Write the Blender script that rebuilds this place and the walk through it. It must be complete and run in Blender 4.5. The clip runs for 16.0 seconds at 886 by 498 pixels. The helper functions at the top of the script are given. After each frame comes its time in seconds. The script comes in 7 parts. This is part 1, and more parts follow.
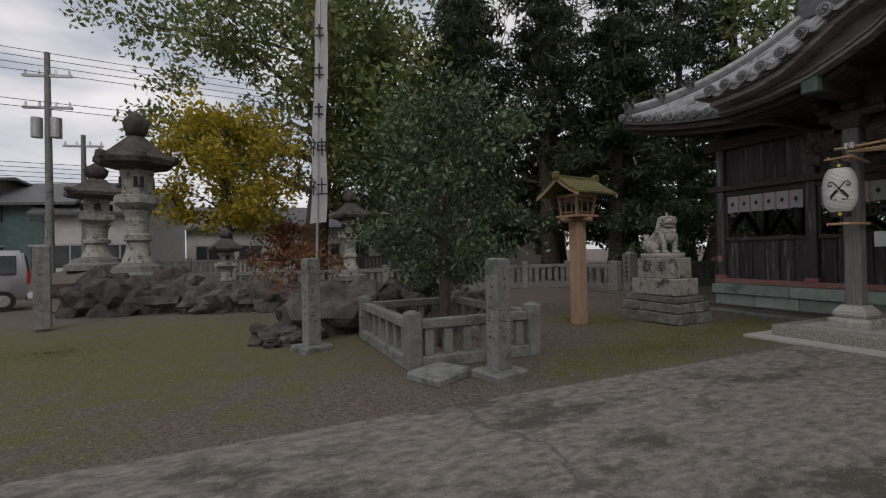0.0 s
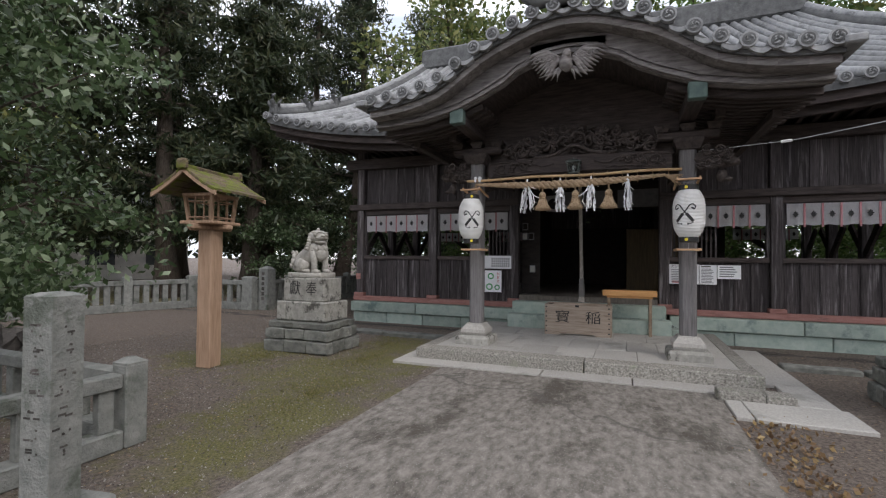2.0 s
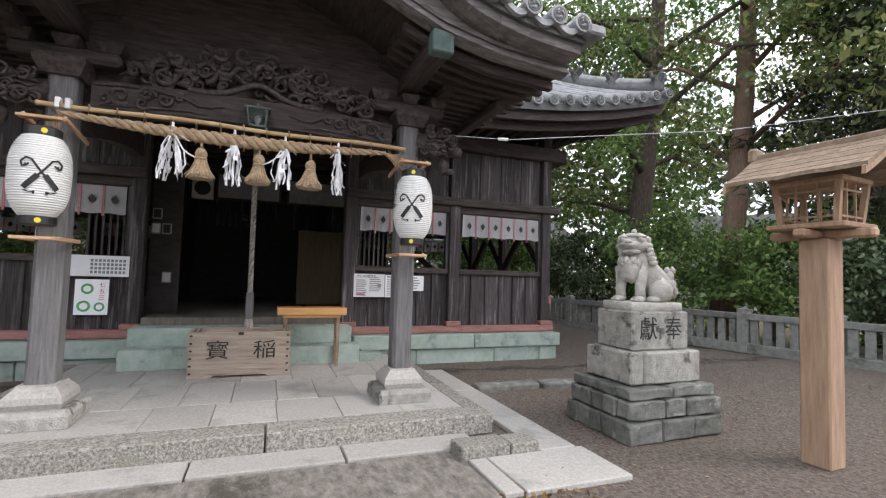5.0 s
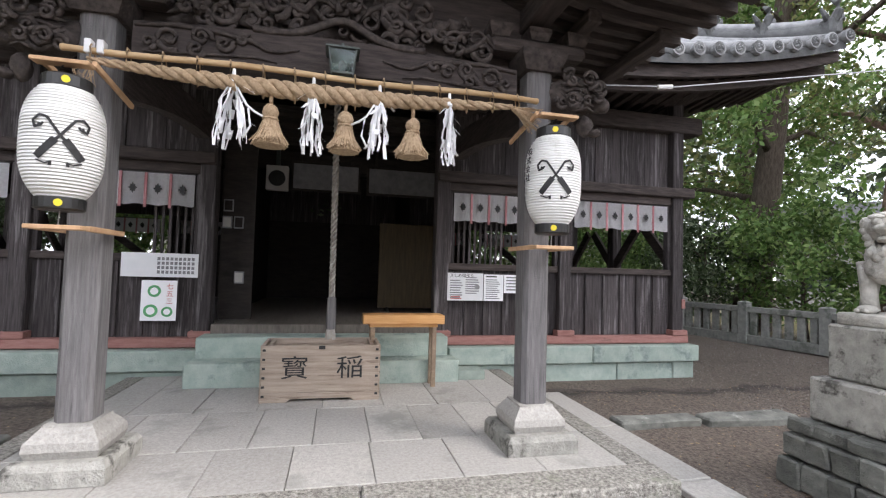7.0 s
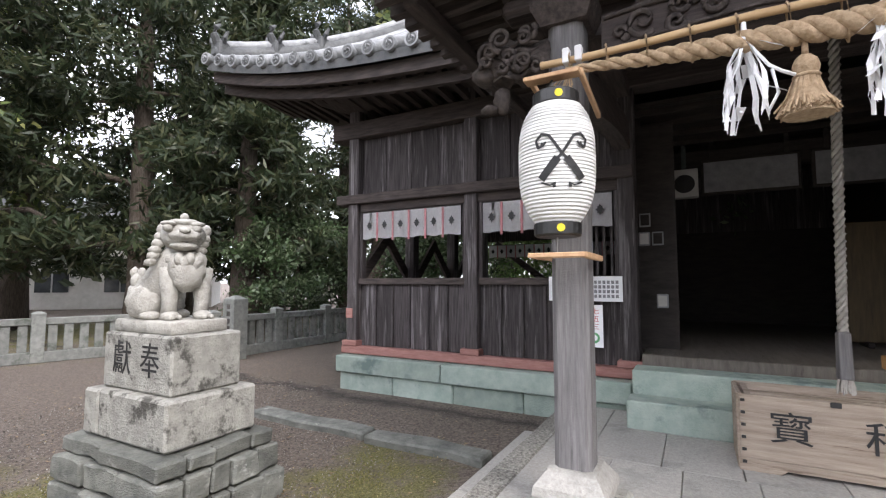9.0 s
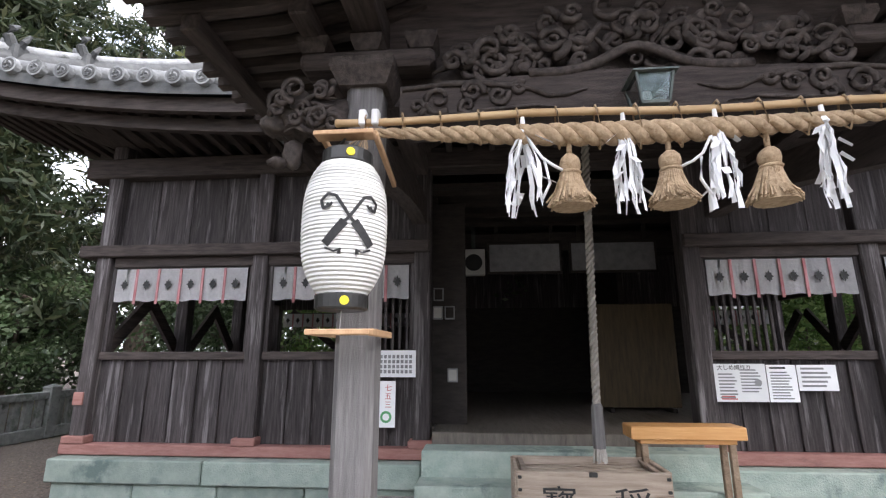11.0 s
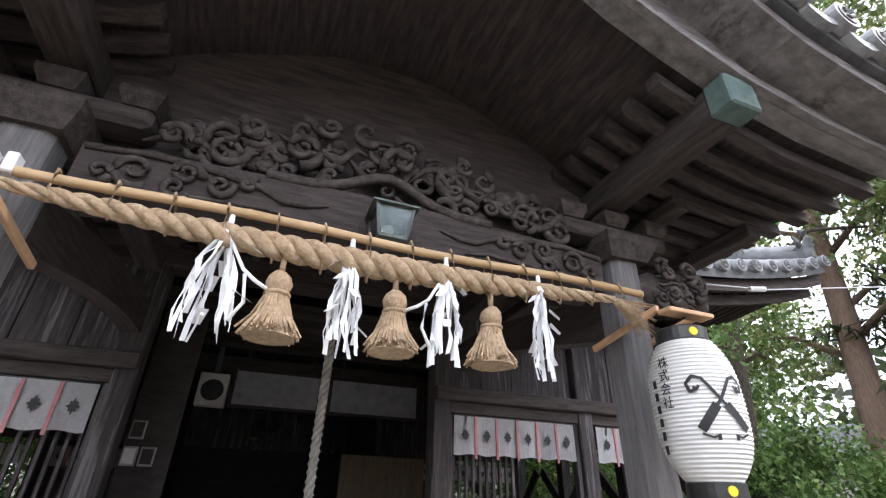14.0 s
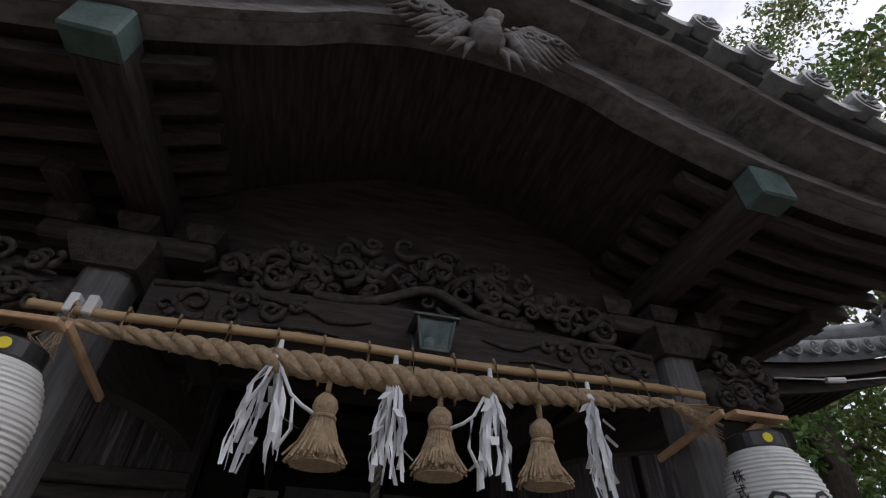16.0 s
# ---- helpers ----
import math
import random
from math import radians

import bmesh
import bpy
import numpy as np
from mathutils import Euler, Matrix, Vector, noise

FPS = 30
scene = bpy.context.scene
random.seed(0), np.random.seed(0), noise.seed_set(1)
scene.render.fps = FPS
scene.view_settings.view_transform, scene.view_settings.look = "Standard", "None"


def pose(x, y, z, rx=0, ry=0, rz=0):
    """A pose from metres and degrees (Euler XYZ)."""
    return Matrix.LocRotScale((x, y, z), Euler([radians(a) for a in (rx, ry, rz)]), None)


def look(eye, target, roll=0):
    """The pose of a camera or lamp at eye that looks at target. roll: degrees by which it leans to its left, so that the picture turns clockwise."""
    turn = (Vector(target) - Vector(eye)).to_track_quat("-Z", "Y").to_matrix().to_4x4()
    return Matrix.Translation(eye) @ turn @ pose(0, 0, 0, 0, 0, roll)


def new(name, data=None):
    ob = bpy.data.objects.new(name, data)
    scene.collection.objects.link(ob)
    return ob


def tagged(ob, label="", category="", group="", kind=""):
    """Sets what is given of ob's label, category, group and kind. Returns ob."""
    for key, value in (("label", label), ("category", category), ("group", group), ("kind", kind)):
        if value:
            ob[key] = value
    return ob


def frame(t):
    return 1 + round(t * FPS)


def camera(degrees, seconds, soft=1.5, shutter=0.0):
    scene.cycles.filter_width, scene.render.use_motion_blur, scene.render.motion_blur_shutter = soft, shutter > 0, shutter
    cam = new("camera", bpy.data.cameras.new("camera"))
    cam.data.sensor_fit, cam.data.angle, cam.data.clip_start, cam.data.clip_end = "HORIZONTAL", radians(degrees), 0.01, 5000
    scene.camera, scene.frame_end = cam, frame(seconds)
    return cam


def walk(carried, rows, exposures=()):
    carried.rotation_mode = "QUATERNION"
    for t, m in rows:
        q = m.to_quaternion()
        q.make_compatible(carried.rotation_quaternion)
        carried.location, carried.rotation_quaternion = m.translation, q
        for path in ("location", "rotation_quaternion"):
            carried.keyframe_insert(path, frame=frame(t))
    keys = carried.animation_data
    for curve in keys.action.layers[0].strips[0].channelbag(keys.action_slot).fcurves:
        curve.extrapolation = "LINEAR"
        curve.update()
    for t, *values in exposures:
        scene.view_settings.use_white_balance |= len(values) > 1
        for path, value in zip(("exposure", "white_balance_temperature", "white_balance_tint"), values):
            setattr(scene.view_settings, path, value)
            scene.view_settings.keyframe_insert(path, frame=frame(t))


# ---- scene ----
cam = camera(87.4, 16.0, soft=1.2)
PATH = [
    (0, (-0.382, -0.381, 1.471), (0.447, 1.439, 1.48), -1.2),
    (0.5, (-0.201, 0.119, 1.499), (0.995, 1.721, 1.525), -0.7),
    (1, (0.02, 0.448, 1.598), (1.552, 1.732, 1.633), -0.2),
    (1.5, (0.367, 0.772, 1.618), (2.081, 1.802, 1.643), 0.1),
    (2, (0.682, 1.066, 1.6), (2.541, 1.804, 1.642), 0.5),
    (2.5, (1.063, 1.316, 1.576), (2.983, 1.875, 1.616), 0.8),
    (3, (1.49, 1.586, 1.527), (3.452, 1.972, 1.564), 0.9),
    (3.5, (1.935, 1.743, 1.514), (3.93, 1.876, 1.549), 1.1),
    (4, (2.42, 1.758, 1.536), (4.407, 1.53, 1.589), 1.4),
    (4.5, (2.824, 1.734, 1.578), (4.728, 1.132, 1.675), 1.6),
    (4.7, (2.973, 1.699, 1.575), (4.837, 0.983, 1.683), 1.8),
    (6.8, (4.534, 1.783, 1.529), (6.431, 1.163, 1.648), 1.7),
    (7, (4.665, 1.823, 1.57), (6.612, 1.375, 1.659), 1.6),
    (7.5, (4.885, 2.13, 1.555), (6.881, 2.224, 1.635), 1.2),
    (8, (5.073, 2.467, 1.591), (6.945, 3.166, 1.663), 0.8),
    (8.2, (5.133, 2.524, 1.596), (6.881, 3.492, 1.672), 0.8),
    (10.3, (5.586, 3.061, 1.629), (7.436, 3.71, 2.025), -0.4),
    (10.5, (5.618, 3.039, 1.627), (7.5, 3.57, 2.045), -0.3),
    (11, (5.675, 2.76, 1.665), (7.622, 2.918, 2.097), -0.1),
    (11.5, (5.744, 2.472, 1.68), (7.664, 2.158, 2.145), 0.2),
    (12, (5.852, 2.314, 1.684), (7.611, 1.51, 2.194), 0.8),
    (12.5, (5.986, 2.168, 1.683), (7.68, 1.254, 2.225), 1.0),
    (13, (6.129, 2.14, 1.7), (7.859, 1.345, 2.313), 1.1),
    (13.5, (6.158, 2.238, 1.741), (7.87, 1.54, 2.504), 1.2),
    (14, (6.068, 2.284, 1.825), (7.709, 1.662, 2.782), 1.3),
    (14.5, (5.974, 2.321, 1.883), (7.531, 1.75, 3.001), 1.4),
    (15, (5.94, 2.304, 1.897), (7.443, 1.798, 3.115), 1.5),
    (15.5, (5.947, 2.288, 1.891), (7.425, 1.858, 3.169), 1.5),
    (16, (5.973, 2.293, 1.881), (7.466, 1.922, 3.159), 1.5),
]
walk(cam, [(t, look(eye, target, roll)) for t, eye, target, roll in PATH],
     [(0, -1.05, 6880, 16), (0.5, -1.12, 6860, 16), (1.5, -0.25, 6600, 15), (2.5, 0.15, 6650, 15), (3.5, 0.4, 6650, 15), (4.7, 0.74, 6650, 15), (7.0, 1.1, 6600, 16), (8.2, 1.2, 6600, 16), (10.5, 1.25, 6550, 16), (12.5, 1.45, 6450, 16), (13.5, 1.5, 6400, 16), (14.5, 1.5, 6400, 16), (15.0, 0.8, 6450, 16), (15.5, 0.0, 6450, 16), (16.0, -0.65, 6450, 16)])

# ---- world, sun and exposure ----
world = bpy.data.worlds.new("overcast_sky")
scene.world = world
world.use_nodes = True
wn, wl = world.node_tree.nodes, world.node_tree.links
sky = wn.new("ShaderNodeTexSky")
sky.sky_type, sky.sun_disc = "NISHITA", False
sky.sun_elevation, sky.sun_rotation = radians(42), radians(200)
wco = wn.new("ShaderNodeTexCoord")
wno = wn.new("ShaderNodeTexNoise")
wno.inputs["Scale"].default_value, wno.inputs["Detail"].default_value = 3.0, 6
wmap = wn.new("ShaderNodeMapping")
wmap.inputs["Scale"].default_value = (1, 1, 3.5)
wl.new(wco.outputs["Generated"], wmap.inputs["Vector"])
wl.new(wmap.outputs["Vector"], wno.inputs["Vector"])
wramp = wn.new("ShaderNodeValToRGB")
wramp.color_ramp.elements[0].position, wramp.color_ramp.elements[0].color = 0.36, (7.0, 8.0, 9.4, 1)
wramp.color_ramp.elements[1].position, wramp.color_ramp.elements[1].color = 0.62, (15.0, 15.3, 15.8, 1)
wl.new(wno.outputs["Fac"], wramp.inputs["Fac"])
wmix = wn.new("ShaderNodeMix")
wmix.data_type = "RGBA"
wmix.inputs["Factor"].default_value = 0.85
wl.new(sky.outputs["Color"], wmix.inputs["A"])
wl.new(wramp.outputs["Color"], wmix.inputs["B"])
wl.new(wmix.outputs["Result"], wn["Background"].inputs["Color"])
wn["Background"].inputs["Strength"].default_value = 0.13
sun = new("sun", bpy.data.lights.new("sun", "SUN"))
sun.data.energy, sun.data.angle, sun.data.color = 1.3, radians(25), (1, 0.97, 0.92)
sun.matrix_world = look((-8, -14, 16), (0, 0, 0))


# ---- materials ----
def mat(name, c1, c2, scale=6.0, rough=0.8, bump=0.3, stretch=(1, 1, 1), c3=None, patch=0.9, cut=0.55, metal=0.0, vary=0.12, spec=0.3, fine=60.0):
    """Two-scale procedural surface: grain between c1 and c2, larger patches of c3, each object a little lighter or darker."""
    m = bpy.data.materials.new(name)
    m.use_nodes = True
    n, l = m.node_tree.nodes, m.node_tree.links
    b = n["Principled BSDF"]
    co = n.new("ShaderNodeTexCoord")
    mp = n.new("ShaderNodeMapping")
    mp.inputs["Scale"].default_value = stretch
    l.new(co.outputs["Object"], mp.inputs["Vector"])
    info = n.new("ShaderNodeObjectInfo")
    add = n.new("ShaderNodeVectorMath")
    add.operation = "ADD"
    shift = n.new("ShaderNodeVectorMath")
    shift.operation = "SCALE"
    shift.inputs[0].default_value = (7.1, 3.3, 5.7)
    l.new(info.outputs["Random"], shift.inputs["Scale"])
    l.new(mp.outputs["Vector"], add.inputs[0])
    l.new(shift.outputs["Vector"], add.inputs[1])
    v = add.outputs["Vector"]
    n1 = n.new("ShaderNodeTexNoise")
    n1.inputs["Scale"].default_value, n1.inputs["Detail"].default_value, n1.inputs["Roughness"].default_value = scale, 8, 0.65
    l.new(v, n1.inputs["Vector"])
    r1 = n.new("ShaderNodeValToRGB")
    r1.color_ramp.elements[0].position, r1.color_ramp.elements[0].color = 0.33, (*c1, 1)
    r1.color_ramp.elements[1].position, r1.color_ramp.elements[1].color = 0.67, (*c2, 1)
    l.new(n1.outputs["Fac"], r1.inputs["Fac"])
    col = r1.outputs["Color"]
    if c3:
        n2 = n.new("ShaderNodeTexNoise")
        n2.inputs["Scale"].default_value, n2.inputs["Detail"].default_value, n2.inputs["Roughness"].default_value = patch, 7, 0.7
        l.new(v, n2.inputs["Vector"])
        r2 = n.new("ShaderNodeValToRGB")
        r2.color_ramp.elements[0].position, r2.color_ramp.elements[1].position = cut, cut + 0.1
        l.new(n2.outputs["Fac"], r2.inputs["Fac"])
        mx = n.new("ShaderNodeMix")
        mx.data_type = "RGBA"
        l.new(r2.outputs["Color"], mx.inputs["Factor"])
        l.new(col, mx.inputs["A"])
        mx.inputs["B"].default_value = (*c3, 1)
        col = mx.outputs["Result"]
    hs = n.new("ShaderNodeHueSaturation")
    mr = n.new("ShaderNodeMapRange")
    mr.inputs["To Min"].default_value, mr.inputs["To Max"].default_value = 1 - vary, 1 + vary
    l.new(info.outputs["Random"], mr.inputs["Value"])
    l.new(mr.outputs["Result"], hs.inputs["Value"])
    l.new(col, hs.inputs["Color"])
    l.new(hs.outputs["Color"], b.inputs["Base Color"])
    b.inputs["Roughness"].default_value, b.inputs["Metallic"].default_value = rough, metal
    b.inputs["Specular IOR Level"].default_value = spec
    if bump:
        n3 = n.new("ShaderNodeTexNoise")
        n3.inputs["Scale"].default_value, n3.inputs["Detail"].default_value = fine, 4
        l.new(v, n3.inputs["Vector"])
        ad = n.new("ShaderNodeMath")
        ad.operation = "ADD"
        l.new(n1.outputs["Fac"], ad.inputs[0])
        l.new(n3.outputs["Fac"], ad.inputs[1])
        bp = n.new("ShaderNodeBump")
        bp.inputs["Strength"].default_value, bp.inputs["Distance"].default_value = bump, 0.02
        l.new(ad.outputs["Value"], bp.inputs["Height"])
        l.new(bp.outputs["Normal"], b.inputs["Normal"])
    return m


def leaf_mat(name, c1, c2, c3, rough=0.45):
    """Foliage that differs from leaf to leaf and lets a little light through."""
    m = bpy.data.materials.new(name)
    m.use_nodes = True
    n, l = m.node_tree.nodes, m.node_tree.links
    b = n["Principled BSDF"]
    g = n.new("ShaderNodeNewGeometry")
    r = n.new("ShaderNodeValToRGB")
    r.color_ramp.elements[0].color, r.color_ramp.elements[1].color = (*c1, 1), (*c3, 1)
    e = r.color_ramp.elements.new(0.6)
    e.color = (*c2, 1)
    l.new(g.outputs["Random Per Island"], r.inputs["Fac"])
    l.new(r.outputs["Color"], b.inputs["Base Color"])
    b.inputs["Roughness"].default_value = rough
    b.inputs["Specular IOR Level"].default_value = 0.35
    tr = n.new("ShaderNodeBsdfTranslucent")
    l.new(r.outputs["Color"], tr.inputs["Color"])
    ms = n.new("ShaderNodeMixShader")
    ms.inputs["Fac"].default_value = 0.3
    l.new(b.outputs["BSDF"], ms.inputs[1])
    l.new(tr.outputs["BSDF"], ms.inputs[2])
    l.new(ms.outputs["Shader"], n["Material Output"].inputs["Surface"])
    return m


def glass_mat(name, tint):
    m = bpy.data.materials.new(name)
    m.use_nodes = True
    b = m.node_tree.nodes["Principled BSDF"]
    b.inputs["Base Color"].default_value = (*tint, 1)
    b.inputs["Transmission Weight"].default_value, b.inputs["Roughness"].default_value = 1.0, 0.05
    return m


M_WOOD = mat("weathered_dark_wood", (0.03, 0.025, 0.026), (0.095, 0.083, 0.083), 5, 0.75, 0.45, (9, 9, 0.5), (0.2, 0.185, 0.187), 1.6, 0.54, vary=0.25)
M_WOODH = mat("weathered_dark_beam", (0.0338, 0.0273, 0.026), (0.0975, 0.078, 0.0715), 5, 0.75, 0.45, (6, 0.7, 6), (0.143, 0.121, 0.111), 1.1, 0.62)
M_WOODX = mat("weathered_dark_rafter", (0.0297, 0.0243, 0.023), (0.0878, 0.0702, 0.0648), 5, 0.75, 0.4, (0.7, 6, 6), (0.135, 0.115, 0.105), 1.1, 0.62)
M_CARVE = mat("carved_dark_wood", (0.0312, 0.025, 0.0238), (0.106, 0.0863, 0.0775), 9, 0.7, 0.5, (2, 2, 2), (0.188, 0.156, 0.138), 4, 0.62)
M_POST = mat("grey_silvered_wood", (0.13, 0.125, 0.125), (0.24, 0.23, 0.23), 5, 0.8, 0.5, (9, 9, 0.6), (0.09, 0.085, 0.085), 1.4, 0.6)
M_BARGE = mat("silvered_bargeboard", (0.117, 0.105, 0.102), (0.296, 0.278, 0.269), 4, 0.8, 0.4, (3, 0.8, 6), (0.0781, 0.0688, 0.0656), 1.5, 0.58)
M_RED = mat("faded_red_paint", (0.26, 0.12, 0.105), (0.36, 0.19, 0.165), 7, 0.8, 0.3, (4, 0.8, 4), (0.16, 0.09, 0.08), 2.2, 0.6)
M_GREENST = mat("green_tinted_stone", (0.26, 0.33, 0.29), (0.38, 0.44, 0.39), 6, 0.85, 0.4, (1, 1, 1), (0.16, 0.215, 0.2), 1.6, 0.55, vary=0.2)
M_GRANITE = mat("pale_granite", (0.34, 0.325, 0.3), (0.47, 0.455, 0.42), 40, 0.8, 0.35, (1, 1, 1), (0.29, 0.285, 0.26), 1.3, 0.56, vary=0.1)
M_SLAB = mat("granite_kerb_face", (0.11, 0.104, 0.09), (0.45, 0.43, 0.385), 42, 0.85, 0.7, (1, 1, 1), (0.25, 0.26, 0.2), 1.8, 0.57)
M_LICHEN = mat("lichened_stone", (0.26, 0.255, 0.23), (0.44, 0.43, 0.39), 9, 0.9, 0.6, (1, 1, 1), (0.095, 0.092, 0.082), 5.5, 0.53, vary=0.1)
M_ROUGHST = mat("dark_rubble_stone", (0.1, 0.104, 0.095), (0.23, 0.235, 0.21), 5, 0.9, 0.7, (1, 1, 1.6), (0.42, 0.42, 0.39), 3.6, 0.6, vary=0.25)
M_FENCE = mat("grey_granite_fence", (0.156, 0.164, 0.152), (0.257, 0.261, 0.242), 9, 0.9, 0.5, (1, 1, 1), (0.101, 0.113, 0.0936), 2.4, 0.55, vary=0.12)
M_LION = mat("pale_statue_stone", (0.36, 0.345, 0.31), (0.52, 0.505, 0.46), 14, 0.9, 0.5, (1, 1, 1), (0.24, 0.235, 0.21), 5, 0.58)
M_TILE = mat("grey_roof_tile", (0.175, 0.182, 0.187), (0.322, 0.329, 0.333), 8, 0.55, 0.3, (1, 1, 1), (0.0658, 0.0695, 0.0658), 2.4, 0.56, vary=0.25, spec=0.5)
M_TILED = mat("dark_roof_tile", (0.05, 0.052, 0.054), (0.12, 0.124, 0.124), 7, 0.6, 0.3, (1, 1, 1), (0.05, 0.052, 0.048), 2.0, 0.58, vary=0.2, spec=0.5)
M_COPPER = mat("verdigris_copper", (0.06, 0.095, 0.085), (0.12, 0.17, 0.155), 7, 0.6, 0.2, (1, 1, 1), (0.09, 0.14, 0.125), 3, 0.6)
M_STRAW = mat("rice_straw", (0.29, 0.2, 0.12), (0.51, 0.38, 0.25), 34, 0.85, 0.5, (1, 1, 1), (0.32, 0.22, 0.12), 8, 0.64)
M_BAMBOO = mat("dried_bamboo", (0.5, 0.33, 0.17), (0.68, 0.49, 0.29), 6, 0.5, 0.15, (1, 0.4, 1), (0.36, 0.22, 0.11), 2, 0.62)
M_PAPER = mat("white_paper", (0.82, 0.83, 0.85), (0.88, 0.88, 0.89), 6, 0.8, 0.08)
M_LANT = mat("lantern_paper", (0.7, 0.7, 0.68), (0.8, 0.8, 0.78), 5, 0.7, 0.1, (1, 1, 1), (0.62, 0.61, 0.57), 3, 0.6)
def rib_lines(m, period):
    """Fine shadowed creases between the bamboo hoops of a paper lantern."""
    n, l = m.node_tree.nodes, m.node_tree.links
    co = n.new("ShaderNodeTexCoord")
    sep = n.new("ShaderNodeSeparateXYZ")
    l.new(co.outputs["Object"], sep.inputs["Vector"])
    k = n.new("ShaderNodeMath")
    k.operation = "MULTIPLY"
    k.inputs[1].default_value = 2 * math.pi / period
    l.new(sep.outputs["Z"], k.inputs[0])
    w = n.new("ShaderNodeMath")
    w.operation = "SINE"
    l.new(k.outputs["Value"], w.inputs[0])
    bp = n.new("ShaderNodeBump")
    bp.inputs["Strength"].default_value, bp.inputs["Distance"].default_value = 0.8, 0.0035
    l.new(w.outputs["Value"], bp.inputs["Height"])
    l.new(bp.outputs["Normal"], n["Principled BSDF"].inputs["Normal"])


rib_lines(M_LANT, 0.0178)
M_CLOTH = mat("white_cotton", (0.62, 0.61, 0.62), (0.74, 0.73, 0.74), 30, 0.9, 0.15)
M_PINK = mat("faded_red_ribbon", (0.42, 0.16, 0.17), (0.52, 0.28, 0.29), 8, 0.85, 0.1)
M_INKSHADE = mat("black_ink_and_hollow_shade", (0.02, 0.02, 0.021), (0.04, 0.04, 0.041), 20, 0.6, 0.0)
M_BLACK = mat("black_lacquer", (0.02, 0.02, 0.02), (0.035, 0.035, 0.035), 8, 0.35, 0.05, spec=0.5)
M_GOLD = mat("yellow_crest", (0.75, 0.6, 0.03), (0.85, 0.7, 0.06), 8, 0.5, 0.05)
M_CEDAR = mat("new_cedar", (0.5, 0.3, 0.17), (0.64, 0.42, 0.25), 5, 0.6, 0.2, (3, 3, 0.6), (0.42, 0.24, 0.13), 1.5, 0.62)
M_BENCH = mat("orange_varnished_pine", (0.56, 0.28, 0.1), (0.68, 0.38, 0.16), 5, 0.45, 0.12, (6, 0.5, 6), (0.48, 0.22, 0.08), 1.5, 0.62)
M_BOX = mat("worn_offertory_wood", (0.33, 0.26, 0.205), (0.52, 0.43, 0.35), 4, 0.75, 0.5, (4, 0.6, 7), (0.2, 0.14, 0.105), 2.2, 0.58)
M_LPOST = mat("cedar_lamp_post", (0.31, 0.2, 0.13), (0.46, 0.315, 0.22), 5, 0.75, 0.3, (6, 6, 0.5), (0.23, 0.14, 0.09), 1.6, 0.6)
M_MOSSROOF = mat("mossy_bark_roof", (0.1, 0.075, 0.05), (0.2, 0.155, 0.1), 12, 0.95, 0.8, (1, 1, 1), (0.14, 0.16, 0.03), 3, 0.46)
M_BROWNROOF = mat("brown_board_roof", (0.2, 0.145, 0.1), (0.33, 0.25, 0.18), 12, 0.85, 0.5, (1, 1, 1), (0.13, 0.1, 0.075), 4, 0.58)
M_ROCK = mat("garden_rock", (0.045, 0.0413, 0.0375), (0.128, 0.116, 0.107), 4, 0.9, 0.9, (1, 1, 1), (0.15, 0.143, 0.131), 2, 0.6, vary=0.3)
M_BARK = mat("tree_bark", (0.06, 0.047, 0.038), (0.16, 0.13, 0.105), 6, 0.9, 0.9, (5, 5, 0.8), (0.11, 0.12, 0.075), 1.5, 0.6)
M_BARKR = mat("reddish_bark", (0.15, 0.1, 0.075), (0.29, 0.2, 0.15), 6, 0.9, 0.9, (5, 5, 0.8), (0.12, 0.11, 0.08), 1.5, 0.6)
# Near-black tone holds the hall's indoor shade; used on its inner surfaces.
M_SHADEIN = mat("interior_wood_with_shade", (0.018, 0.015, 0.014), (0.045, 0.037, 0.033), 4, 0.7, 0.2, (1, 1, 4))
M_FLOORB = mat("worn_floor_boards", (0.09, 0.078, 0.066), (0.17, 0.15, 0.13), 4, 0.45, 0.2, (0.6, 5, 1), (0.07, 0.06, 0.05), 2, 0.6)
M_METAL = mat("aged_lamp_metal", (0.07, 0.085, 0.08), (0.15, 0.17, 0.16), 9, 0.5, 0.15, (1, 1, 1), (0.2, 0.22, 0.2), 4, 0.62, metal=0.6)
M_STEEL = mat("galvanised_steel", (0.36, 0.36, 0.36), (0.5, 0.5, 0.5), 9, 0.4, 0.05, metal=0.7)
M_ROPE = mat("grey_bell_rope", (0.3, 0.28, 0.25), (0.46, 0.43, 0.39), 20, 0.9, 0.3)
M_CLEAR = glass_mat("lamp_glass", (0.55, 0.62, 0.6))
M_WGLASS = mat("dark_window_glass", (0.03, 0.035, 0.04), (0.06, 0.07, 0.075), 2, 0.1, 0.0, spec=0.6)
M_PLASTER = mat("pale_plaster", (0.5, 0.49, 0.46), (0.62, 0.61, 0.58), 3, 0.9, 0.1)
M_BROWNWALL = mat("brown_cladding", (0.1, 0.08, 0.065), (0.16, 0.13, 0.105), 4, 0.7, 0.2, (8, 8, 0.5))
M_TEAL = mat("teal_cladding", (0.08, 0.14, 0.13), (0.13, 0.2, 0.185), 4, 0.6, 0.1)
M_CAR = mat("white_car_paint", (0.68, 0.68, 0.7), (0.74, 0.74, 0.76), 2, 0.25, 0.0, spec=0.5)
M_TYRE = mat("tyre_rubber", (0.02, 0.02, 0.02), (0.035, 0.035, 0.035), 9, 0.8, 0.1)
M_TAIL = mat("red_lamp_lens", (0.3, 0.02, 0.02), (0.4, 0.03, 0.03), 9, 0.2, 0.0)
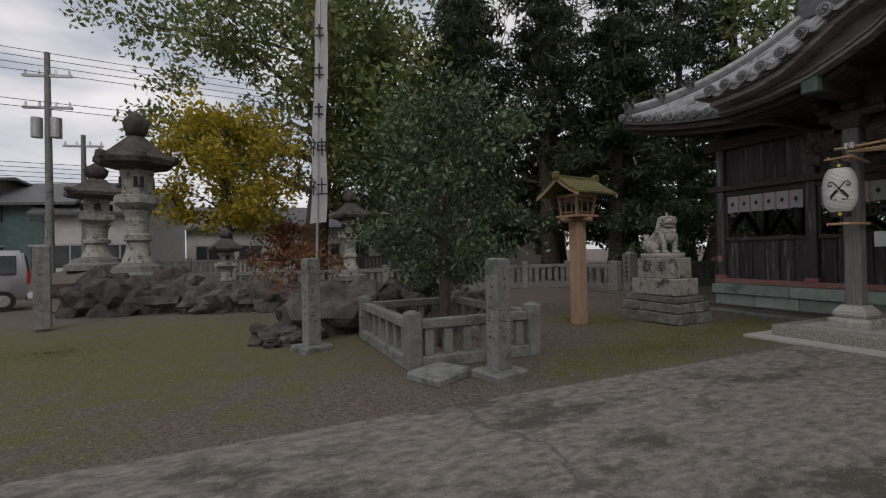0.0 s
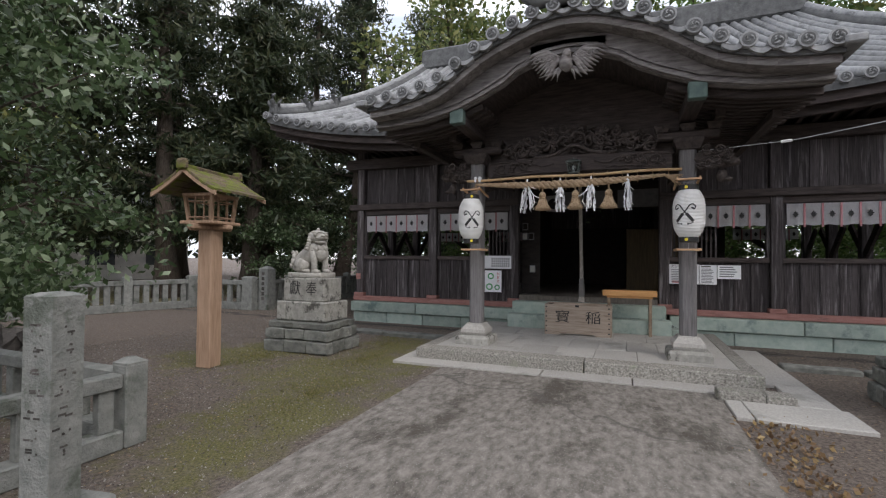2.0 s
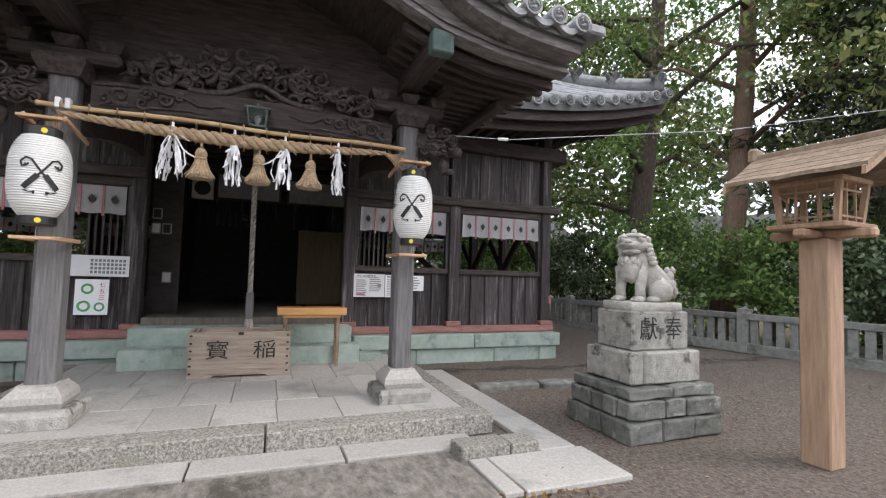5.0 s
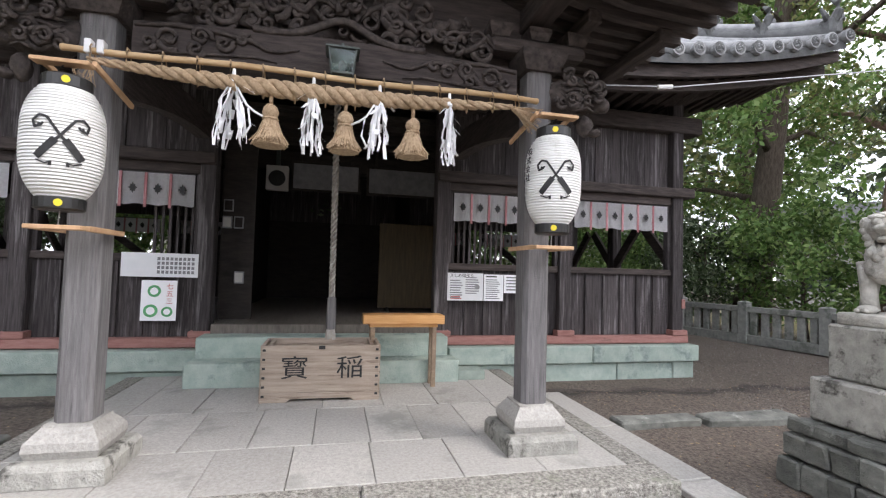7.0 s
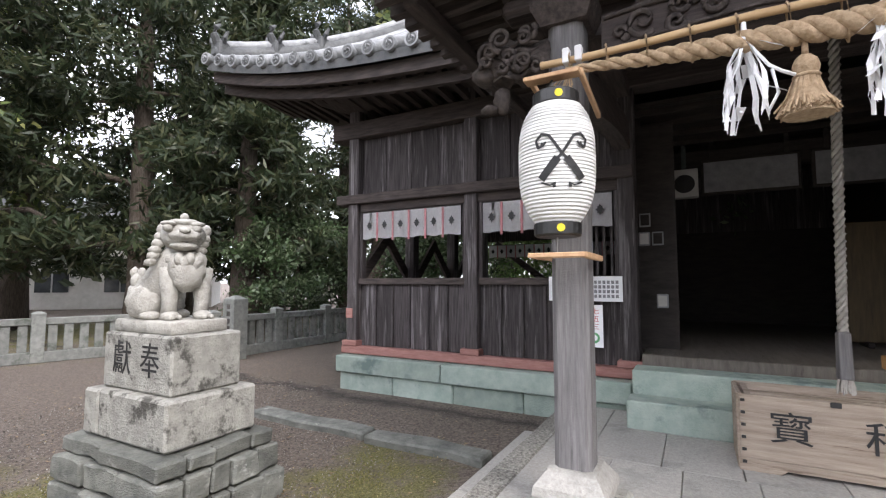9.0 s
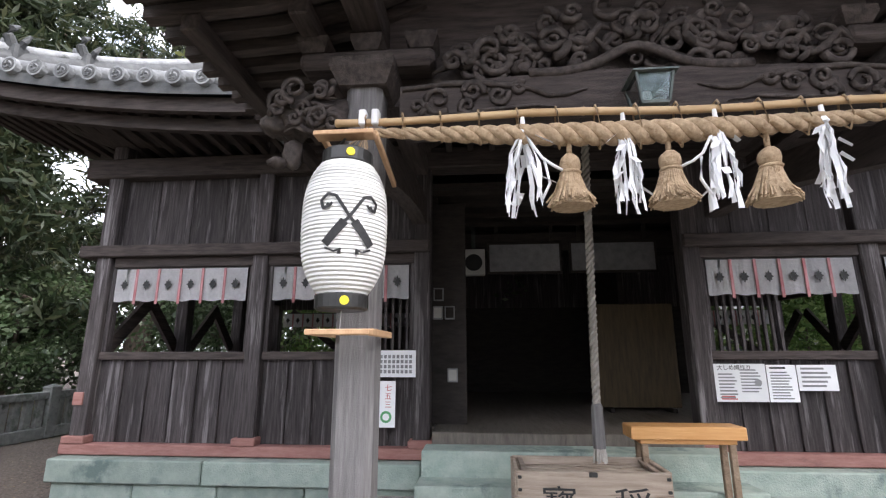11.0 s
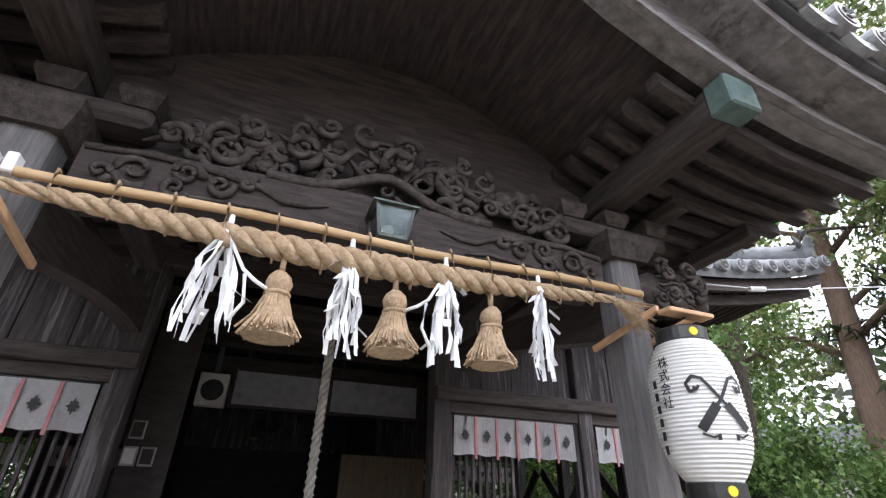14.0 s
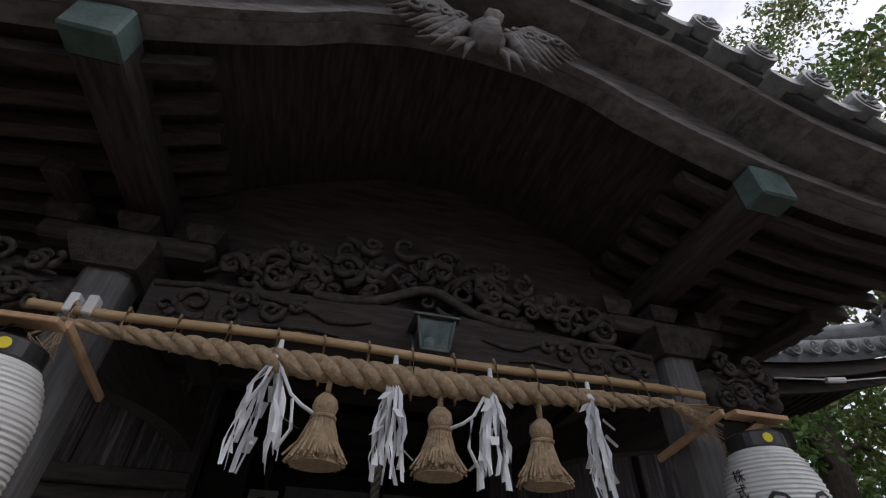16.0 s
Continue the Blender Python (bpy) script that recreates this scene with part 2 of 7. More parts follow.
# Palest leaf tone stands for sky glints on the glossy leaves.
M_LEAF = leaf_mat("evergreen_leaves_glints", (0.035, 0.06, 0.025), (0.075, 0.12, 0.05), (0.26, 0.32, 0.2), 0.3)
M_LEAFD = leaf_mat("conifer_needles", (0.0238, 0.0374, 0.019), (0.0442, 0.0612, 0.0286), (0.0952, 0.102, 0.051))
M_LEAFB = leaf_mat("bright_broad_leaves", (0.07, 0.14, 0.035), (0.14, 0.24, 0.065), (0.27, 0.36, 0.13))
M_LEAFM = leaf_mat("mixed_autumn_leaves", (0.08, 0.12, 0.04), (0.16, 0.2, 0.07), (0.32, 0.32, 0.12))
M_LEAFY = leaf_mat("yellow_autumn_leaves", (0.2, 0.21, 0.03), (0.42, 0.33, 0.03), (0.55, 0.4, 0.04))
M_LEAFR = leaf_mat("red_autumn_leaves", (0.16, 0.06, 0.03), (0.26, 0.1, 0.045), (0.34, 0.18, 0.07))
M_MOSS = leaf_mat("olive_moss_blades", (0.11, 0.11, 0.04), (0.19, 0.18, 0.07), (0.3, 0.27, 0.13), 0.9)
M_PEBBLE = leaf_mat("gravel_chips", (0.1, 0.09, 0.08), (0.22, 0.2, 0.18), (0.42, 0.4, 0.36), 0.9)
M_LITTER = leaf_mat("fallen_leaves", (0.14, 0.085, 0.05), (0.26, 0.17, 0.09), (0.42, 0.31, 0.14))


def ground_mat():
    m = mat("gravel_moss_and_earth", (0.068, 0.053, 0.044), (0.225, 0.188, 0.158), 30, 0.95, 0.7, fine=120, vary=0)
    n, l = m.node_tree.nodes, m.node_tree.links
    b = n["Principled BSDF"]
    hs = [k for k in n if k.type == "HUE_SAT"][0]
    co = [k for k in n if k.type == "TEX_COORD"][0]
    sep = n.new("ShaderNodeSeparateXYZ")
    l.new(co.outputs["Object"], sep.inputs["Vector"])

    def math_node(op, a, c):
        k = n.new("ShaderNodeMath")
        k.operation = op
        for i, v in enumerate((a, c)):
            if isinstance(v, (int, float)):
                k.inputs[i].default_value = v
            else:
                l.new(v, k.inputs[i])
        return k.outputs["Value"]

    def blob(cx, cy, rx, ry):
        dx = math_node("DIVIDE", math_node("SUBTRACT", sep.outputs["X"], cx), rx)
        dy = math_node("DIVIDE", math_node("SUBTRACT", sep.outputs["Y"], cy), ry)
        d = math_node("ADD", math_node("MULTIPLY", dx, dx), math_node("MULTIPLY", dy, dy))
        return math_node("SUBTRACT", 1.0, d)

    patches = [(-3.2, 8.2, 8.2, 5.3), (4.9, 4.4, 2.4, 1.1), (6.1, 5.2, 1.5, 1.2), (6.6, 7.0, 1.6, 1.5), (7.0, 4.6, 1.5, 1.1), (8.3, 5.2, 1.5, 0.8), (16, 20, 12, 7), (17, -14, 10, 5), (4.2, 4.1, 2.4, 0.6), (7.6, 4.9, 1.6, 0.6)]
    f = -3.0
    for q in patches:
        f = math_node("MAXIMUM", blob(*q), f)
    no = n.new("ShaderNodeTexNoise")
    no.inputs["Scale"].default_value, no.inputs["Detail"].default_value, no.inputs["Roughness"].default_value = 1.6, 8, 0.7
    l.new(co.outputs["Object"], no.inputs["Vector"])
    f = math_node("ADD", f, math_node("MULTIPLY", math_node("SUBTRACT", no.outputs["Fac"], 0.55), 4.0))
    rp = n.new("ShaderNodeValToRGB")
    rp.color_ramp.elements[0].position, rp.color_ramp.elements[1].position = 0.05, 0.75
    l.new(f, rp.inputs["Fac"])
    gr = n.new("ShaderNodeTexNoise")
    gr.inputs["Scale"].default_value, gr.inputs["Detail"].default_value = 45, 5
    l.new(co.outputs["Object"], gr.inputs["Vector"])
    gc = n.new("ShaderNodeValToRGB")
    gc.color_ramp.elements[0].position, gc.color_ramp.elements[0].color = 0.35, (0.075, 0.072, 0.027, 1)
    gc.color_ramp.elements[1].position, gc.color_ramp.elements[1].color = 0.68, (0.205, 0.19, 0.08, 1)
    l.new(gr.outputs["Fac"], gc.inputs["Fac"])
    mx = n.new("ShaderNodeMix")
    mx.data_type = "RGBA"
    l.new(rp.outputs["Color"], mx.inputs["Factor"])
    l.new(hs.outputs["Color"], mx.inputs["A"])
    l.new(gc.outputs["Color"], mx.inputs["B"])
    l.new(mx.outputs["Result"], b.inputs["Base Color"])
    return m


M_GROUND = ground_mat()
M_CONC = mat("stained_concrete", (0.115, 0.104, 0.09), (0.31, 0.285, 0.252), 9, 0.92, 0.6, (0.75, 1.35, 1), (0.088, 0.078, 0.064), 1.25, 0.515, vary=0, fine=150)


def add_cracks(m, scale, width, shade):
    """Thin dark crack lines and pale worn flecks over a surface."""
    n, l = m.node_tree.nodes, m.node_tree.links
    b = n["Principled BSDF"]
    old = b.inputs["Base Color"].links[0].from_socket
    co = [k for k in n if k.type == "TEX_COORD"][0]
    wob = n.new("ShaderNodeTexNoise")
    wob.inputs["Scale"].default_value, wob.inputs["Detail"].default_value = 1.5, 6
    l.new(co.outputs["Object"], wob.inputs["Vector"])
    ad = n.new("ShaderNodeVectorMath")
    ad.operation = "MULTIPLY_ADD"
    ad.inputs[1].default_value = (0.9, 0.9, 0.9)
    l.new(wob.outputs["Color"], ad.inputs[0])
    l.new(co.outputs["Object"], ad.inputs[2])
    vo = n.new("ShaderNodeTexVoronoi")
    vo.feature = "DISTANCE_TO_EDGE"
    vo.inputs["Scale"].default_value = scale
    l.new(ad.outputs["Vector"], vo.inputs["Vector"])
    rp = n.new("ShaderNodeValToRGB")
    rp.color_ramp.elements[0].position, rp.color_ramp.elements[0].color = 0.0, (1, 1, 1, 1)
    rp.color_ramp.elements[1].position, rp.color_ramp.elements[1].color = width, (0, 0, 0, 1)
    l.new(vo.outputs["Distance"], rp.inputs["Fac"])
    mx = n.new("ShaderNodeMix")
    mx.data_type = "RGBA"
    l.new(rp.outputs["Color"], mx.inputs["Factor"])
    l.new(old, mx.inputs["A"])
    mx.inputs["B"].default_value = (*shade, 1)
    fl = n.new("ShaderNodeTexNoise")
    fl.inputs["Scale"].default_value, fl.inputs["Detail"].default_value = 70, 3
    l.new(co.outputs["Object"], fl.inputs["Vector"])
    fr = n.new("ShaderNodeValToRGB")
    fr.color_ramp.elements[0].position, fr.color_ramp.elements[1].position = 0.62, 0.72
    fr.color_ramp.elements[1].color = (0.7, 0.7, 0.7, 1)
    l.new(fl.outputs["Fac"], fr.inputs["Fac"])
    m2 = n.new("ShaderNodeMix")
    m2.data_type = "RGBA"
    l.new(fr.outputs["Color"], m2.inputs["Factor"])
    l.new(mx.outputs["Result"], m2.inputs["A"])
    m2.inputs["B"].default_value = (0.42, 0.4, 0.37, 1)
    l.new(m2.outputs["Result"], b.inputs["Base Color"])


add_cracks(M_CONC, 0.12, 0.0005, (0.11, 0.1, 0.088))
add_cracks(M_GROUND, 0.02, 0.0001, (0.05, 0.045, 0.04))


# ---- mesh helpers ----
def box(bm, x0, x1, y0, y1, z0, z1, bevel=0.0, rot=None):
    """A block between two corners, with worn edges; rot turns it about its own middle."""
    c = Vector(((x0 + x1) / 2, (y0 + y1) / 2, (z0 + z1) / 2))
    m = Matrix.Translation(c)
    if rot:
        m = m @ pose(0, 0, 0, *rot)
    r = bmesh.ops.create_cube(bm, size=1, matrix=m @ Matrix.Diagonal((x1 - x0, y1 - y0, z1 - z0, 1)))
    if bevel:
        es = list({e for v in r["verts"] for e in v.link_edges})
        bmesh.ops.bevel(bm, geom=es, offset=bevel, segments=1, affect="EDGES")
    return bm


def cyl(bm, p, q, r0, r1=None, n=12):
    p, q = Vector(p), Vector(q)
    d = q - p
    m = Matrix.Translation((p + q) / 2) @ d.to_track_quat("Z", "Y").to_matrix().to_4x4()
    bmesh.ops.create_cone(bm, cap_ends=True, segments=n, radius1=r0, radius2=r0 if r1 is None else r1, depth=d.length, matrix=m)
    return bm


def lathe(bm, profile, c=(0, 0, 0), n=24, square=0.0, spin=0.0):
    """Turn (radius, height) pairs about a standing axis; n=4 or 6 gives a square or six-sided body."""
    rings = []
    for r, z in profile:
        rings.append([bm.verts.new((c[0] + r * math.cos(spin + 2 * math.pi * i / n), c[1] + r * math.sin(spin + 2 * math.pi * i / n), c[2] + z)) for i in range(n)])
    for a, b in zip(rings, rings[1:]):
        for i in range(n):
            bm.faces.new((a[i], a[(i + 1) % n], b[(i + 1) % n], b[i]))
    bm.faces.new(rings[0][::-1])
    bm.faces.new(rings[-1])
    return bm


def tube(bm, pts, radii, n=8):
    """A round sweep along points, thin or thick as radii say."""
    pts = [Vector(p) for p in pts]
    rings = []
    for i, p in enumerate(pts):
        d = pts[min(i + 1, len(pts) - 1)] - pts[max(i - 1, 0)]
        q = d.to_track_quat("Z", "Y")
        r = radii[i] if hasattr(radii, "__len__") else radii
        rings.append([bm.verts.new(p + q @ Vector((r * math.cos(2 * math.pi * k / n), r * math.sin(2 * math.pi * k / n), 0))) for k in range(n)])
    for a, b in zip(rings, rings[1:]):
        for i in range(n):
            bm.faces.new((a[i], a[(i + 1) % n], b[(i + 1) % n], b[i]))
    bm.faces.new(rings[0][::-1])
    bm.faces.new(rings[-1])
    return bm


def strip(bm, top, bottom, depth):
    """A curved board between two rows of points, with a depth along x."""
    k = Vector((depth, 0, 0))
    rows = [[bm.verts.new(Vector(p)) for p in top], [bm.verts.new(Vector(p)) for p in bottom]]
    back = [[bm.verts.new(Vector(p) + k) for p in top], [bm.verts.new(Vector(p) + k) for p in bottom]]
    n = len(top)
    for i in range(n - 1):
        bm.faces.new((rows[0][i], rows[0][i + 1], rows[1][i + 1], rows[1][i]))
        bm.faces.new((back[0][i + 1], back[0][i], back[1][i], back[1][i + 1]))
        bm.faces.new((rows[0][i + 1], rows[0][i], back[0][i], back[0][i + 1]))
        bm.faces.new((rows[1][i], rows[1][i + 1], back[1][i + 1], back[1][i]))
    for i in (0, n - 1):
        bm.faces.new((rows[0][i], rows[1][i], back[1][i], back[0][i]))
    bmesh.ops.recalc_face_normals(bm, faces=bm.faces)
    return bm


def blob(bm, c, r, sub=2, rough=0.12, seed=0, scale=(1, 1, 1), freq=1.6):
    """A rounded lump with an uneven skin."""
    res = bmesh.ops.create_icosphere(bm, subdivisions=sub, radius=1)
    for v in res["verts"]:
        k = 1 + rough * 2 * (noise.noise(v.co * freq + Vector((seed * 3.7, seed, 1.3))))
        v.co = Vector((v.co.x * r * scale[0] * k, v.co.y * r * scale[1] * k, v.co.z * r * scale[2] * k)) + Vector(c)
    return bm


def link_mesh(name, bm, material, parent=None, smooth=False):
    me = bpy.data.meshes.new(name)
    bmesh.ops.recalc_face_normals(bm, faces=bm.faces)
    bm.to_mesh(me)
    bm.free()
    if smooth:
        me.shade_smooth()
    me.materials.append(material)
    ob = new(name, me)
    ob.parent = parent
    return ob


def part(name, bm, material, parent, label="", smooth=False):
    ob = link_mesh(name, bm, material, parent, smooth)
    return tagged(ob, label) if label else ob


def thing(name, at, label, category, group="", turn=0):
    ob = new(name)
    ob.empty_display_size = 0.1
    ob.matrix_basis = pose(*at, 0, 0, turn)
    return tagged(ob, label, category, group)


def solid(name, bm, material, label, category, at=(0, 0, 0), smooth=False, group=""):
    ob = link_mesh(name, bm, material, None, smooth)
    ob.matrix_basis = pose(*at)
    return tagged(ob, label, category, group)


def setting(name, bm, material, label, category, smooth=False, parent=None):
    ob = link_mesh(name, bm, material, parent, smooth)
    return tagged(ob, label, category, kind="structure")


def piece(name, me, parent, m):
    ob = new(name, me)
    ob.parent = parent
    ob.matrix_basis = m
    return ob


def unit_mesh(name, bm, material, smooth=False):
    me = bpy.data.meshes.new(name)
    bmesh.ops.recalc_face_normals(bm, faces=bm.faces)
    bm.to_mesh(me)
    bm.free()
    if smooth:
        me.shade_smooth()
    me.materials.append(material)
    return me


def glyphs(name, text, size, material, parent, m, label="", depth=0.004, spacing=1.0):
    """Lettering as a thin mesh, in the built-in font."""
    cu = bpy.data.curves.new(name, "FONT")
    cu.body, cu.size, cu.extrude, cu.align_x, cu.align_y, cu.space_line = text, size, depth, "CENTER", "CENTER", spacing
    cu.resolution_u = 3
    tmp = bpy.data.objects.new(name, cu)
    scene.collection.objects.link(tmp)
    bpy.context.view_layer.update()
    me = bpy.data.meshes.new_from_object(tmp.evaluated_get(bpy.context.evaluated_depsgraph_get()))
    bpy.data.objects.remove(tmp)
    me.materials.clear()
    me.materials.append(material)
    ob = new(name, me)
    ob.parent = parent
    ob.matrix_basis = m
    return tagged(ob, label) if label else ob


FACE = pose(0, 0, 0, 90, 0, -90)      # lettering that faces the approaching walker (towards -x)
B = bmesh.new

# ---- ground ----
bm = B()
bmesh.ops.create_grid(bm, x_segments=60, y_segments=60, size=60)
for v in bm.verts:
    d = math.hypot(v.co.x - 4, v.co.y - 4)
    if d > 14:
        v.co.z = 0.12 * noise.noise(v.co * 0.15)
    if d > 50:
        v.co.x, v.co.y = v.co.x * 8, v.co.y * 8
setting("ground", bm, M_GROUND, "gravelly brown earth with patches of moss and short grass", "ground")
bm = B()
box(bm, -9, 7.04, 0.05, 3.58, -0.1, 0.02, 0.01)
box(bm, -9, 0.9, -7, 0.05, -0.1, 0.016, 0.01)
setting("pavement", bm, M_CONC, "grey stained concrete approach with dark water marks and cracks", "pavement")

# ---- stone platform under the porch ----
plat = thing("stone_platform", (0, 0, 0), "low pale granite platform of long slabs under the shrine porch", "platform")
PT = 0.195               # top of the platform
part("core", box(B(), 7.55, 10.9, -0.44, 4.12, 0, PT - 0.04), M_GRANITE, plat)
random.seed(3)
for a, b in ((-0.5, 1.62), (1.63, 4.18)):
    part("kerb_stone", box(B(), 7.39, 7.7, a, b - 0.006, 0.0, PT + 0.002, 0.012), M_SLAB, plat)
for a, b in ((7.7, 8.75), (8.75, 9.8), (9.8, 10.9)):
    part("kerb_stone", box(B(), a + 0.005, b, 3.98, 4.18, 0.0, PT + 0.001, 0.012), M_SLAB, plat)
    part("kerb_stone", box(B(), a + 0.005, b, -0.5, -0.3, 0.0, PT + 0.001, 0.012), M_SLAB, plat)
ROWS = ((7.706, 8.42, (-0.3, 0.33, 0.93, 1.52, 2.08, 2.62, 3.2, 3.98)),
        (8.424, 9.36, (-0.3, 0.2, 0.62, 1.08, 1.5, 1.95, 2.42, 2.9, 3.4, 3.98)),
        (9.364, 10.9, (-0.3, 0.18, 0.75, 1.3, 1.9, 2.5, 3.05, 3.6, 3.98)))
for a, b, ys in ROWS:
    for p, q in zip(ys, ys[1:]):
        part("paving_slab", box(B(), a, b - 0.004, p + 0.002, q - 0.003, 0.1, PT + random.uniform(-0.004, 0.003), 0.005), M_GRANITE, plat)
for a, b in ((-0.2, 1.0), (1.01, 2.17), (2.18, 4.42)):
    part("step_slab", box(B(), 7.05, 7.385, a, b - 0.008, -0.05, 0.04, 0.008), M_GRANITE, plat)
for a, b in ((7.39, 8.6), (8.61, 10.2)):
    part("step_slab", box(B(), a, b - 0.008, 4.19, 4.42, -0.05, 0.04, 0.008), M_GRANITE, plat)
for a, b in ((6.78, 7.7), (7.71, 8.9), (8.91, 10.2)):
    part("step_slab", box(B(), a, b - 0.008, -1.03, -0.66 if a < 7 else -0.51, -0.05, 0.045, 0.008), M_GRANITE, plat)
part("kerb_stone", box(B(), 6.78, 7.04, -0.36, 0.1, 0.0, 0.13, 0.012), M_SLAB, plat)
part("kerb_stone", box(B(), 6.78, 7.04, -0.65, -0.37, 0.0, 0.12, 0.012), M_SLAB, plat)
part("step_slab", box(B(), 6.13, 6.775, -1.09, -0.13, -0.05, 0.04, 0.008), M_GRANITE, plat)
part("step_slab", box(B(), 6.15, 6.775, -0.12, 0.04, -0.05, 0.038, 0.008), M_GRANITE, plat)

# ---- drain kerbs beside the platform ----
for y0, y1, x in ((4.45, 5.75, 9.15), (5.8, 7.5, 9.2), (-2.0, -1.05, 8.85), (-3.2, -2.05, 8.8)):
    bm = B()
    box(bm, x, x + 0.26, y0, y1, -0.05, 0.08, 0.02)
    bmesh.ops.subdivide_edges(bm, edges=bm.edges[:], cuts=3, use_grid_fill=True)
    for v in bm.verts:
        v.co.x += 0.08 * noise.noise(v.co * 2)
    solid("kerb_stone", bm, M_ROUGHST, "mossy edging stone of the rain gutter along the hall", "kerb stone")

# ---- main hall: foundation, floor, frame, walls ----
COLS = (7.12, 5.22, 3.36, 0.5, -1.27, -3.1)
WX = 10.75
hall = thing("foundation", (0, 0, 0), "two courses of green-tinted dressed stone under the hall", "foundation")
random.seed(5)
for z0, z1, x0, cuts in ((0.47, 0.7, 10.44, (7.24, 5.55, 3.33)), (0.47, 0.7, 10.44, (0.43, -1.6, -3.3)), (0.1, 0.462, 10.5, (7.2, 6.3, 5.4, 4.5, 3.33)), (0.1, 0.462, 10.5, (0.43, -0.6, -2.0, -2.9, -3.26))):
    for a, b in zip(cuts, cuts[1:]):
        part("stone", box(B(), x0, 10.9, b + 0.006, a - 0.006, z0, z1, 0.012), M_GREENST, hall)
for y0, y1 in ((6.9, 7.34), (-3.34, -2.95)):
    part("stone", box(B(), 10.92, 15.8, y0, y1, 0, 0.7, 0.012), M_GREENST, hall)
part("stone", box(B(), 15.5, 15.85, -2.9, 6.88, 0, 0.7, 0.012), M_GREENST, hall)
part("stone", box(B(), 9.88, 10.2, 0.44, 3.32, 0.4, 0.66, 0.012), M_GREENST, hall)
part("stone", box(B(), 10.205, 10.54, 0.5, 3.3, 0.4, 0.885, 0.012), M_GREENST, hall)
part("stone", box(B(), 9.95, 10.2, 0.1, 0.43, 0.4, 0.52, 0.012), M_GREENST, hall)
bm = box(B(), 10.92, 15.5, -3.0, 0.615, 0.72, 0.988, 0.01)
box(bm, 10.92, 15.5, 3.245, 7.0, 0.72, 0.988, 0.01)
setting("floor", box(bm, 10.56, 15.5, 0.62, 3.24, 0.83, 0.99, 0.01), M_FLOORB, "worn dark board floor of the hall", "floor")
# Ceiling boards carry the room's shade in their colour.
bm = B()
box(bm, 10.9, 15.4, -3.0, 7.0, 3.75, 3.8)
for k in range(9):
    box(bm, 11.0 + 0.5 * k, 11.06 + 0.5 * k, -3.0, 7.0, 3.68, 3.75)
setting("ceiling", bm, M_SHADEIN, "boarded hall ceiling with indoor shade in its dark colour", "ceiling")

bm = box(B(), 10.6, 10.9, -3.25, 0.6, 0.71, 0.82, 0.01)
box(bm, 10.6, 10.9, 3.26, 7.27, 0.71, 0.82, 0.01)
wall = setting("wall_front", bm, M_RED, "dark plank front wall with red sill and open window bays", "wall")
for y in COLS:
    part("column", box(B(), WX - 0.11, WX + 0.11, y - 0.09, y + 0.09, 0.8, 4.4, 0.012), M_WOOD, wall)
    part("column_foot", box(B(), WX - 0.16, WX + 0.13, y - 0.13, y + 0.13, 0.82, 0.9, 0.01), M_RED, wall)
plank_meshes = {}
random.seed(8)


def plank_wall(parent, y0, y1, z0, z1, x, count, material=None, thick=0.03):
    w = (y1 - y0) / count
    for i in range(count):
        key = (round(w, 3), round(z1 - z0, 3))
        if key not in plank_meshes:
            plank_meshes[key] = unit_mesh("plank", box(B(), -thick / 2, thick / 2, -w / 2 + 0.004, w / 2 - 0.004, -(z1 - z0) / 2, (z1 - z0) / 2, 0.004), material or M_WOOD)
        piece("plank", plank_meshes[key], parent, pose(x + random.uniform(-0.006, 0.006), y0 + w * (i + 0.5), (z0 + z1) / 2))


BAYS = ((5.31, 7.03), (3.45, 5.13), (-1.18, 0.41), (-3.01, -1.36))
for y0, y1 in BAYS:
    plank_wall(wall, y0, y1, 0.82, 1.71, WX, 6)
    for k in range(1, 6):
        yy = y0 + (y1 - y0) * k / 6
        part("batten", box(B(), WX - 0.045, WX - 0.017, yy - 0.016, yy + 0.016, 0.83, 1.7, 0.004), M_WOOD, wall)
    part("window_rail", box(B(), WX - 0.07, WX + 0.06, y0 - 0.002, y1 + 0.002, 1.71, 1.8, 0.008), M_WOODH, wall)
    part("window_jamb", box(B(), WX - 0.05, WX + 0.05, y0, y0 + 0.05, 1.8, 2.9, 0.006), M_WOOD, wall)
    part("window_jamb", box(B(), WX - 0.05, WX + 0.05, y1 - 0.05, y1, 1.8, 2.9, 0.006), M_WOOD, wall)
for y0, y1 in ((-3.35, 0.58), (3.28, 7.4)):
    part("lintel", box(B(), WX - 0.16, WX + 0.12, y0, y1, 2.9, 3.04, 0.012), M_WOODH, wall)
for y0, y1 in ((-3.0, 0.45), (3.41, 7.0)):
    part("lintel", box(B(), WX - 0.08, WX + 0.1, y0, y1, 2.78, 2.898, 0.008), M_WOODH, wall)
for (y0, y1), n in zip(((5.31, 7.03), (3.45, 5.13), (-1.18, 0.41), (-3.01, -1.36)), (4, 4, 4, 4)):
    plank_wall(wall, y0, y1, 3.04, 3.9, WX + 0.02, n)
part("wall_plate", box(B(), WX - 0.14, WX + 0.14, -3.5, 7.5, 3.9, 4.15, 0.015), M_WOODH, wall)
for y0, y1 in ((3.5, 3.98), (-0.4, 0.36)):
    n = int((y1 - y0) / 0.075)
    for k in range(n):
        yy = y0 + (y1 - y0) * (k + 0.5) / n
        part("lattice_bar", box(B(), WX + 0.02, WX + 0.05, yy - 0.014, yy + 0.014, 1.8, 2.78), M_WOOD, wall)
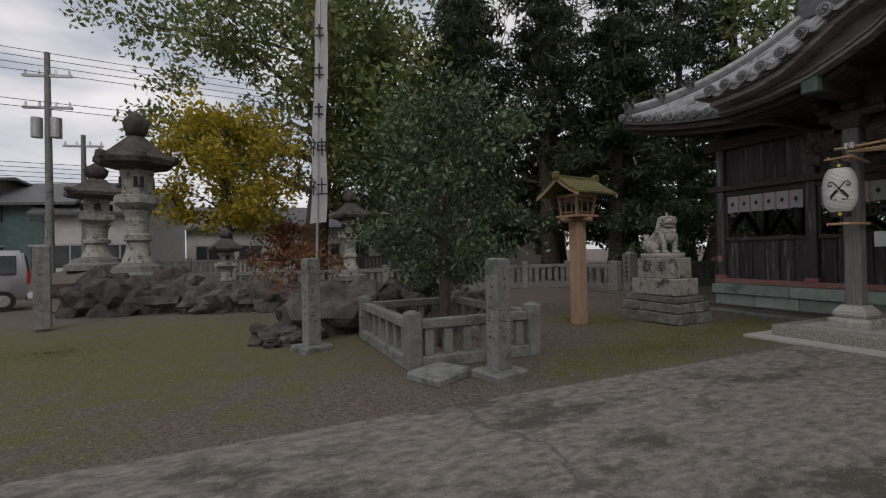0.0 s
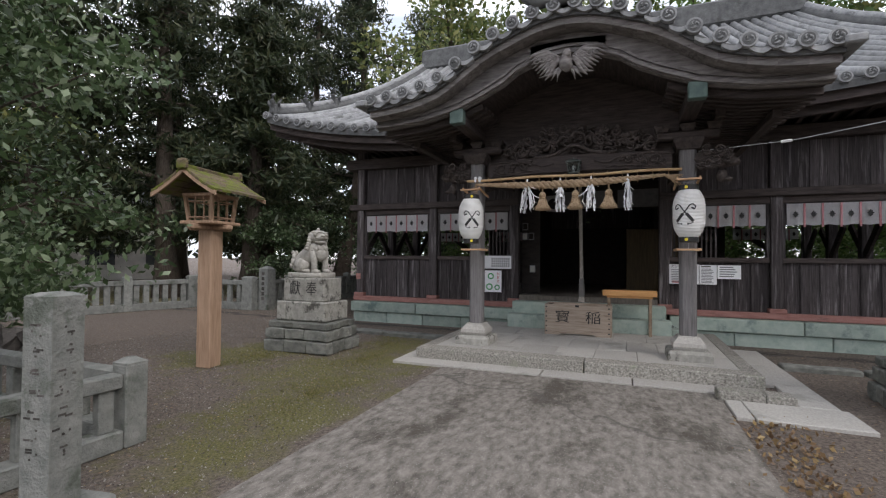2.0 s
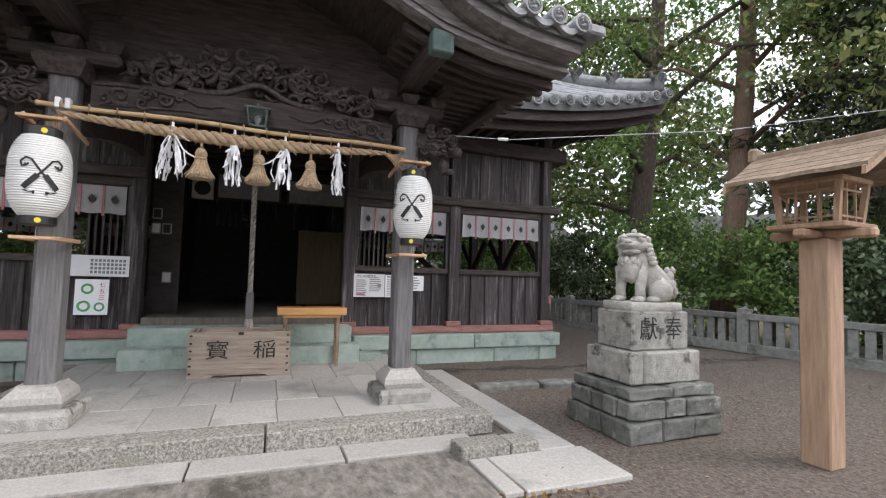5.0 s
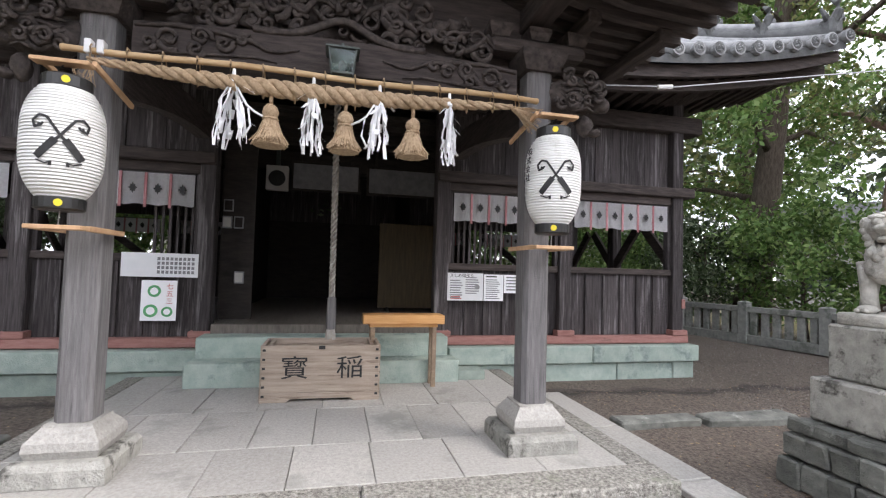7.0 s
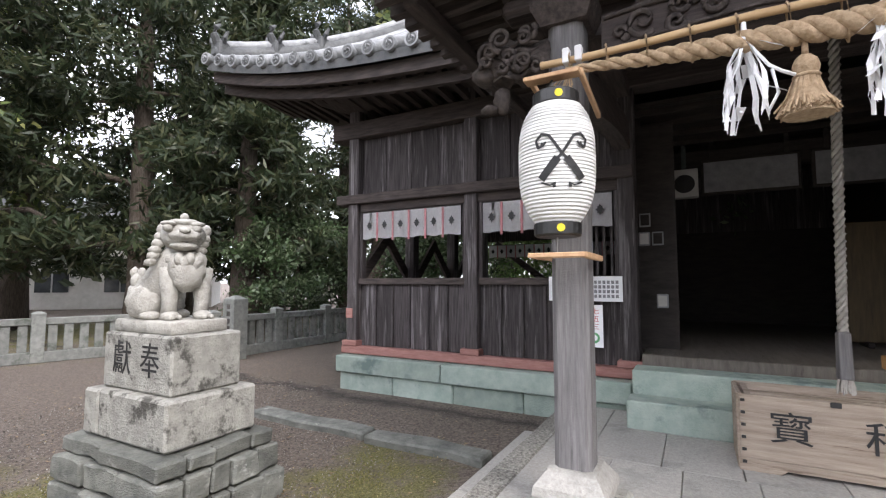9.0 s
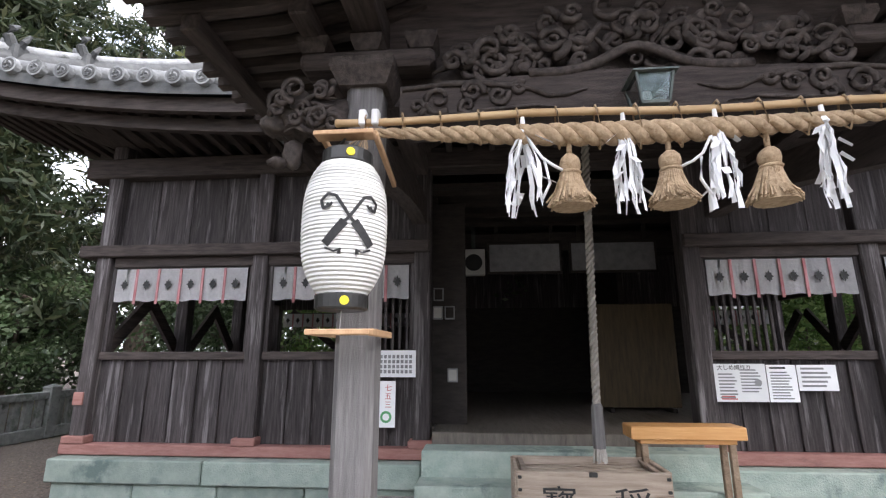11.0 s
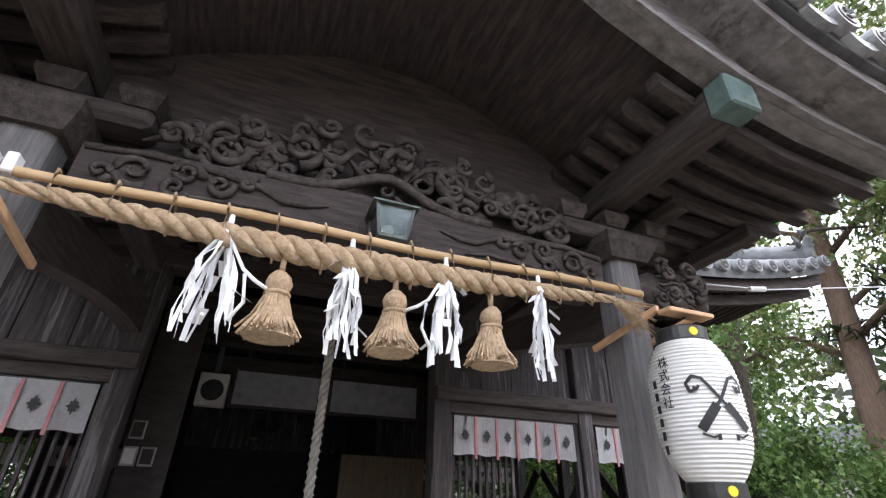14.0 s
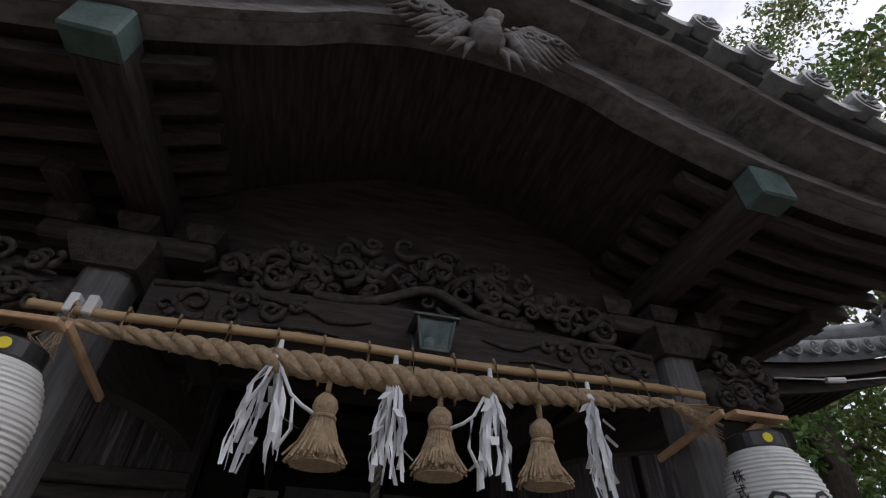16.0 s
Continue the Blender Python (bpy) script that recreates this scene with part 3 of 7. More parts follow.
for y in (7.2, -3.16):
    part("metal_plate", box(B(), WX - 0.13, WX - 0.112, y - 0.05 - 0.06 * (y > 0), y + 0.01, 1.22, 1.36, 0.005), M_RED, wall)


def side_wall(name, y, s):
    w = setting(name, box(B(), 10.9, 15.6, y - 0.1, y + 0.1, 0.71, 0.82, 0.01), M_RED, "dark plank side wall with open window bays", "wall")
    for x in (12.3, 13.9, 15.5):
        part("column", box(B(), x - 0.09, x + 0.09, y - 0.09, y + 0.09, 0.8, 4.3, 0.01), M_WOOD, w)
    for x0, x1 in ((10.86, 12.2), (12.4, 13.8), (14.0, 15.4)):
        part("wainscot", box(B(), x0, x1, y - 0.02, y + 0.02, 0.82, 1.71), M_WOOD, w)
        part("window_rail", box(B(), x0, x1, y - 0.06, y + 0.06, 1.71, 1.8, 0.006), M_WOODX, w)
        a, b = (x0 + 0.15, x1 - 0.15)
        part("brace", box(B(), (a + b) / 2 - 0.82, (a + b) / 2 + 0.12, y - 0.07, y - 0.02, 2.1, 2.26, 0, (0, -45, 0)), M_WOODX, w)
        part("brace", box(B(), (a + b) / 2 - 0.12, (a + b) / 2 + 0.82, y + 0.02, y + 0.07, 2.1, 2.26, 0, (0, 45, 0)), M_WOODX, w)
    part("lintel", box(B(), 10.9, 15.6, y - 0.08, y + 0.08, 2.78, 3.04, 0.01), M_WOODX, w)
    part("upper_wall", box(B(), 10.9, 15.6, y - 0.03, y + 0.03, 3.04, 4.3), M_WOOD, w)


side_wall("wall_north", 7.12, 1)
side_wall("wall_south", -3.1, -1)
bw = setting("wall_back", box(B(), 15.45, 15.65, -3.0, 7.0, 0.71, 0.82, 0.01), M_RED, "back wall of the hall with side windows, its middle coloured near black for shade", "wall")
for y0, y1 in ((-3.0, -1.3), (5.3, 7.0)):
    part("wainscot", box(B(), 15.52, 15.57, y0, y1, 0.82, 1.75), M_WOOD, bw)
    part("brace", box(B(), 15.46, 15.52, (y0 + y1) / 2 - 0.8, (y0 + y1) / 2 + 0.8, 2.1, 2.24, 0, (38, 0, 0)), M_WOODH, bw)
part("upper_wall", box(B(), 15.52, 15.57, -3.0, 7.0, 2.7, 4.3), M_WOOD, bw)
# Closed middle and partitions, painted near black for the unlit depth.
part("inner_wall", box(B(), 15.52, 15.57, -1.3, 5.3, 0.82, 2.7), M_SHADEIN, bw)
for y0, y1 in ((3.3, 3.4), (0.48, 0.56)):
    part("partition", box(B(), 13.2, 15.5, y0, y1, 0.86, 3.75), M_SHADEIN, bw)

# ---- curved roofs ----
def lerp_table(tab, s):
    s = max(tab[0][0], min(tab[-1][0], s))
    for (a, b), (c, d) in zip(tab, tab[1:]):
        if s <= c:
            k = (s - a) / (c - a)
            return b + (d - b) * k
    return tab[-1][1]


def smooth_table(tab, s):
    w = 0.09
    return sum(lerp_table(tab, s + k * w) if s + k * w >= tab[0][0] else lerp_table(tab, 2 * tab[0][0] - s - k * w) for k in (-1, 0, 1)) / 3


RY, RH = 2.05, 7.2       # middle and half width of the main roof


def roof_point(s, v):
    """Main roof, front slope: s from -1 to 1 along the eave, v from 0 at the eave to 1 at the ridge."""
    half = RH - 2.6 * v
    lift = 0.72 * abs(s) ** 3.2 * (1 - v) ** 1.5
    return Vector((9.6 + 3.7 * v, RY + half * s, 4.28 + lift + 2.9 * (0.62 * v + 0.38 * v * v)))


roof = setting("roof", B(), M_TILED, "curved grey tiled main roof with upswept corners", "roof")
bm = B()
NS, NV = 40, 10
for side in (0, 1):
    grid = []
    for i in range(NS + 1):
        row = []
        for j in range(NV + 1):
            p = roof_point(-1 + 2 * i / NS, j / NV)
            if side:
                p = Vector((26.6 - p.x, p.y, p.z))
            row.append((bm.verts.new(p), bm.verts.new(p - Vector((0, 0, 0.12)))))
        grid.append(row)
    for i in range(NS):
        for j in range(NV):
            for k in (0, 1):
                bm.faces.new([grid[a][b][k] for a, b in ((i, j), (i + 1, j), (i + 1, j + 1), (i, j + 1))])
        bm.faces.new((grid[i][0][0], grid[i + 1][0][0], grid[i + 1][0][1], grid[i][0][1]))
for sgn in (-1, 1):
    ends = []
    for j in range(NV + 1):
        p = roof_point(sgn, j / NV)
        ends.append((p, Vector((26.6 - p.x, p.y, p.z))))
    for j in range(NV):
        a, b = ends[j], ends[j + 1]
        bm.faces.new([bm.verts.new(q) for q in (a[0], a[1], b[1], b[0])])
part("roof_shell", bm, M_TILED, roof)
# rows of round tiles with their eave discs
disc = unit_mesh("eave_tile", cyl(B(), (-0.04, 0, 0), (0.03, 0, 0), 0.092, 0.092, 16), M_TILE, False)
crest = unit_mesh("eave_crest", cyl(B(), (-0.046, 0, 0), (-0.038, 0, 0), 0.068, 0.07, 14), M_TILED)
bm = B()
for k in range(3):
    arc = [2.094 * k + 0.35 * q for q in range(5)]
    tube(bm, [(-0.048, (0.022 + 0.007 * q) * math.cos(a), (0.022 + 0.007 * q) * math.sin(a)) for q, a in enumerate(arc)], [0.015, 0.014, 0.011, 0.008, 0.003], 6)
swirl = unit_mesh("eave_swirl", bm, M_TILE)
NR = 46
for i in range(NR + 1):
    s = -1 + 2 * i / NR
    if abs(RY + RH * s - 1.83) < 2.6:
        v0 = 0.3
    else:
        v0 = 0.0
    bm = B()
    pts = [roof_point(s, v0 + (0.99 - v0) * j / 10) + Vector((0, 0, 0.06)) for j in range(11)]
    tube(bm, pts, 0.084, 8)
    part("tile_row", bm, M_TILE, roof, smooth=True)
    if v0 == 0:
        p = roof_point(s, 0) + Vector((-0.02, 0, 0.05))
        piece("eave_tile", disc, roof, pose(*p))
        piece("eave_crest", crest, roof, pose(*p))
        piece("eave_swirl", swirl, roof, pose(*p))
for sgn in (-1, 1):
    pts = [roof_point(sgn * 0.985, j / 10) + Vector((0.05, 0, 0.13)) for j in range(11)]
    part("hip_ridge", tube(B(), pts, [0.15] * 11, 8), M_TILED, roof, smooth=True)
    pts = [p + Vector((0, 0, 0.16)) for p in pts]
    part("hip_cap", tube(B(), pts, [0.09] * 11, 8), M_TILE, roof, smooth=True)
    for v in (0.02, 0.2, 0.36):
        p = roof_point(sgn * 0.985, v)
        bm = B()
        box(bm, -0.1, 0.12, -0.12, 0.12, 0.1, 0.34, 0.03)
        tube(bm, [(-0.05, 0, 0.3), (-0.12, 0, 0.42), (-0.1, 0, 0.54), (-0.02, 0, 0.62)], [0.07, 0.06, 0.045, 0.02], 8)
        for k in (-1, 1):
            tube(bm, [(-0.02, 0.08 * k, 0.3), (-0.05, 0.16 * k, 0.36), (-0.02, 0.2 * k, 0.46)], [0.05, 0.04, 0.02], 6)
        ob = part("ridge_end_tile", bm, M_TILED, roof)
        ob.matrix_basis = pose(p.x + 0.02, p.y, p.z)
part("main_ridge", box(B(), 13.1, 13.5, RY - 4.7, RY + 4.7, 7.15, 7.75, 0.06), M_TILED, roof)
# eave boards and rafters of the main roof
bm = B()
top = [roof_point(-1 + 2 * i / 40, 0) + Vector((0.1, 0, -0.1)) for i in range(41)]
strip(bm, top, [p - Vector((0, 0, 0.16)) for p in top], 0.08)
part("eave_board", bm, M_WOODH, roof)
bm = B()
top = [roof_point(-1 + 2 * i / 40, 0) + Vector((0.3, 0, -0.24)) for i in range(41)]
strip(bm, top, [p - Vector((0, 0, 0.14)) for p in top], 0.08)
part("eave_board", bm, M_WOODH, roof)
raft = unit_mesh("rafter", box(B(), -0.62, 0.75, -0.035, 0.035, -0.045, 0.045), M_WOODX)
for i in range(57):
    s = -0.98 + 1.96 * i / 56
    p = roof_point(s, 0)
    piece("rafter", raft, roof, pose(p.x + 0.92, p.y, p.z - 0.24, 0, 4, 0))
bm = B()
for i in range(40):
    a, b = (roof_point(-1 + 2 * k / 40, 0) for k in (i, i + 1))
    c, d = (Vector((10.75, max(-3.3, min(7.4, q.y)), 4.22)) for q in (a, b))
    bm.faces.new([bm.verts.new(q) for q in (a + Vector((0.2, 0, -0.14)), b + Vector((0.2, 0, -0.14)), d, c)])
for sgn, yy in ((-1, -3.1), (1, 7.12)):
    a = roof_point(sgn, 0)
    bm.faces.new([bm.verts.new(q) for q in (a + Vector((0.2, 0, -0.14)), Vector((26.4 - a.x, a.y, a.z - 0.14)), Vector((15.6, yy, 4.22)), Vector((10.75, yy, 4.22)))])
part("soffit", bm, M_WOODX, roof)

# ---- porch roof with its undulating gable ----
AX = 1.83
TILE = ((0, 4.9), (0.35, 4.86), (0.62, 4.77), (1.06, 4.6), (1.35, 4.42), (1.6, 4.24), (1.85, 4.11), (2.25, 4.01), (2.6, 3.97), (2.95, 3.95))
BARGE = ((0, 4.36), (0.36, 4.33), (0.7, 4.2), (0.87, 4.07), (1.2, 3.91), (1.6, 3.75), (2.15, 3.64), (2.75, 3.6), (2.95, 3.6))
porch = setting("porch_roof", B(), M_TILED, "grey tiled porch roof with an undulating gable front", "roof")
ss = [-2.95 + 5.9 * i / 60 for i in range(61)]
bm = B()
rows = []
for s in ss:
    z = smooth_table(TILE, abs(s))
    rows.append([bm.verts.new((7.02, AX + s, z)), bm.verts.new((11.7, AX + s, z + 0.25)), bm.verts.new((7.02, AX + s, z - 0.1)), bm.verts.new((11.4, AX + s, z + 0.1))])
for a, b in zip(rows, rows[1:]):
    bm.faces.new((a[0], b[0], b[1], a[1]))
    bm.faces.new((a[2], b[2], b[3], a[3]))
    bm.faces.new((a[0], b[0], b[2], a[2]))
part("roof_shell", bm, M_TILED, porch)
# fascia under the tiles, in short lengths
for i in range(20):
    seg = [-2.93 + 5.86 * (i + k / 4) / 20 for k in range(5)]
    top = [(7.07, AX + s, smooth_table(TILE, abs(s)) - 0.06) for s in seg]
    bot = [(7.07, AX + s, smooth_table(TILE, abs(s)) - 0.19) for s in seg]
    part("fascia_board", strip(B(), top, bot, 0.26), M_BARGE, porch)
top = [(7.33, AX + s, smooth_table(TILE, abs(s)) - 0.1) for s in ss]
bot = [(7.33, AX + s, lerp_table(BARGE, abs(s)) + 0.05) for s in ss]
part("bargeboard", strip(B(), top, bot, 0.11), M_BARGE, porch)
for off, dep in ((0.0, 0.05), (0.09, 0.025)):
    top = [(7.33 - dep, AX + s, lerp_table(BARGE, abs(s)) + 0.1 + off) for s in ss]
    bot = [(7.33 - dep, AX + s, lerp_table(BARGE, abs(s)) + 0.062 + off) for s in ss]
    part("bargeboard_moulding", strip(B(), top, bot, dep - 0.002), M_BARGE, porch)
# tile rows running back from the gable edge
pan = unit_mesh("pan_tile", strip(B(), [(-0.03, -0.13 + 0.26 * k / 6, -0.01 - 0.05 * math.sin(k / 6 * math.pi)) for k in range(7)], [(-0.03, -0.13 + 0.26 * k / 6, -0.05 - 0.07 * math.sin(k / 6 * math.pi)) for k in range(7)], 0.12), M_TILE)
for i in range(22):
    s = -2.86 + 5.72 * i / 21
    if i < 21:
        s2 = s + 2.86 / 21
        piece("pan_tile", pan, porch, pose(7.0, AX + s2, smooth_table(TILE, abs(s2)) + 0.03))
    z = smooth_table(TILE, abs(s)) + 0.05
    part("tile_row", tube(B(), [(7.0, AX + s, z), (8.4, AX + s, z + 0.06), (9.9, AX + s, z + 0.15), (11.3, AX + s, z + 0.25)], 0.084, 8), M_TILE, porch, smooth=True)
    piece("eave_tile", disc, porch, pose(6.98, AX + s, z, 0, 0, 0))
    piece("eave_crest", crest, porch, pose(6.98, AX + s, z))
    piece("eave_swirl", swirl, porch, pose(6.98, AX + s, z))
for k in (-1, 1):
    part("corner_tile", box(B(), 6.9, 7.5, AX + k * 3.0 - 0.1, AX + k * 3.0 + 0.1, 3.9, 4.0, 0.02, (0, 0, 0)), M_TILE, porch)
    bm = B()
    for j in range(8):
        x = 7.3 + 0.42 * j
        box(bm, x, x + 0.38, AX + k * 2.99 - 0.05, AX + k * 2.99 + 0.05, 3.86, 3.98, 0.01)
    part("verge_tiles", bm, M_TILED, porch)
bm = B()
blob(bm, (7.0, AX, 5.12), 0.2, 2, 0.25, 4, (0.7, 1.2, 1.1), 3)
for k in (-1, 1):
    tube(bm, [(7.0, AX + 0.15 * k, 5.05), (6.98, AX + 0.36 * k, 5.0), (6.98, AX + 0.5 * k, 5.1), (7.0, AX + 0.42 * k, 5.18)], [0.1, 0.09, 0.07, 0.04], 8)
part("ridge_end_tile", bm, M_TILED, porch, smooth=True)
part("ridge", box(B(), 7.1, 11.4, AX - 0.13, AX + 0.13, 4.95, 5.25, 0.04), M_TILED, porch)
# soffit boards and rafters under the porch
bm = B()
rows = []
for s in ss:
    z = max(lerp_table(BARGE, abs(s)), smooth_table(TILE, abs(s)) - 0.55) + 0.09
    rows.append([bm.verts.new((7.42, AX + s, z)), bm.verts.new((11.1, AX + s, z + 0.2))])
for a, b in zip(rows, rows[1:]):
    bm.faces.new((a[0], b[0], b[1], a[1]))
part("soffit", bm, M_WOODX, porch)
for i in range(16):
    x = 7.5 + i * 0.2
    for k in (-1, 1):
        pts = [(AX + k * s, lerp_table(BARGE, s) + 0.02 + 0.06 * (x - 7.3)) for s in (1.25, 1.6, 2.15, 2.9)]
        bm = B()
        strip(bm, [(x, y, z + 0.01) for y, z in pts], [(x, y, z - 0.07) for y, z in pts], 0.08)
        part("rafter", bm, M_WOODH, porch)

porch.matrix_basis = pose(-0.19, 0, 0)

# ---- porch posts, beams and carvings ----
PX, PYL, PYR = 8.22, 3.43, 0.25
for y in (PYL, PYR):
    t = thing("porch_post", (PX, y, PT), "silvered square timber post on a moulded stone base", "post", "porch posts")
    bm = B()
    lathe(bm, [(0.4, 0), (0.4, 0.1), (0.36, 0.14)], n=4, spin=math.pi / 4)
    part("plinth", bm, M_LICHEN, t, "square granite plinth")
    bm = B()
    lathe(bm, [(0.27, 0.14), (0.3, 0.19), (0.29, 0.24), (0.225, 0.3), (0.2, 0.32), (0.195, 0.335)], n=4, spin=math.pi / 4)
    part("base_stone", bm, M_GRANITE, t, "bulging stone base")
    bm = B()
    lathe(bm, [(0.178, 0.335), (0.178, 3.02)], n=8, spin=math.pi / 8)
    for v in bm.verts:
        s = 0.108
        v.co.x, v.co.y = max(-s, min(s, v.co.x * 1.1)), max(-s, min(s, v.co.y * 1.1))
    part("shaft", bm, M_POST, t)


def scroll(bm, y, z, r, turns, way, x=8.1, w=0.022, a0=0.0):
    """One carved spiral, thick at its outer end."""
    n = int(14 * turns)
    pts, rad = [], []
    for i in range(n + 1):
        k = i / n
        a = a0 + way * 2 * math.pi * turns * k
        q = r * (1 - 0.82 * k)
        pts.append((x - 0.02 * k, y + q * math.cos(a), z + q * math.sin(a)))
        rad.append(w * (1.1 - 0.6 * k))
    return tube(bm, pts, rad, 6)


beam = thing("tie_beam", (-0.01, -0.03, -0.01), "bowed dark tie beam with carved scrolls between the porch posts", "beam")
bm = B()
ys = [0.49 + 2.75 * i / 24 for i in range(25)]
strip(bm, [(8.12, y, 3.2 + 0.05 * math.sin((y - 0.49) / 2.75 * math.pi)) for y in ys], [(8.12, y, 2.96 + 0.035 * math.sin((y - 0.49) / 2.75 * math.pi)) for y in ys], 0.26)
part("beam", bm, M_WOODH, beam)
for k in (-1, 1):
    bm = B()
    c = 1.865
    for dy, dz, r, tn, w in ((1.15, 3.1, 0.09, 1.4, 1), (0.95, 3.14, 0.07, 1.6, -1), (0.98, 3.05, 0.06, 1.3, 1), (0.8, 3.11, 0.06, 1.3, 1), (0.68, 3.15, 0.045, 1.2, -1), (1.27, 3.06, 0.05, 1.2, -1)):
        scroll(bm, c + k * dy, dz, r, tn, w * k, 8.115, 0.02, 0.5 * dy * 7)
    tube(bm, [(8.112, c + k * d, z) for d, z in ((1.36, 3.17), (1.1, 3.2), (0.85, 3.19), (0.62, 3.15), (0.52, 3.1), (0.42, 3.1), (0.3, 3.13))], [0.012, 0.018, 0.02, 0.018, 0.016, 0.012, 0.005], 6)
    tube(bm, [(8.112, c + k * d, z) for d, z in ((1.3, 2.99), (0.9, 3.02), (0.6, 3.04), (0.45, 3.02))], [0.006, 0.012, 0.01, 0.004], 6)
    part("carved_scroll", bm, M_CARVE, beam, smooth=True)

tr = thing("carved_transom", (-0.01, -0.03, 0.0), "deeply carved dark wooden transom of waves, flowers and scrolls", "carving")
random.seed(21)
bm = B()
c = 1.865
ys = [c - 1.2 + 2.4 * i / 30 for i in range(31)]
strip(bm, [(8.27, y, 3.27 + 0.42 * math.cos((y - c) / 1.22 * math.pi / 2) ** 0.8 + 0.03 * math.sin(y * 23)) for y in ys], [(8.27, y, 3.21) for y in ys], 0.08)
part("carved_ground", bm, M_CARVE, tr)
for k in range(12):
    bm = B()
    y = c - 1.12 + 2.24 * (k + 0.5) / 12
    h = 0.4 * math.cos((y - c) / 1.22 * math.pi / 2) ** 0.8
    for j in range(4):
        yy, zz = y + random.uniform(-0.09, 0.09), 3.28 + (h + 0.02) * (j + random.uniform(0.1, 0.8)) / 4
        scroll(bm, yy, zz, random.uniform(0.05, 0.11), random.uniform(0.9, 1.6), random.choice((-1, 1)), 8.2 - random.uniform(0, 0.07), random.uniform(0.016, 0.03), random.uniform(0, 6.28))
    for j in range(3):
        blob(bm, (8.22 - random.uniform(0, 0.05), y + random.uniform(-0.1, 0.1), 3.28 + h * random.uniform(0.1, 1.0)), random.uniform(0.035, 0.07), 1, 0.3, k * 7 + j, (0.8, 1.2, 0.9), 4)
    p = [(8.18 - random.uniform(0, 0.05), y - 0.16 + 0.08 * i, 3.28 + h * 0.55 + 0.07 * math.sin(i * 1.7 + k)) for i in range(5)]
    tube(bm, p, [0.008, 0.022, 0.028, 0.022, 0.006], 6)
    part("carved_figure", bm, M_CARVE, tr, smooth=True)
bm = B()
tube(bm, [(8.13, c + d, 3.24 + 0.15 * math.exp(-(d / 0.22) ** 2)) for d in [-0.62 + 1.24 * i / 16 for i in range(17)]], 0.03, 6)
part("frog_leg_moulding", bm, M_CARVE, tr, smooth=True)
part("backing", box(B(), 8.36, 8.4, 0.2, 3.5, 3.2, 4.5), M_WOODH, tr)

for y, k in ((PYL, 1), (PYR, -1)):
    random.seed(31)
    t = thing("carved_beam_end", (-0.02, 0, -0.01), "dark carved lion-head beam end on the porch post", "carving", "carved beam ends")
    for nm, q in (("head", ((8.2, y + k * 0.42, 3.08), 0.15, 3, 0.22, 3, (0.8, 1.0, 1.0), 3.5)), ("muzzle", ((8.17, y + k * 0.53, 3.0), 0.1, 2, 0.25, 5, (0.8, 1.1, 0.7), 4)), ("neck", ((8.2, y + k * 0.24, 3.05), 0.14, 2, 0.25, 6, (0.8, 1.3, 1.0), 4)), ("leg", ((8.18, y + k * 0.42, 2.82), 0.065, 2, 0.2, 7, (0.9, 1.0, 1.5), 4)), ("paw", ((8.16, y + k * 0.5, 2.76), 0.05, 2, 0.2, 8, (1, 1.2, 0.7), 4))):
        part(nm, blob(B(), *q), M_CARVE, t, smooth=True)
    for j in range(12):
        part("mane_curl", scroll(B(), y + k * random.uniform(0.15, 0.5), random.uniform(2.92, 3.2), random.uniform(0.04, 0.08), random.uniform(1, 1.6), k, 8.07 - random.uniform(0, 0.04), 0.018, random.uniform(0, 6)), M_CARVE, t, smooth=True)
    for j in range(5):
        part("mane_lock", tube(B(), [(8.07, y + k * (0.14 + 0.06 * i), 2.92 + 0.05 * j + 0.02 * math.sin(i * 2 + j)) for i in range(6)], [0.004, 0.014, 0.016, 0.016, 0.012, 0.004], 5), M_CARVE, t, smooth=True)
    t = thing("bracket_set", (PX, y, 3.2), "stepped dark wooden bracket blocks above the porch post", "bracket", "bracket sets")
    part("bearing_block", lathe(B(), [(0.2, 0), (0.27, 0.1), (0.27, 0.16)], n=4, spin=math.pi / 4), M_CARVE, t)
    part("bracket_arm", box(B(), -0.09, 0.11, -0.42, 0.42, 0.16, 0.28, 0.03), M_WOODH, t)
    for d in (-0.34, 0, 0.34):
        part("small_block", lathe(B(), [(0.1, 0.28), (0.14, 0.34), (0.14, 0.38)], (0, d, 0), n=4, spin=math.pi / 4), M_CARVE, t)
    t = thing("roof_beam", (0, 0, 0), "thick dark timber roof beam with a copper-capped end", "beam", "roof beams")
    part("timber", box(B(), 7.24, 10.6, y - 0.1, y + 0.1, 3.62, 3.82, 0.012), M_WOODX, t)
    part("copper_cap", box(B(), 7.11, 7.25, y - 0.106, y + 0.106, 3.614, 3.826, 0.012), M_COPPER, t, "green copper end cap")
    # curved brace beam from the post back to the hall
    bm = B()
    pts = [(8.3 + 2.4 * i / 10, 3.0 + 0.35 * math.sin(i / 10 * math.pi / 2)) for i in range(11)]
    for i in range(10):
        (xa, za), (xb, zb) = pts[i], pts[i + 1]
        vs = [bm.verts.new(q) for q in ((xa, y - 0.08, za), (xb, y - 0.08, zb), (xb, y - 0.08, zb - 0.28), (xa, y - 0.08, za - 0.28), (xa, y + 0.08, za), (xb, y + 0.08, zb), (xb, y + 0.08, zb - 0.28), (xa, y + 0.08, za - 0.28))]
        for f in ((0, 1, 2, 3), (4, 5, 6, 7), (0, 1, 5, 4), (3, 2, 6, 7)):
            bm.faces.new([vs[q] for q in f])
    solid("connecting_beam", bm, M_WOODX, "curved dark beam joining the porch post to the hall", "beam", group="connecting beams")

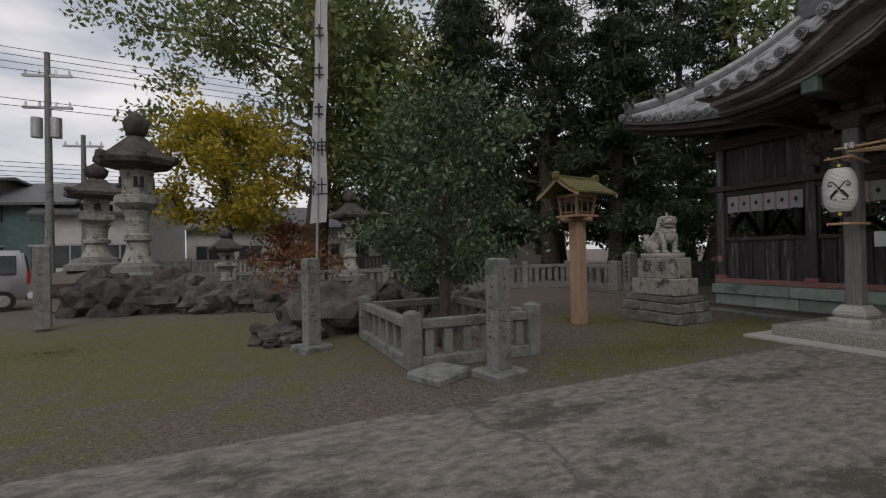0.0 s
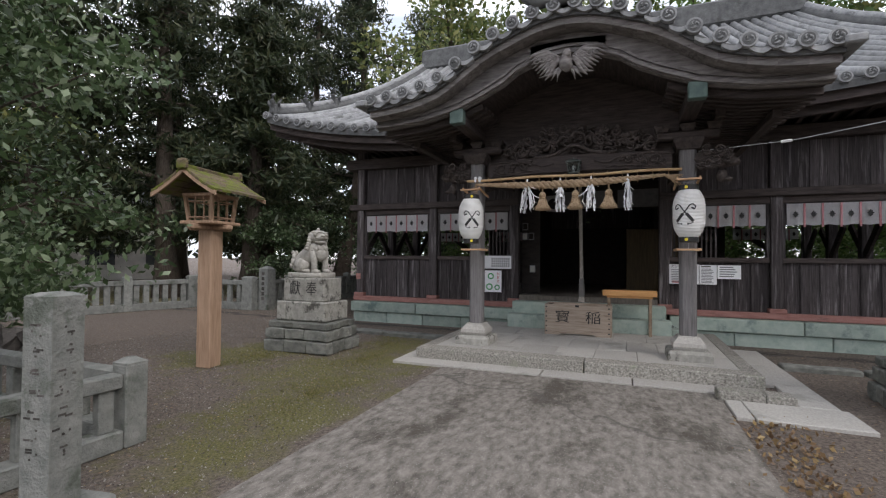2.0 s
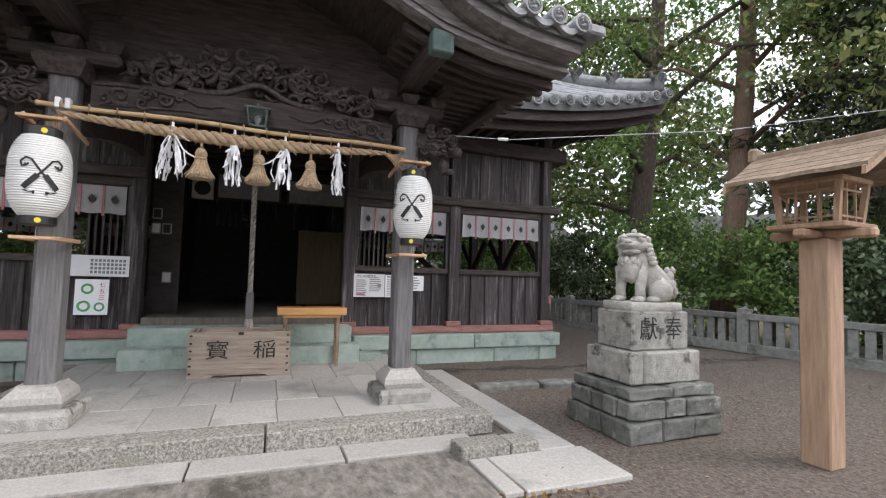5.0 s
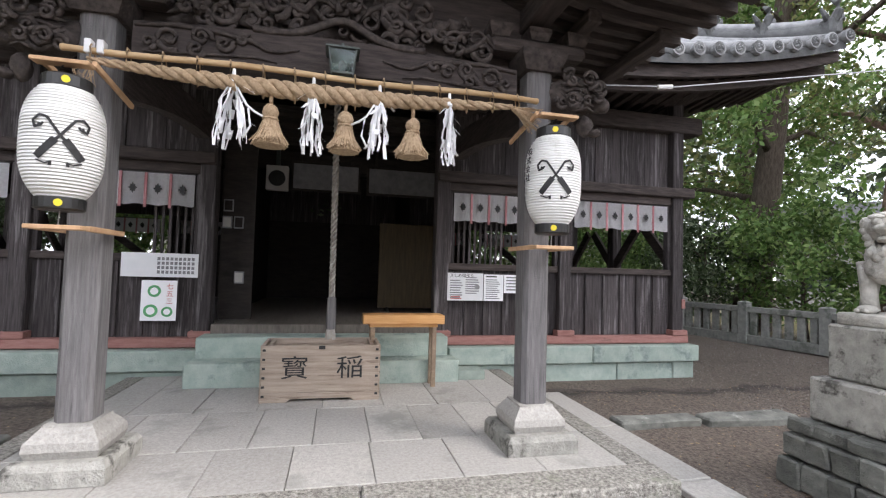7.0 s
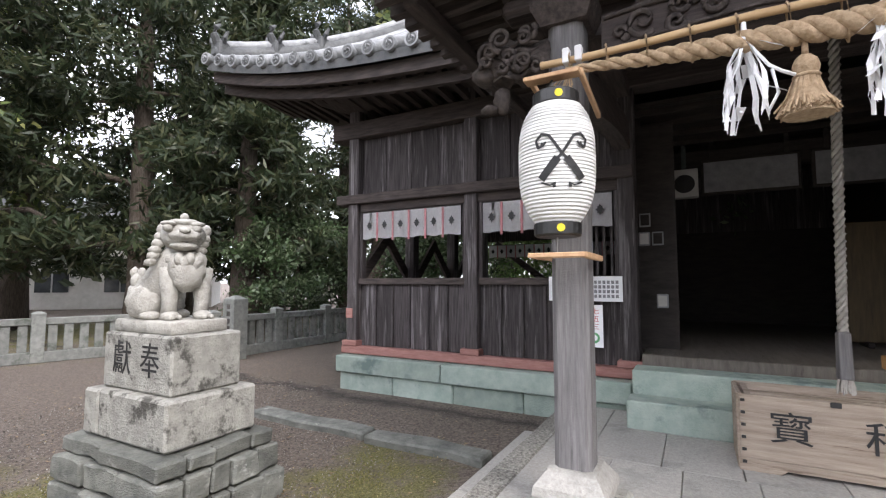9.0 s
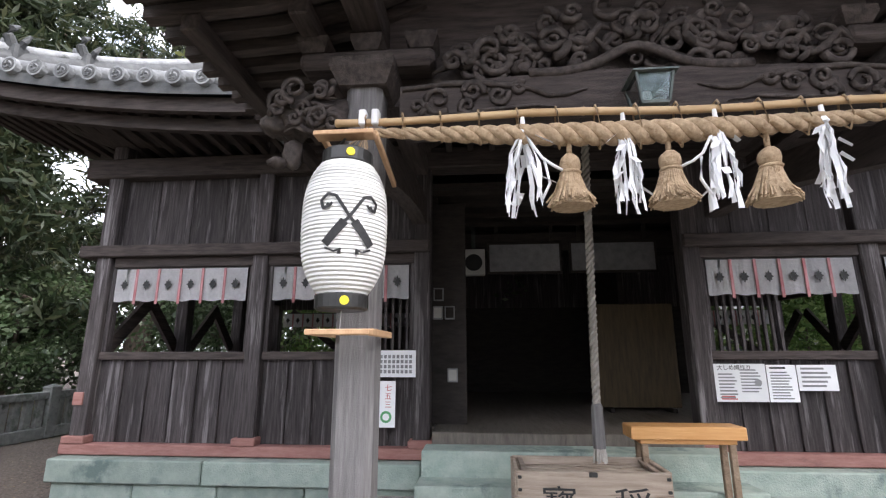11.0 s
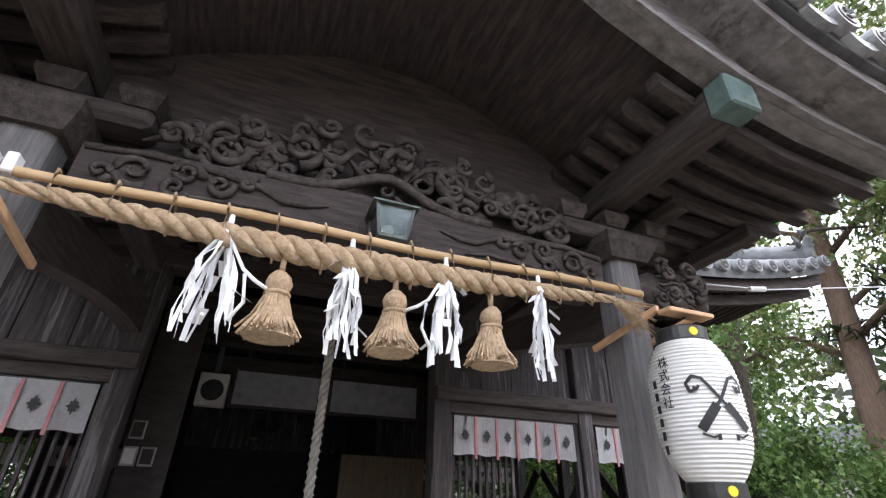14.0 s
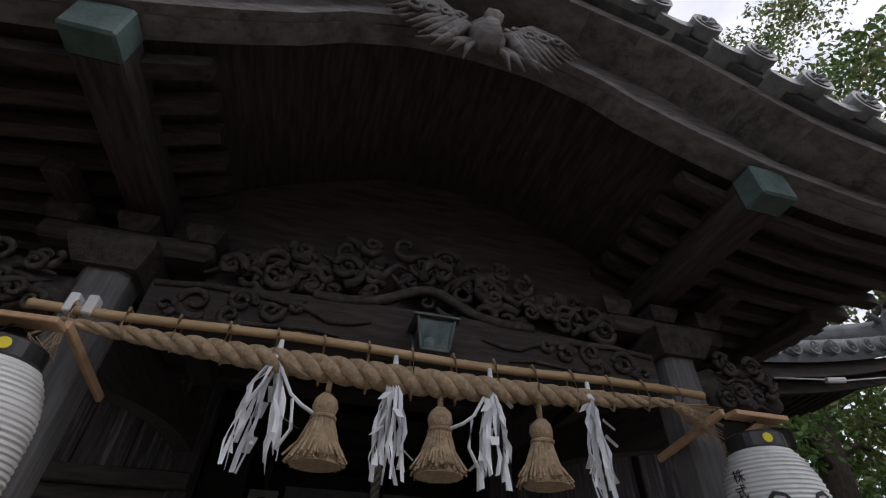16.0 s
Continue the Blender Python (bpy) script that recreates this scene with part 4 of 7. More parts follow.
# purlins under the porch sides
for k in (-1, 1):
    for d, z in ((1.95, 3.63), (2.6, 3.56)):
        t = thing("purlin", (-0.19, AX + k * d, z), "long dark timber purlin under the porch roof", "purlin", "purlins")
        part("timber", box(B(), 8.1, 10.7, -0.06, 0.06, -0.06, 0.05, 0.01), M_WOODX, t)

# gable pendant: a bird with spread wings
t = thing("gable_pendant", (-0.19, 0, 0.02), "weathered carved bird with spread wings under the gable", "carving")
gx, gz = 7.24, 4.25
bm = blob(B(), (gx - 0.03, AX, gz - 0.02), 0.1, 2, 0.2, 2, (0.8, 1, 1.2), 4)
part("body", bm, M_BARGE, t, smooth=True)
part("head", blob(B(), (gx - 0.07, AX - 0.02, gz + 0.09), 0.055, 2, 0.2, 4, (1, 1, 1), 4), M_BARGE, t, smooth=True)
for k in (-1, 1):
    for i in range(9):
        l = 0.56 - 0.035 * i
        z1 = gz + 0.16 - 0.30 * (i / 8)
        bm = tube(B(), [(gx, AX + k * 0.05, gz + 0.03), (gx - 0.035, AX + k * l * 0.45, gz + 0.07 + 0.5 * (z1 - gz)), (gx - 0.03, AX + k * l * 0.75, z1 - 0.02), (gx - 0.01, AX + k * l, z1 - 0.08)], [0.03, 0.036, 0.026, 0.005], 6)
        part("feather", bm, M_BARGE, t, smooth=True)
    for i in range(4):
        part("carved_curl", scroll(B(), AX + k * (0.15 + 0.08 * i), gz + 0.05, 0.05, 1.2, k, gx - 0.05, 0.014, i), M_BARGE, t, smooth=True)
    for i in range(4):
        bm = tube(B(), [(gx, AX + k * 0.04, gz - 0.05), (gx - 0.02, AX + k * (0.1 + 0.05 * i), gz - 0.16), (gx, AX + k * (0.12 + 0.08 * i), gz - 0.26 + 0.03 * i)], [0.02, 0.02, 0.005], 5)
        part("tail_feather", bm, M_BARGE, t, smooth=True)
solid("gable_flashing", strip(B(), [(7.33, AX + s, 4.62 - 0.05 * abs(s)) for s in (-0.5, -0.2, 0, 0.2, 0.5)], [(7.33, AX + s, 4.54 - 0.28 * abs(s)) for s in (-0.5, -0.2, 0, 0.2, 0.5)], 0.008), M_COPPER, "green copper sheet above the gable pendant", "flashing", (-0.19, 0, 0))

# ---- rope, tassels and paper streamers ----
t = thing("bamboo_pole", (7.95, 0, 2.89), "dried bamboo pole lashed across the porch posts", "pole")
bm = B()
pts, rad = [], []
for i in range(13):
    y = 0.36 + 3.16 * i / 12
    for d, r in ((-0.012, 0.021), (0, 0.0245), (0.012, 0.021)):
        pts.append((0, y + d, 0.01 * math.sin(i)))
        rad.append(r)
part("culm", tube(bm, pts, rad, 10), M_BAMBOO, t, smooth=True)
for i in range(15):
    y = 0.52 + 2.84 * i / 14
    k = math.sin((y - 0.4) / 3.0 * math.pi)
    bm = B()
    hh = 0.03 + 0.07 * k
    tube(bm, [(-0.03, y, 0.0), (-0.02, y + 0.004, 0.028), (0.02, y + 0.006, 0.026), (0.03, y, -0.01), (0.03 + 0.03 * k, y - 0.006, -hh - 0.03), (-0.01, y - 0.006, -2 * hh - 0.02), (-0.035 - 0.03 * k, y - 0.004, -hh - 0.02), (-0.03, y, 0.0)], 0.006, 5)
    part("lashing", bm, M_STRAW, t, "brown straw cord lashing", smooth=True)
for y in (3.38, 3.31):
    part("paper_tie", box(B(), -0.03, 0.03, y - 0.02, y + 0.02, -0.03, 0.06, 0.006), M_PAPER, t, "white paper tie")

rope = thing("sacred_rope", (7.94, 0, 2.8), "thick twisted rice-straw rope hung below the bamboo pole", "rope")
for s in range(3):
    bm = B()
    pts, rad = [], []
    for i in range(121):
        k = i / 120
        y = 3.38 - 2.82 * k
        th = 0.017 + 0.038 * math.sin(k * math.pi) ** 0.9
        a = s * 2 * math.pi / 3 + k * 2 * math.pi * 11
        zc = 0.02 - 0.06 * math.sin(k * math.pi)
        pts.append((th * 0.62 * math.cos(a), y, zc + th * 0.62 * math.sin(a)))
        rad.append(th * 0.6)
    part("strand", tube(bm, pts, rad, 8), M_STRAW, rope, smooth=True)
random.seed(4)
bm = B()
for i in range(70):
    y1, z1, x1 = 0.36 + random.uniform(-0.03, 0.06), -0.1 + random.uniform(-0.12, 0.1), random.uniform(-0.06, 0.05)
    tube(bm, [(0, 0.6, 0.03), (x1 * 0.5, 0.5, 0.01 + z1 * 0.25), (x1, y1, z1 * 0.9 + 0.02)], [0.006, 0.005, 0.002], 4)
tagged(part("frayed_end", bm, M_STRAW, rope), kind="stuff")
bm = B()
for i in range(16):
    tube(bm, [(0, 3.36, 0.02), (random.uniform(-0.04, 0.04), 3.4 + random.uniform(-0.05, 0.06), -0.06), (random.uniform(-0.05, 0.05), 3.38 + random.uniform(-0.06, 0.06), -0.14)], [0.003, 0.003, 0.001], 4)
tagged(part("frayed_end", bm, M_STRAW, rope), kind="stuff")

for j, y in enumerate((2.29, 1.795, 1.317)):
    t = thing("straw_tassel", (7.95, y, 2.7), "bell-shaped golden rice-straw tassel hung from the rope", "tassel", "straw tassels")
    part("cord", tube(B(), [(0, 0, 0.06), (0, 0, 0), (0, 0, -0.05)], 0.014, 6), M_STRAW, t, smooth=True)
    bm = B()
    blob(bm, (0, 0, -0.1), 0.055, 2, 0.06, j, (1, 1, 1.1), 6)
    part("head", bm, M_STRAW, t, smooth=True)
    part("binding", lathe(B(), [(0.05, -0.155), (0.056, -0.147), (0.05, -0.138)], n=14), M_STRAW, t, smooth=True)
    bm = B()
    random.seed(60 + j)
    for i in range(190):
        a = random.uniform(0, 2 * math.pi)
        q = math.sqrt(random.uniform(0.35, 1))
        r1, r2 = 0.042 * q, 0.125 * q + random.uniform(-0.008, 0.008)
        z2 = -0.315 + random.uniform(-0.014, 0.014)
        tube(bm, [(r1 * math.cos(a), r1 * math.sin(a), -0.14), (0.55 * r2 * math.cos(a) + 0.3 * r1, 0.62 * r2 * math.sin(a), -0.24), (r2 * math.cos(a), r2 * math.sin(a), z2)], [0.006, 0.006, 0.005], 4)
    tagged(part("skirt", bm, M_STRAW, t), kind="stuff")
    part("skirt_core", lathe(B(), [(0.035, -0.14), (0.06, -0.22), (0.1, -0.33)], n=16), M_STRAW, t)

for j, y in enumerate((2.525, 2.016, 1.564, 1.056)):
    t = thing("paper_streamer", (7.92, y, 2.84), "bunch of folded white paper streamers tied to the rope", "streamer", "paper streamers")
    random.seed(80 + j)
    bm = B()
    lathe(bm, [(0.01, 0.02), (0.013, -0.02), (0.026, -0.07), (0.02, -0.075)], n=8)
    part("knot", bm, M_PAPER, t)
    wide = (1.25, 0.8, 0.85, 0.65)[j]
    for i in range(17):
        a = random.uniform(0, 2 * math.pi)
        bm = B()
        w = random.uniform(0.007, 0.013)
        p = Vector((0.02 * math.cos(a), 0.025 * math.sin(a), -0.04))
        row = []
        n = 6
        for s in range(n + 1):
            k = s / n
            out = wide * random.uniform(0.06, 0.085) * math.sin(min(1, k * 1.2) * math.pi / 2)
            q = Vector((out * math.cos(a) * 0.8, out * math.sin(a), -0.04 - (0.42 + 0.06 * math.sin(i * 2.1)) * k)) + Vector((random.uniform(-1, 1), random.uniform(-1, 1), 0)) * 0.012
            tw = a + 0.9 * math.sin(s * 1.3 + i)
            e = Vector((-math.sin(tw), math.cos(tw), 0.25 * math.sin(s * 2 + i))) * w
            row.append((bm.verts.new(q - e), bm.verts.new(q + e)))
        for u, v in zip(row, row[1:]):
            bm.faces.new((u[0], u[1], v[1], v[0]))
        part("paper_strip", bm, M_PAPER, t)
    if j % 2 == 0:
        k = -1 if j == 0 else 1
        part("tie_cord", tube(B(), [(0, 0.01 * k, -0.08), (-0.02, 0.09 * k, -0.22), (-0.02, 0.14 * k, -0.26), (0, 0.19 * k, -0.28)], 0.008, 6), M_PAPER, t, smooth=True)
        part("tie_cord", tube(B(), [(-0.02, 0.1 * k, -0.24), (-0.03, 0.12 * k, -0.36), (-0.03, 0.08 * k, -0.44)], 0.008, 6), M_PAPER, t, smooth=True)
    for i in range(5):
        a = random.uniform(0, 6.28)
        bm = B()
        zz = -0.1 - 0.07 * i
        q = Vector((0.05 * math.cos(a), wide * 0.06 * math.sin(a), zz))
        o = Vector((0.05 * math.cos(a), wide * 0.07 * math.sin(a), -0.05))
        s_ = Vector((-math.sin(a), math.cos(a), 0)) * 0.02
        vs = [bm.verts.new(v) for v in (q - s_, q + s_, q + o + s_ * 0.8, q + o - s_ * 0.8)]
        bm.faces.new(vs)
        part("paper_strip", bm, M_PAPER, t)
# ---- paper lanterns on brackets ----
def paper_lantern(y, turn, text):
    x, z0 = 7.81, 1.92
    t = thing("paper_lantern", (x, y, z0), "tall white ribbed paper lantern with black crossed-mallet crest", "lantern", "paper lanterns", turn)
    prof = []
    n = 30
    for i in range(n + 1):
        k = i / n
        r = 0.108 + 0.08 * (1 - abs(2 * k - 1) ** 3.2)
        prof.append((r, 0.61 * k))
        if i < n:
            prof.append((r + 0.006, 0.61 * (k + 0.5 / n)))
    part("paper_body", lathe(B(), prof, n=32), M_LANT, t, smooth=True)
    for z, nm in ((-0.065, "bottom_ring"), (0.605, "top_ring")):
        o = part(nm, lathe(B(), [(0.105, z), (0.118, z + 0.01), (0.118, z + 0.065), (0.105, z + 0.075)], n=24), M_BLACK, t, "black lacquered ring", smooth=False)
        part("yellow_crest", cyl(B(), (-0.122, 0, z + 0.036), (-0.114, 0, z + 0.036), 0.02, 0.02, 12), M_GOLD, o, "yellow round crest")
    # crossed mallets with curled tips, wrapped on the paper
    def wrap(a, z):
        k = z / 0.61
        r = 0.1175 + 0.08 * (1 - abs(2 * k - 1) ** 3.2)
        return (-r * math.cos(a / r), -r * math.sin(a / r), z)

    def bar(pts, w):
        bm = B()
        fine = []
        for (a0, z0_), (a1, z1_) in zip(pts, pts[1:]):
            for s in range(5):
                fine.append((a0 + (a1 - a0) * s / 5, z0_ + (z1_ - z0_) * s / 5))
        fine.append(pts[-1])
        rows = []
        for i, (a, z) in enumerate(fine):
            p, q = fine[max(0, i - 1)], fine[min(len(fine) - 1, i + 1)]
            d = Vector((q[0] - p[0], q[1] - p[1])).normalized()
            nx, nz = -d.y * w, d.x * w
            rows.append((bm.verts.new(wrap(a - nx, z - nz)), bm.verts.new(wrap(a + nx, z + nz))))
        for u, v in zip(rows, rows[1:]):
            bm.faces.new((u[0], u[1], v[1], v[0]))
        return bm
    for k in (-1, 1):
        part("crest_stroke", bar([(-0.085 * k, 0.360), (-0.115 * k, 0.350), (-0.125 * k, 0.385), (-0.095 * k, 0.415), (-0.06 * k, 0.405), (0.0, 0.315)], 0.007), M_INKSHADE, t)
        part("crest_stroke", bar([(-0.075 * k, 0.375), (-0.085 * k, 0.360), (-0.1 * k, 0.370)], 0.006), M_INKSHADE, t)
        part("crest_stroke", bar([(0.02 * k, 0.295), (0.1 * k, 0.195)], 0.019), M_INKSHADE, t)
        part("crest_stroke", bar([(0.0, 0.315), (0.02 * k, 0.292)], 0.007), M_INKSHADE, t)
        part("crest_stroke", bar([(0.1 * k, 0.180), (0.06 * k, 0.165), (0.03 * k, 0.175)], 0.004), M_INKSHADE, t)
        part("crest_stroke", bar([(0.03 * k, 0.162), (0.045 * k, 0.162)], 0.008), M_INKSHADE, t)
    if text:
        for i, ch in enumerate("株式会社"):
            a, z = radians(-62), 0.49 - 0.06 * i
            k = z / 0.61
            r = 0.12 + 0.08 * (1 - abs(2 * k - 1) ** 3.2)
            glyphs("lettering", ch, 0.055, M_INKSHADE, t, pose(-r * math.cos(a), -r * math.sin(a), z, 0, 0, math.degrees(a)) @ FACE, depth=0.001)
        for i in range(6):
            part("ink_bar", bar([(-0.275, 0.42 - 0.055 * i), (-0.275, 0.385 - 0.055 * i)], 0.012), M_INKSHADE, t)
    t.scale = (1.06, 1.06, 1.06)
    b = thing("lantern_bracket", (x, y, z0), "new pale cedar bracket holding a paper lantern", "bracket", "lantern brackets")
    part("top_board", box(B(), -0.1, -0.02, -0.15, 0.15, 0.735, 0.758, 0.004), M_CEDAR, b)
    bm = B()
    box(bm, -0.02, 0.5, -0.15, -0.125, 0.72, 0.755, 0.004, (0, 8, 0))
    part("side_arm", bm, M_CEDAR, b)
    bm = B()
    box(bm, -0.02, 0.5, 0.125, 0.15, 0.72, 0.755, 0.004, (0, 8, 0))
    part("side_arm", bm, M_CEDAR, b)
    part("hook", tube(B(), [(-0.05, 0, 0.735), (-0.04, 0.03, 0.715), (0, 0.05, 0.7), (0.02, 0, 0.69), (0, -0.05, 0.7)], 0.005, 5), M_BLACK, b, "black wire hook")
    part("bottom_board", box(B(), -0.06, 0.03, -0.15, 0.15, -0.17, -0.145, 0.004), M_CEDAR, b)
    for k in (-1, 1):
        part("side_arm", box(B(), 0.03, 0.47, k * 0.135 - 0.013, k * 0.135 + 0.013, -0.172, -0.14, 0.004), M_CEDAR, b)
    part("bottom_wire", tube(B(), [(0, 0, -0.06), (0, 0.004, -0.145)], 0.004, 5), M_STEEL, b)
    b.scale = (1.06, 1.0, 1.06)


paper_lantern(3.412, 22, False)
paper_lantern(0.28, -20, True)

# ---- small lamp on the tie beam ----
t = thing("wall_lamp", (8.02, 1.83, 2.93), "small square metal lamp with glass panes on the tie beam", "lamp")
bm = B()
lathe(bm, [(0.1, 0.0), (0.105, 0.015)], n=4, spin=math.pi / 4)
part("bottom_frame", bm, M_METAL, t)
part("cap", lathe(B(), [(0.165, 0.165), (0.165, 0.175), (0.05, 0.215), (0.015, 0.22), (0.012, 0.245)], n=4, spin=math.pi / 4), M_METAL, t)
for a in range(4):
    q = math.pi / 4 + a * math.pi / 2
    part("corner_bar", tube(B(), [(0.1 * math.cos(q), 0.1 * math.sin(q), 0.01), (0.135 * math.cos(q), 0.135 * math.sin(q), 0.17)], 0.008, 4), M_METAL, t)
    q2 = q + math.pi / 2
    bm = B()
    vs = [bm.verts.new(v) for v in ((0.098 * math.cos(q), 0.098 * math.sin(q), 0.015), (0.098 * math.cos(q2), 0.098 * math.sin(q2), 0.015), (0.132 * math.cos(q2), 0.132 * math.sin(q2), 0.165), (0.132 * math.cos(q), 0.132 * math.sin(q), 0.165))]
    bm.faces.new(vs)
    bmesh.ops.solidify(bm, geom=bm.faces, thickness=0.003)
    part("pane", bm, M_CLEAR, t, "clear glass pane")
part("bulb", lathe(B(), [(0.014, 0.02), (0.016, 0.05), (0.032, 0.085), (0.03, 0.11), (0.01, 0.13)], n=12), M_PAPER, t, "white bulb", smooth=True)
part("wall_bracket", box(B(), 0.08, 0.2, -0.03, 0.03, 0.05, 0.15, 0.006), M_METAL, t)

# ---- bell rope, offertory box, table ----
t = thing("bell_rope", (9.66, 1.85, -0.1), "long grey twisted bell rope with a wooden grip", "rope")
for s in range(3):
    pts = []
    for i in range(130):
        k = i / 129
        a = s * 2.09 + k * 2 * math.pi * 21
        pts.append((-0.45 * k + 0.019 * math.cos(a), 0.02 * k + 0.019 * math.sin(a), 1.35 + 3.35 * k))
    part("strand", tube(B(), pts, 0.019, 6), M_ROPE, t, smooth=True)
part("grip", lathe(B(), [(0.05, 1.02), (0.052, 1.04), (0.046, 1.34), (0.03, 1.36)], n=8), M_POST, t, "grey wooden grip")
bm = B()
random.seed(9)
for i in range(40):
    a = random.uniform(0, 6.28)
    tube(bm, [(0.035 * math.cos(a), 0.035 * math.sin(a), 1.03), (0.05 * math.cos(a), 0.05 * math.sin(a), 0.93 + random.uniform(-0.02, 0.02))], 0.007, 4)
part("tassel", bm, M_ROPE, t)

t = thing("offertory_box", (9.6, 1.926, PT), "worn wooden offertory box with brushed characters and nailed corners", "box")
part("front_board", box(B(), 0, 0.035, -0.555, 0.555, 0.1, 0.62, 0.008), M_BOX, t)
bm = B()
strip(bm, [(0.0, y, 0.1) for y in (-0.56, -0.32, -0.28, 0.28, 0.32, 0.56)], [(0.0, y, z) for y, z in ((-0.56, 0), (-0.32, 0), (-0.28, 0.035), (0.28, 0.035), (0.32, 0), (0.56, 0))], 0.04)
part("foot_board", bm, M_BOX, t)
part("back_board", box(B(), 0.53, 0.565, -0.555, 0.555, 0.0, 0.62, 0.008), M_BOX, t)
for k in (-1, 1):
    part("side_board", box(B(), 0.036, 0.53, k * 0.55 - 0.018, k * 0.55 + 0.018, 0.0, 0.62, 0.006), M_BOX, t)
    part("top_rim", box(B(), 0.036, 0.53, k * 0.49 - 0.02, k * 0.49 + 0.02, 0.585, 0.61, 0.004), M_BOX, t)
for k in range(5):
    part("grille_bar", box(B(), 0.1 + 0.09 * k, 0.13 + 0.09 * k, -0.5, 0.5, 0.53, 0.56, 0.004), M_BOX, t)
for k in (-1, 1):
    for i in range(6):
        part("nail_head", box(B(), -0.012, 0.004, k * 0.53 - 0.014, k * 0.53 + 0.014, 0.06 + 0.1 * i, 0.085 + 0.1 * i, 0.004), M_BLACK, t, "black iron nail head")
glyphs("lettering", "寳", 0.27, M_INKSHADE, t, pose(-0.004, 0.25, 0.36) @ FACE, "black brushed character", 0.003)
glyphs("lettering", "稲", 0.27, M_INKSHADE, t, pose(-0.004, -0.27, 0.36) @ FACE, "black brushed character", 0.003)
t.scale = (1.0, 1.055, 0.91)
part("latch", box(B(), -0.014, 0.0, -0.03, 0.03, 0.58, 0.62, 0.004), M_BLACK, t)

t = thing("side_table", (10.13, 1.024, PT), "small varnished table with a deep orange box top, brown legs", "table")
part("top_box", box(B(), -0.13, 0.13, -0.475, 0.475, 0.76, 0.87, 0.008), M_BENCH, t)
part("apron", box(B(), -0.1, 0.1, -0.4, 0.4, 0.72, 0.76, 0.006), M_BENCH, t)
for k in (-1, 1):
    for s in (-1, 1):
        part("leg", box(B(), s * 0.08 - 0.022, s * 0.08 + 0.022, k * 0.36 - 0.026, k * 0.36 + 0.026, 0.0, 0.72, 0.005), M_BROWNROOF, t)
t.scale = (1.0, 1.0, 0.965)
t = thing("metal_jug", (10.25, 0.42, 0.42), "small dark metal jug on the stone step", "jug")
part("body", lathe(B(), [(0.04, 0), (0.045, 0.02), (0.045, 0.12), (0.03, 0.14)], n=14), M_METAL, t, smooth=True)
part("handle", tube(B(), [(0, -0.045, 0.12), (0, -0.08, 0.1), (0, -0.08, 0.04), (0, -0.045, 0.02)], 0.006, 6), M_METAL, t)

# ---- curtains ----
def curtain(y0, y1, ztop, zbot, x, panels, shrink=1.0):
    t = thing("window_curtain", (x, (y0 + y1) / 2, ztop), "short white cotton curtain with red ribbons and round crests", "curtain", "window curtains")
    w = (y1 - y0) / panels
    h = ztop - zbot
    for i in range(panels):
        c = (y1 - y0) / 2 - w * (i + 0.5)
        bm = B()
        rows = []
        for a in range(7):
            u = -0.5 + a / 6
            rows.append([bm.verts.new((0.012 * math.sin(u * 5 + i * 1.7) * v / 3, c + u * w * 0.97, -h * v / 3 + 0.008 * math.sin(i * 2 + a) * v / 3)) for v in range(4)])
        for p, q in zip(rows, rows[1:]):
            for v in range(3):
                bm.faces.new((p[v], q[v], q[v + 1], p[v + 1]))
        bmesh.ops.solidify(bm, geom=bm.faces, thickness=0.003)
        pan = part("cloth_panel", bm, M_CLOTH, t)
        bm = B()
        ring = []
        for a in range(16):
            rr = (0.062 if a % 4 == 0 else 0.05 if a % 2 == 0 else 0.036)
            q = 2 * math.pi * a / 16
            ring.append(bm.verts.new((-0.02, c + rr * 0.8 * math.cos(q), -h * 0.5 + rr * 1.15 * math.sin(q))))
        f = bm.faces.new(ring)
        r = bmesh.ops.inset_individual(bm, faces=[f], thickness=0.012, depth=0.0)
        part("crest", bm, M_INKSHADE, pan, "grey diamond crest")
    for i in range(1, panels):
        c = (y1 - y0) / 2 - w * i
        part("ribbon", box(B(), -0.016, -0.006, c - 0.016, c + 0.016, -h - 0.035, 0.0, 0.003, (0, 0, 0)), M_PINK, t, "faded red ribbon")
    part("rod", cyl(B(), (0.01, (y0 - y1) / 2, 0.005), (0.01, (y1 - y0) / 2, 0.005), 0.008, 0.008, 6), M_BLACK, t)


for y0, y1 in BAYS:
    curtain(y0 + 0.06, y1 - 0.06, 2.76, 2.38, WX - 0.06, 6)
for y0, y1 in BAYS:
    curtain(y0 + 0.1, y1 - 0.1, 2.6, 2.32, 15.4, 7)

# ---- papers and notices ----
def sheet(name, y0, y1, z0, z1, label, x=10.66):
    t = thing(name, (x, (y0 + y1) / 2, (z0 + z1) / 2), label, "notice")
    part("paper", box(B(), -0.004, 0, (y0 - y1) / 2, (y1 - y0) / 2, (z0 - z1) / 2, (z1 - z0) / 2), M_PAPER, t)
    return t


def bars(t, y0, y1, z0, z1, rows, material=None, fill=0.9, h=0.45, x=-0.007):
    for i in range(rows):
        z = z1 - (z1 - z0) * (i + 0.5) / rows
        d = (z1 - z0) / rows * h / 2
        part("text_bar", box(B(), x, x + 0.002, y1 - (y1 - y0) * fill * (0.8 + 0.2 * math.sin(i * 2.3) ** 2), y1, z - d, z + d), material or M_INKSHADE, t)


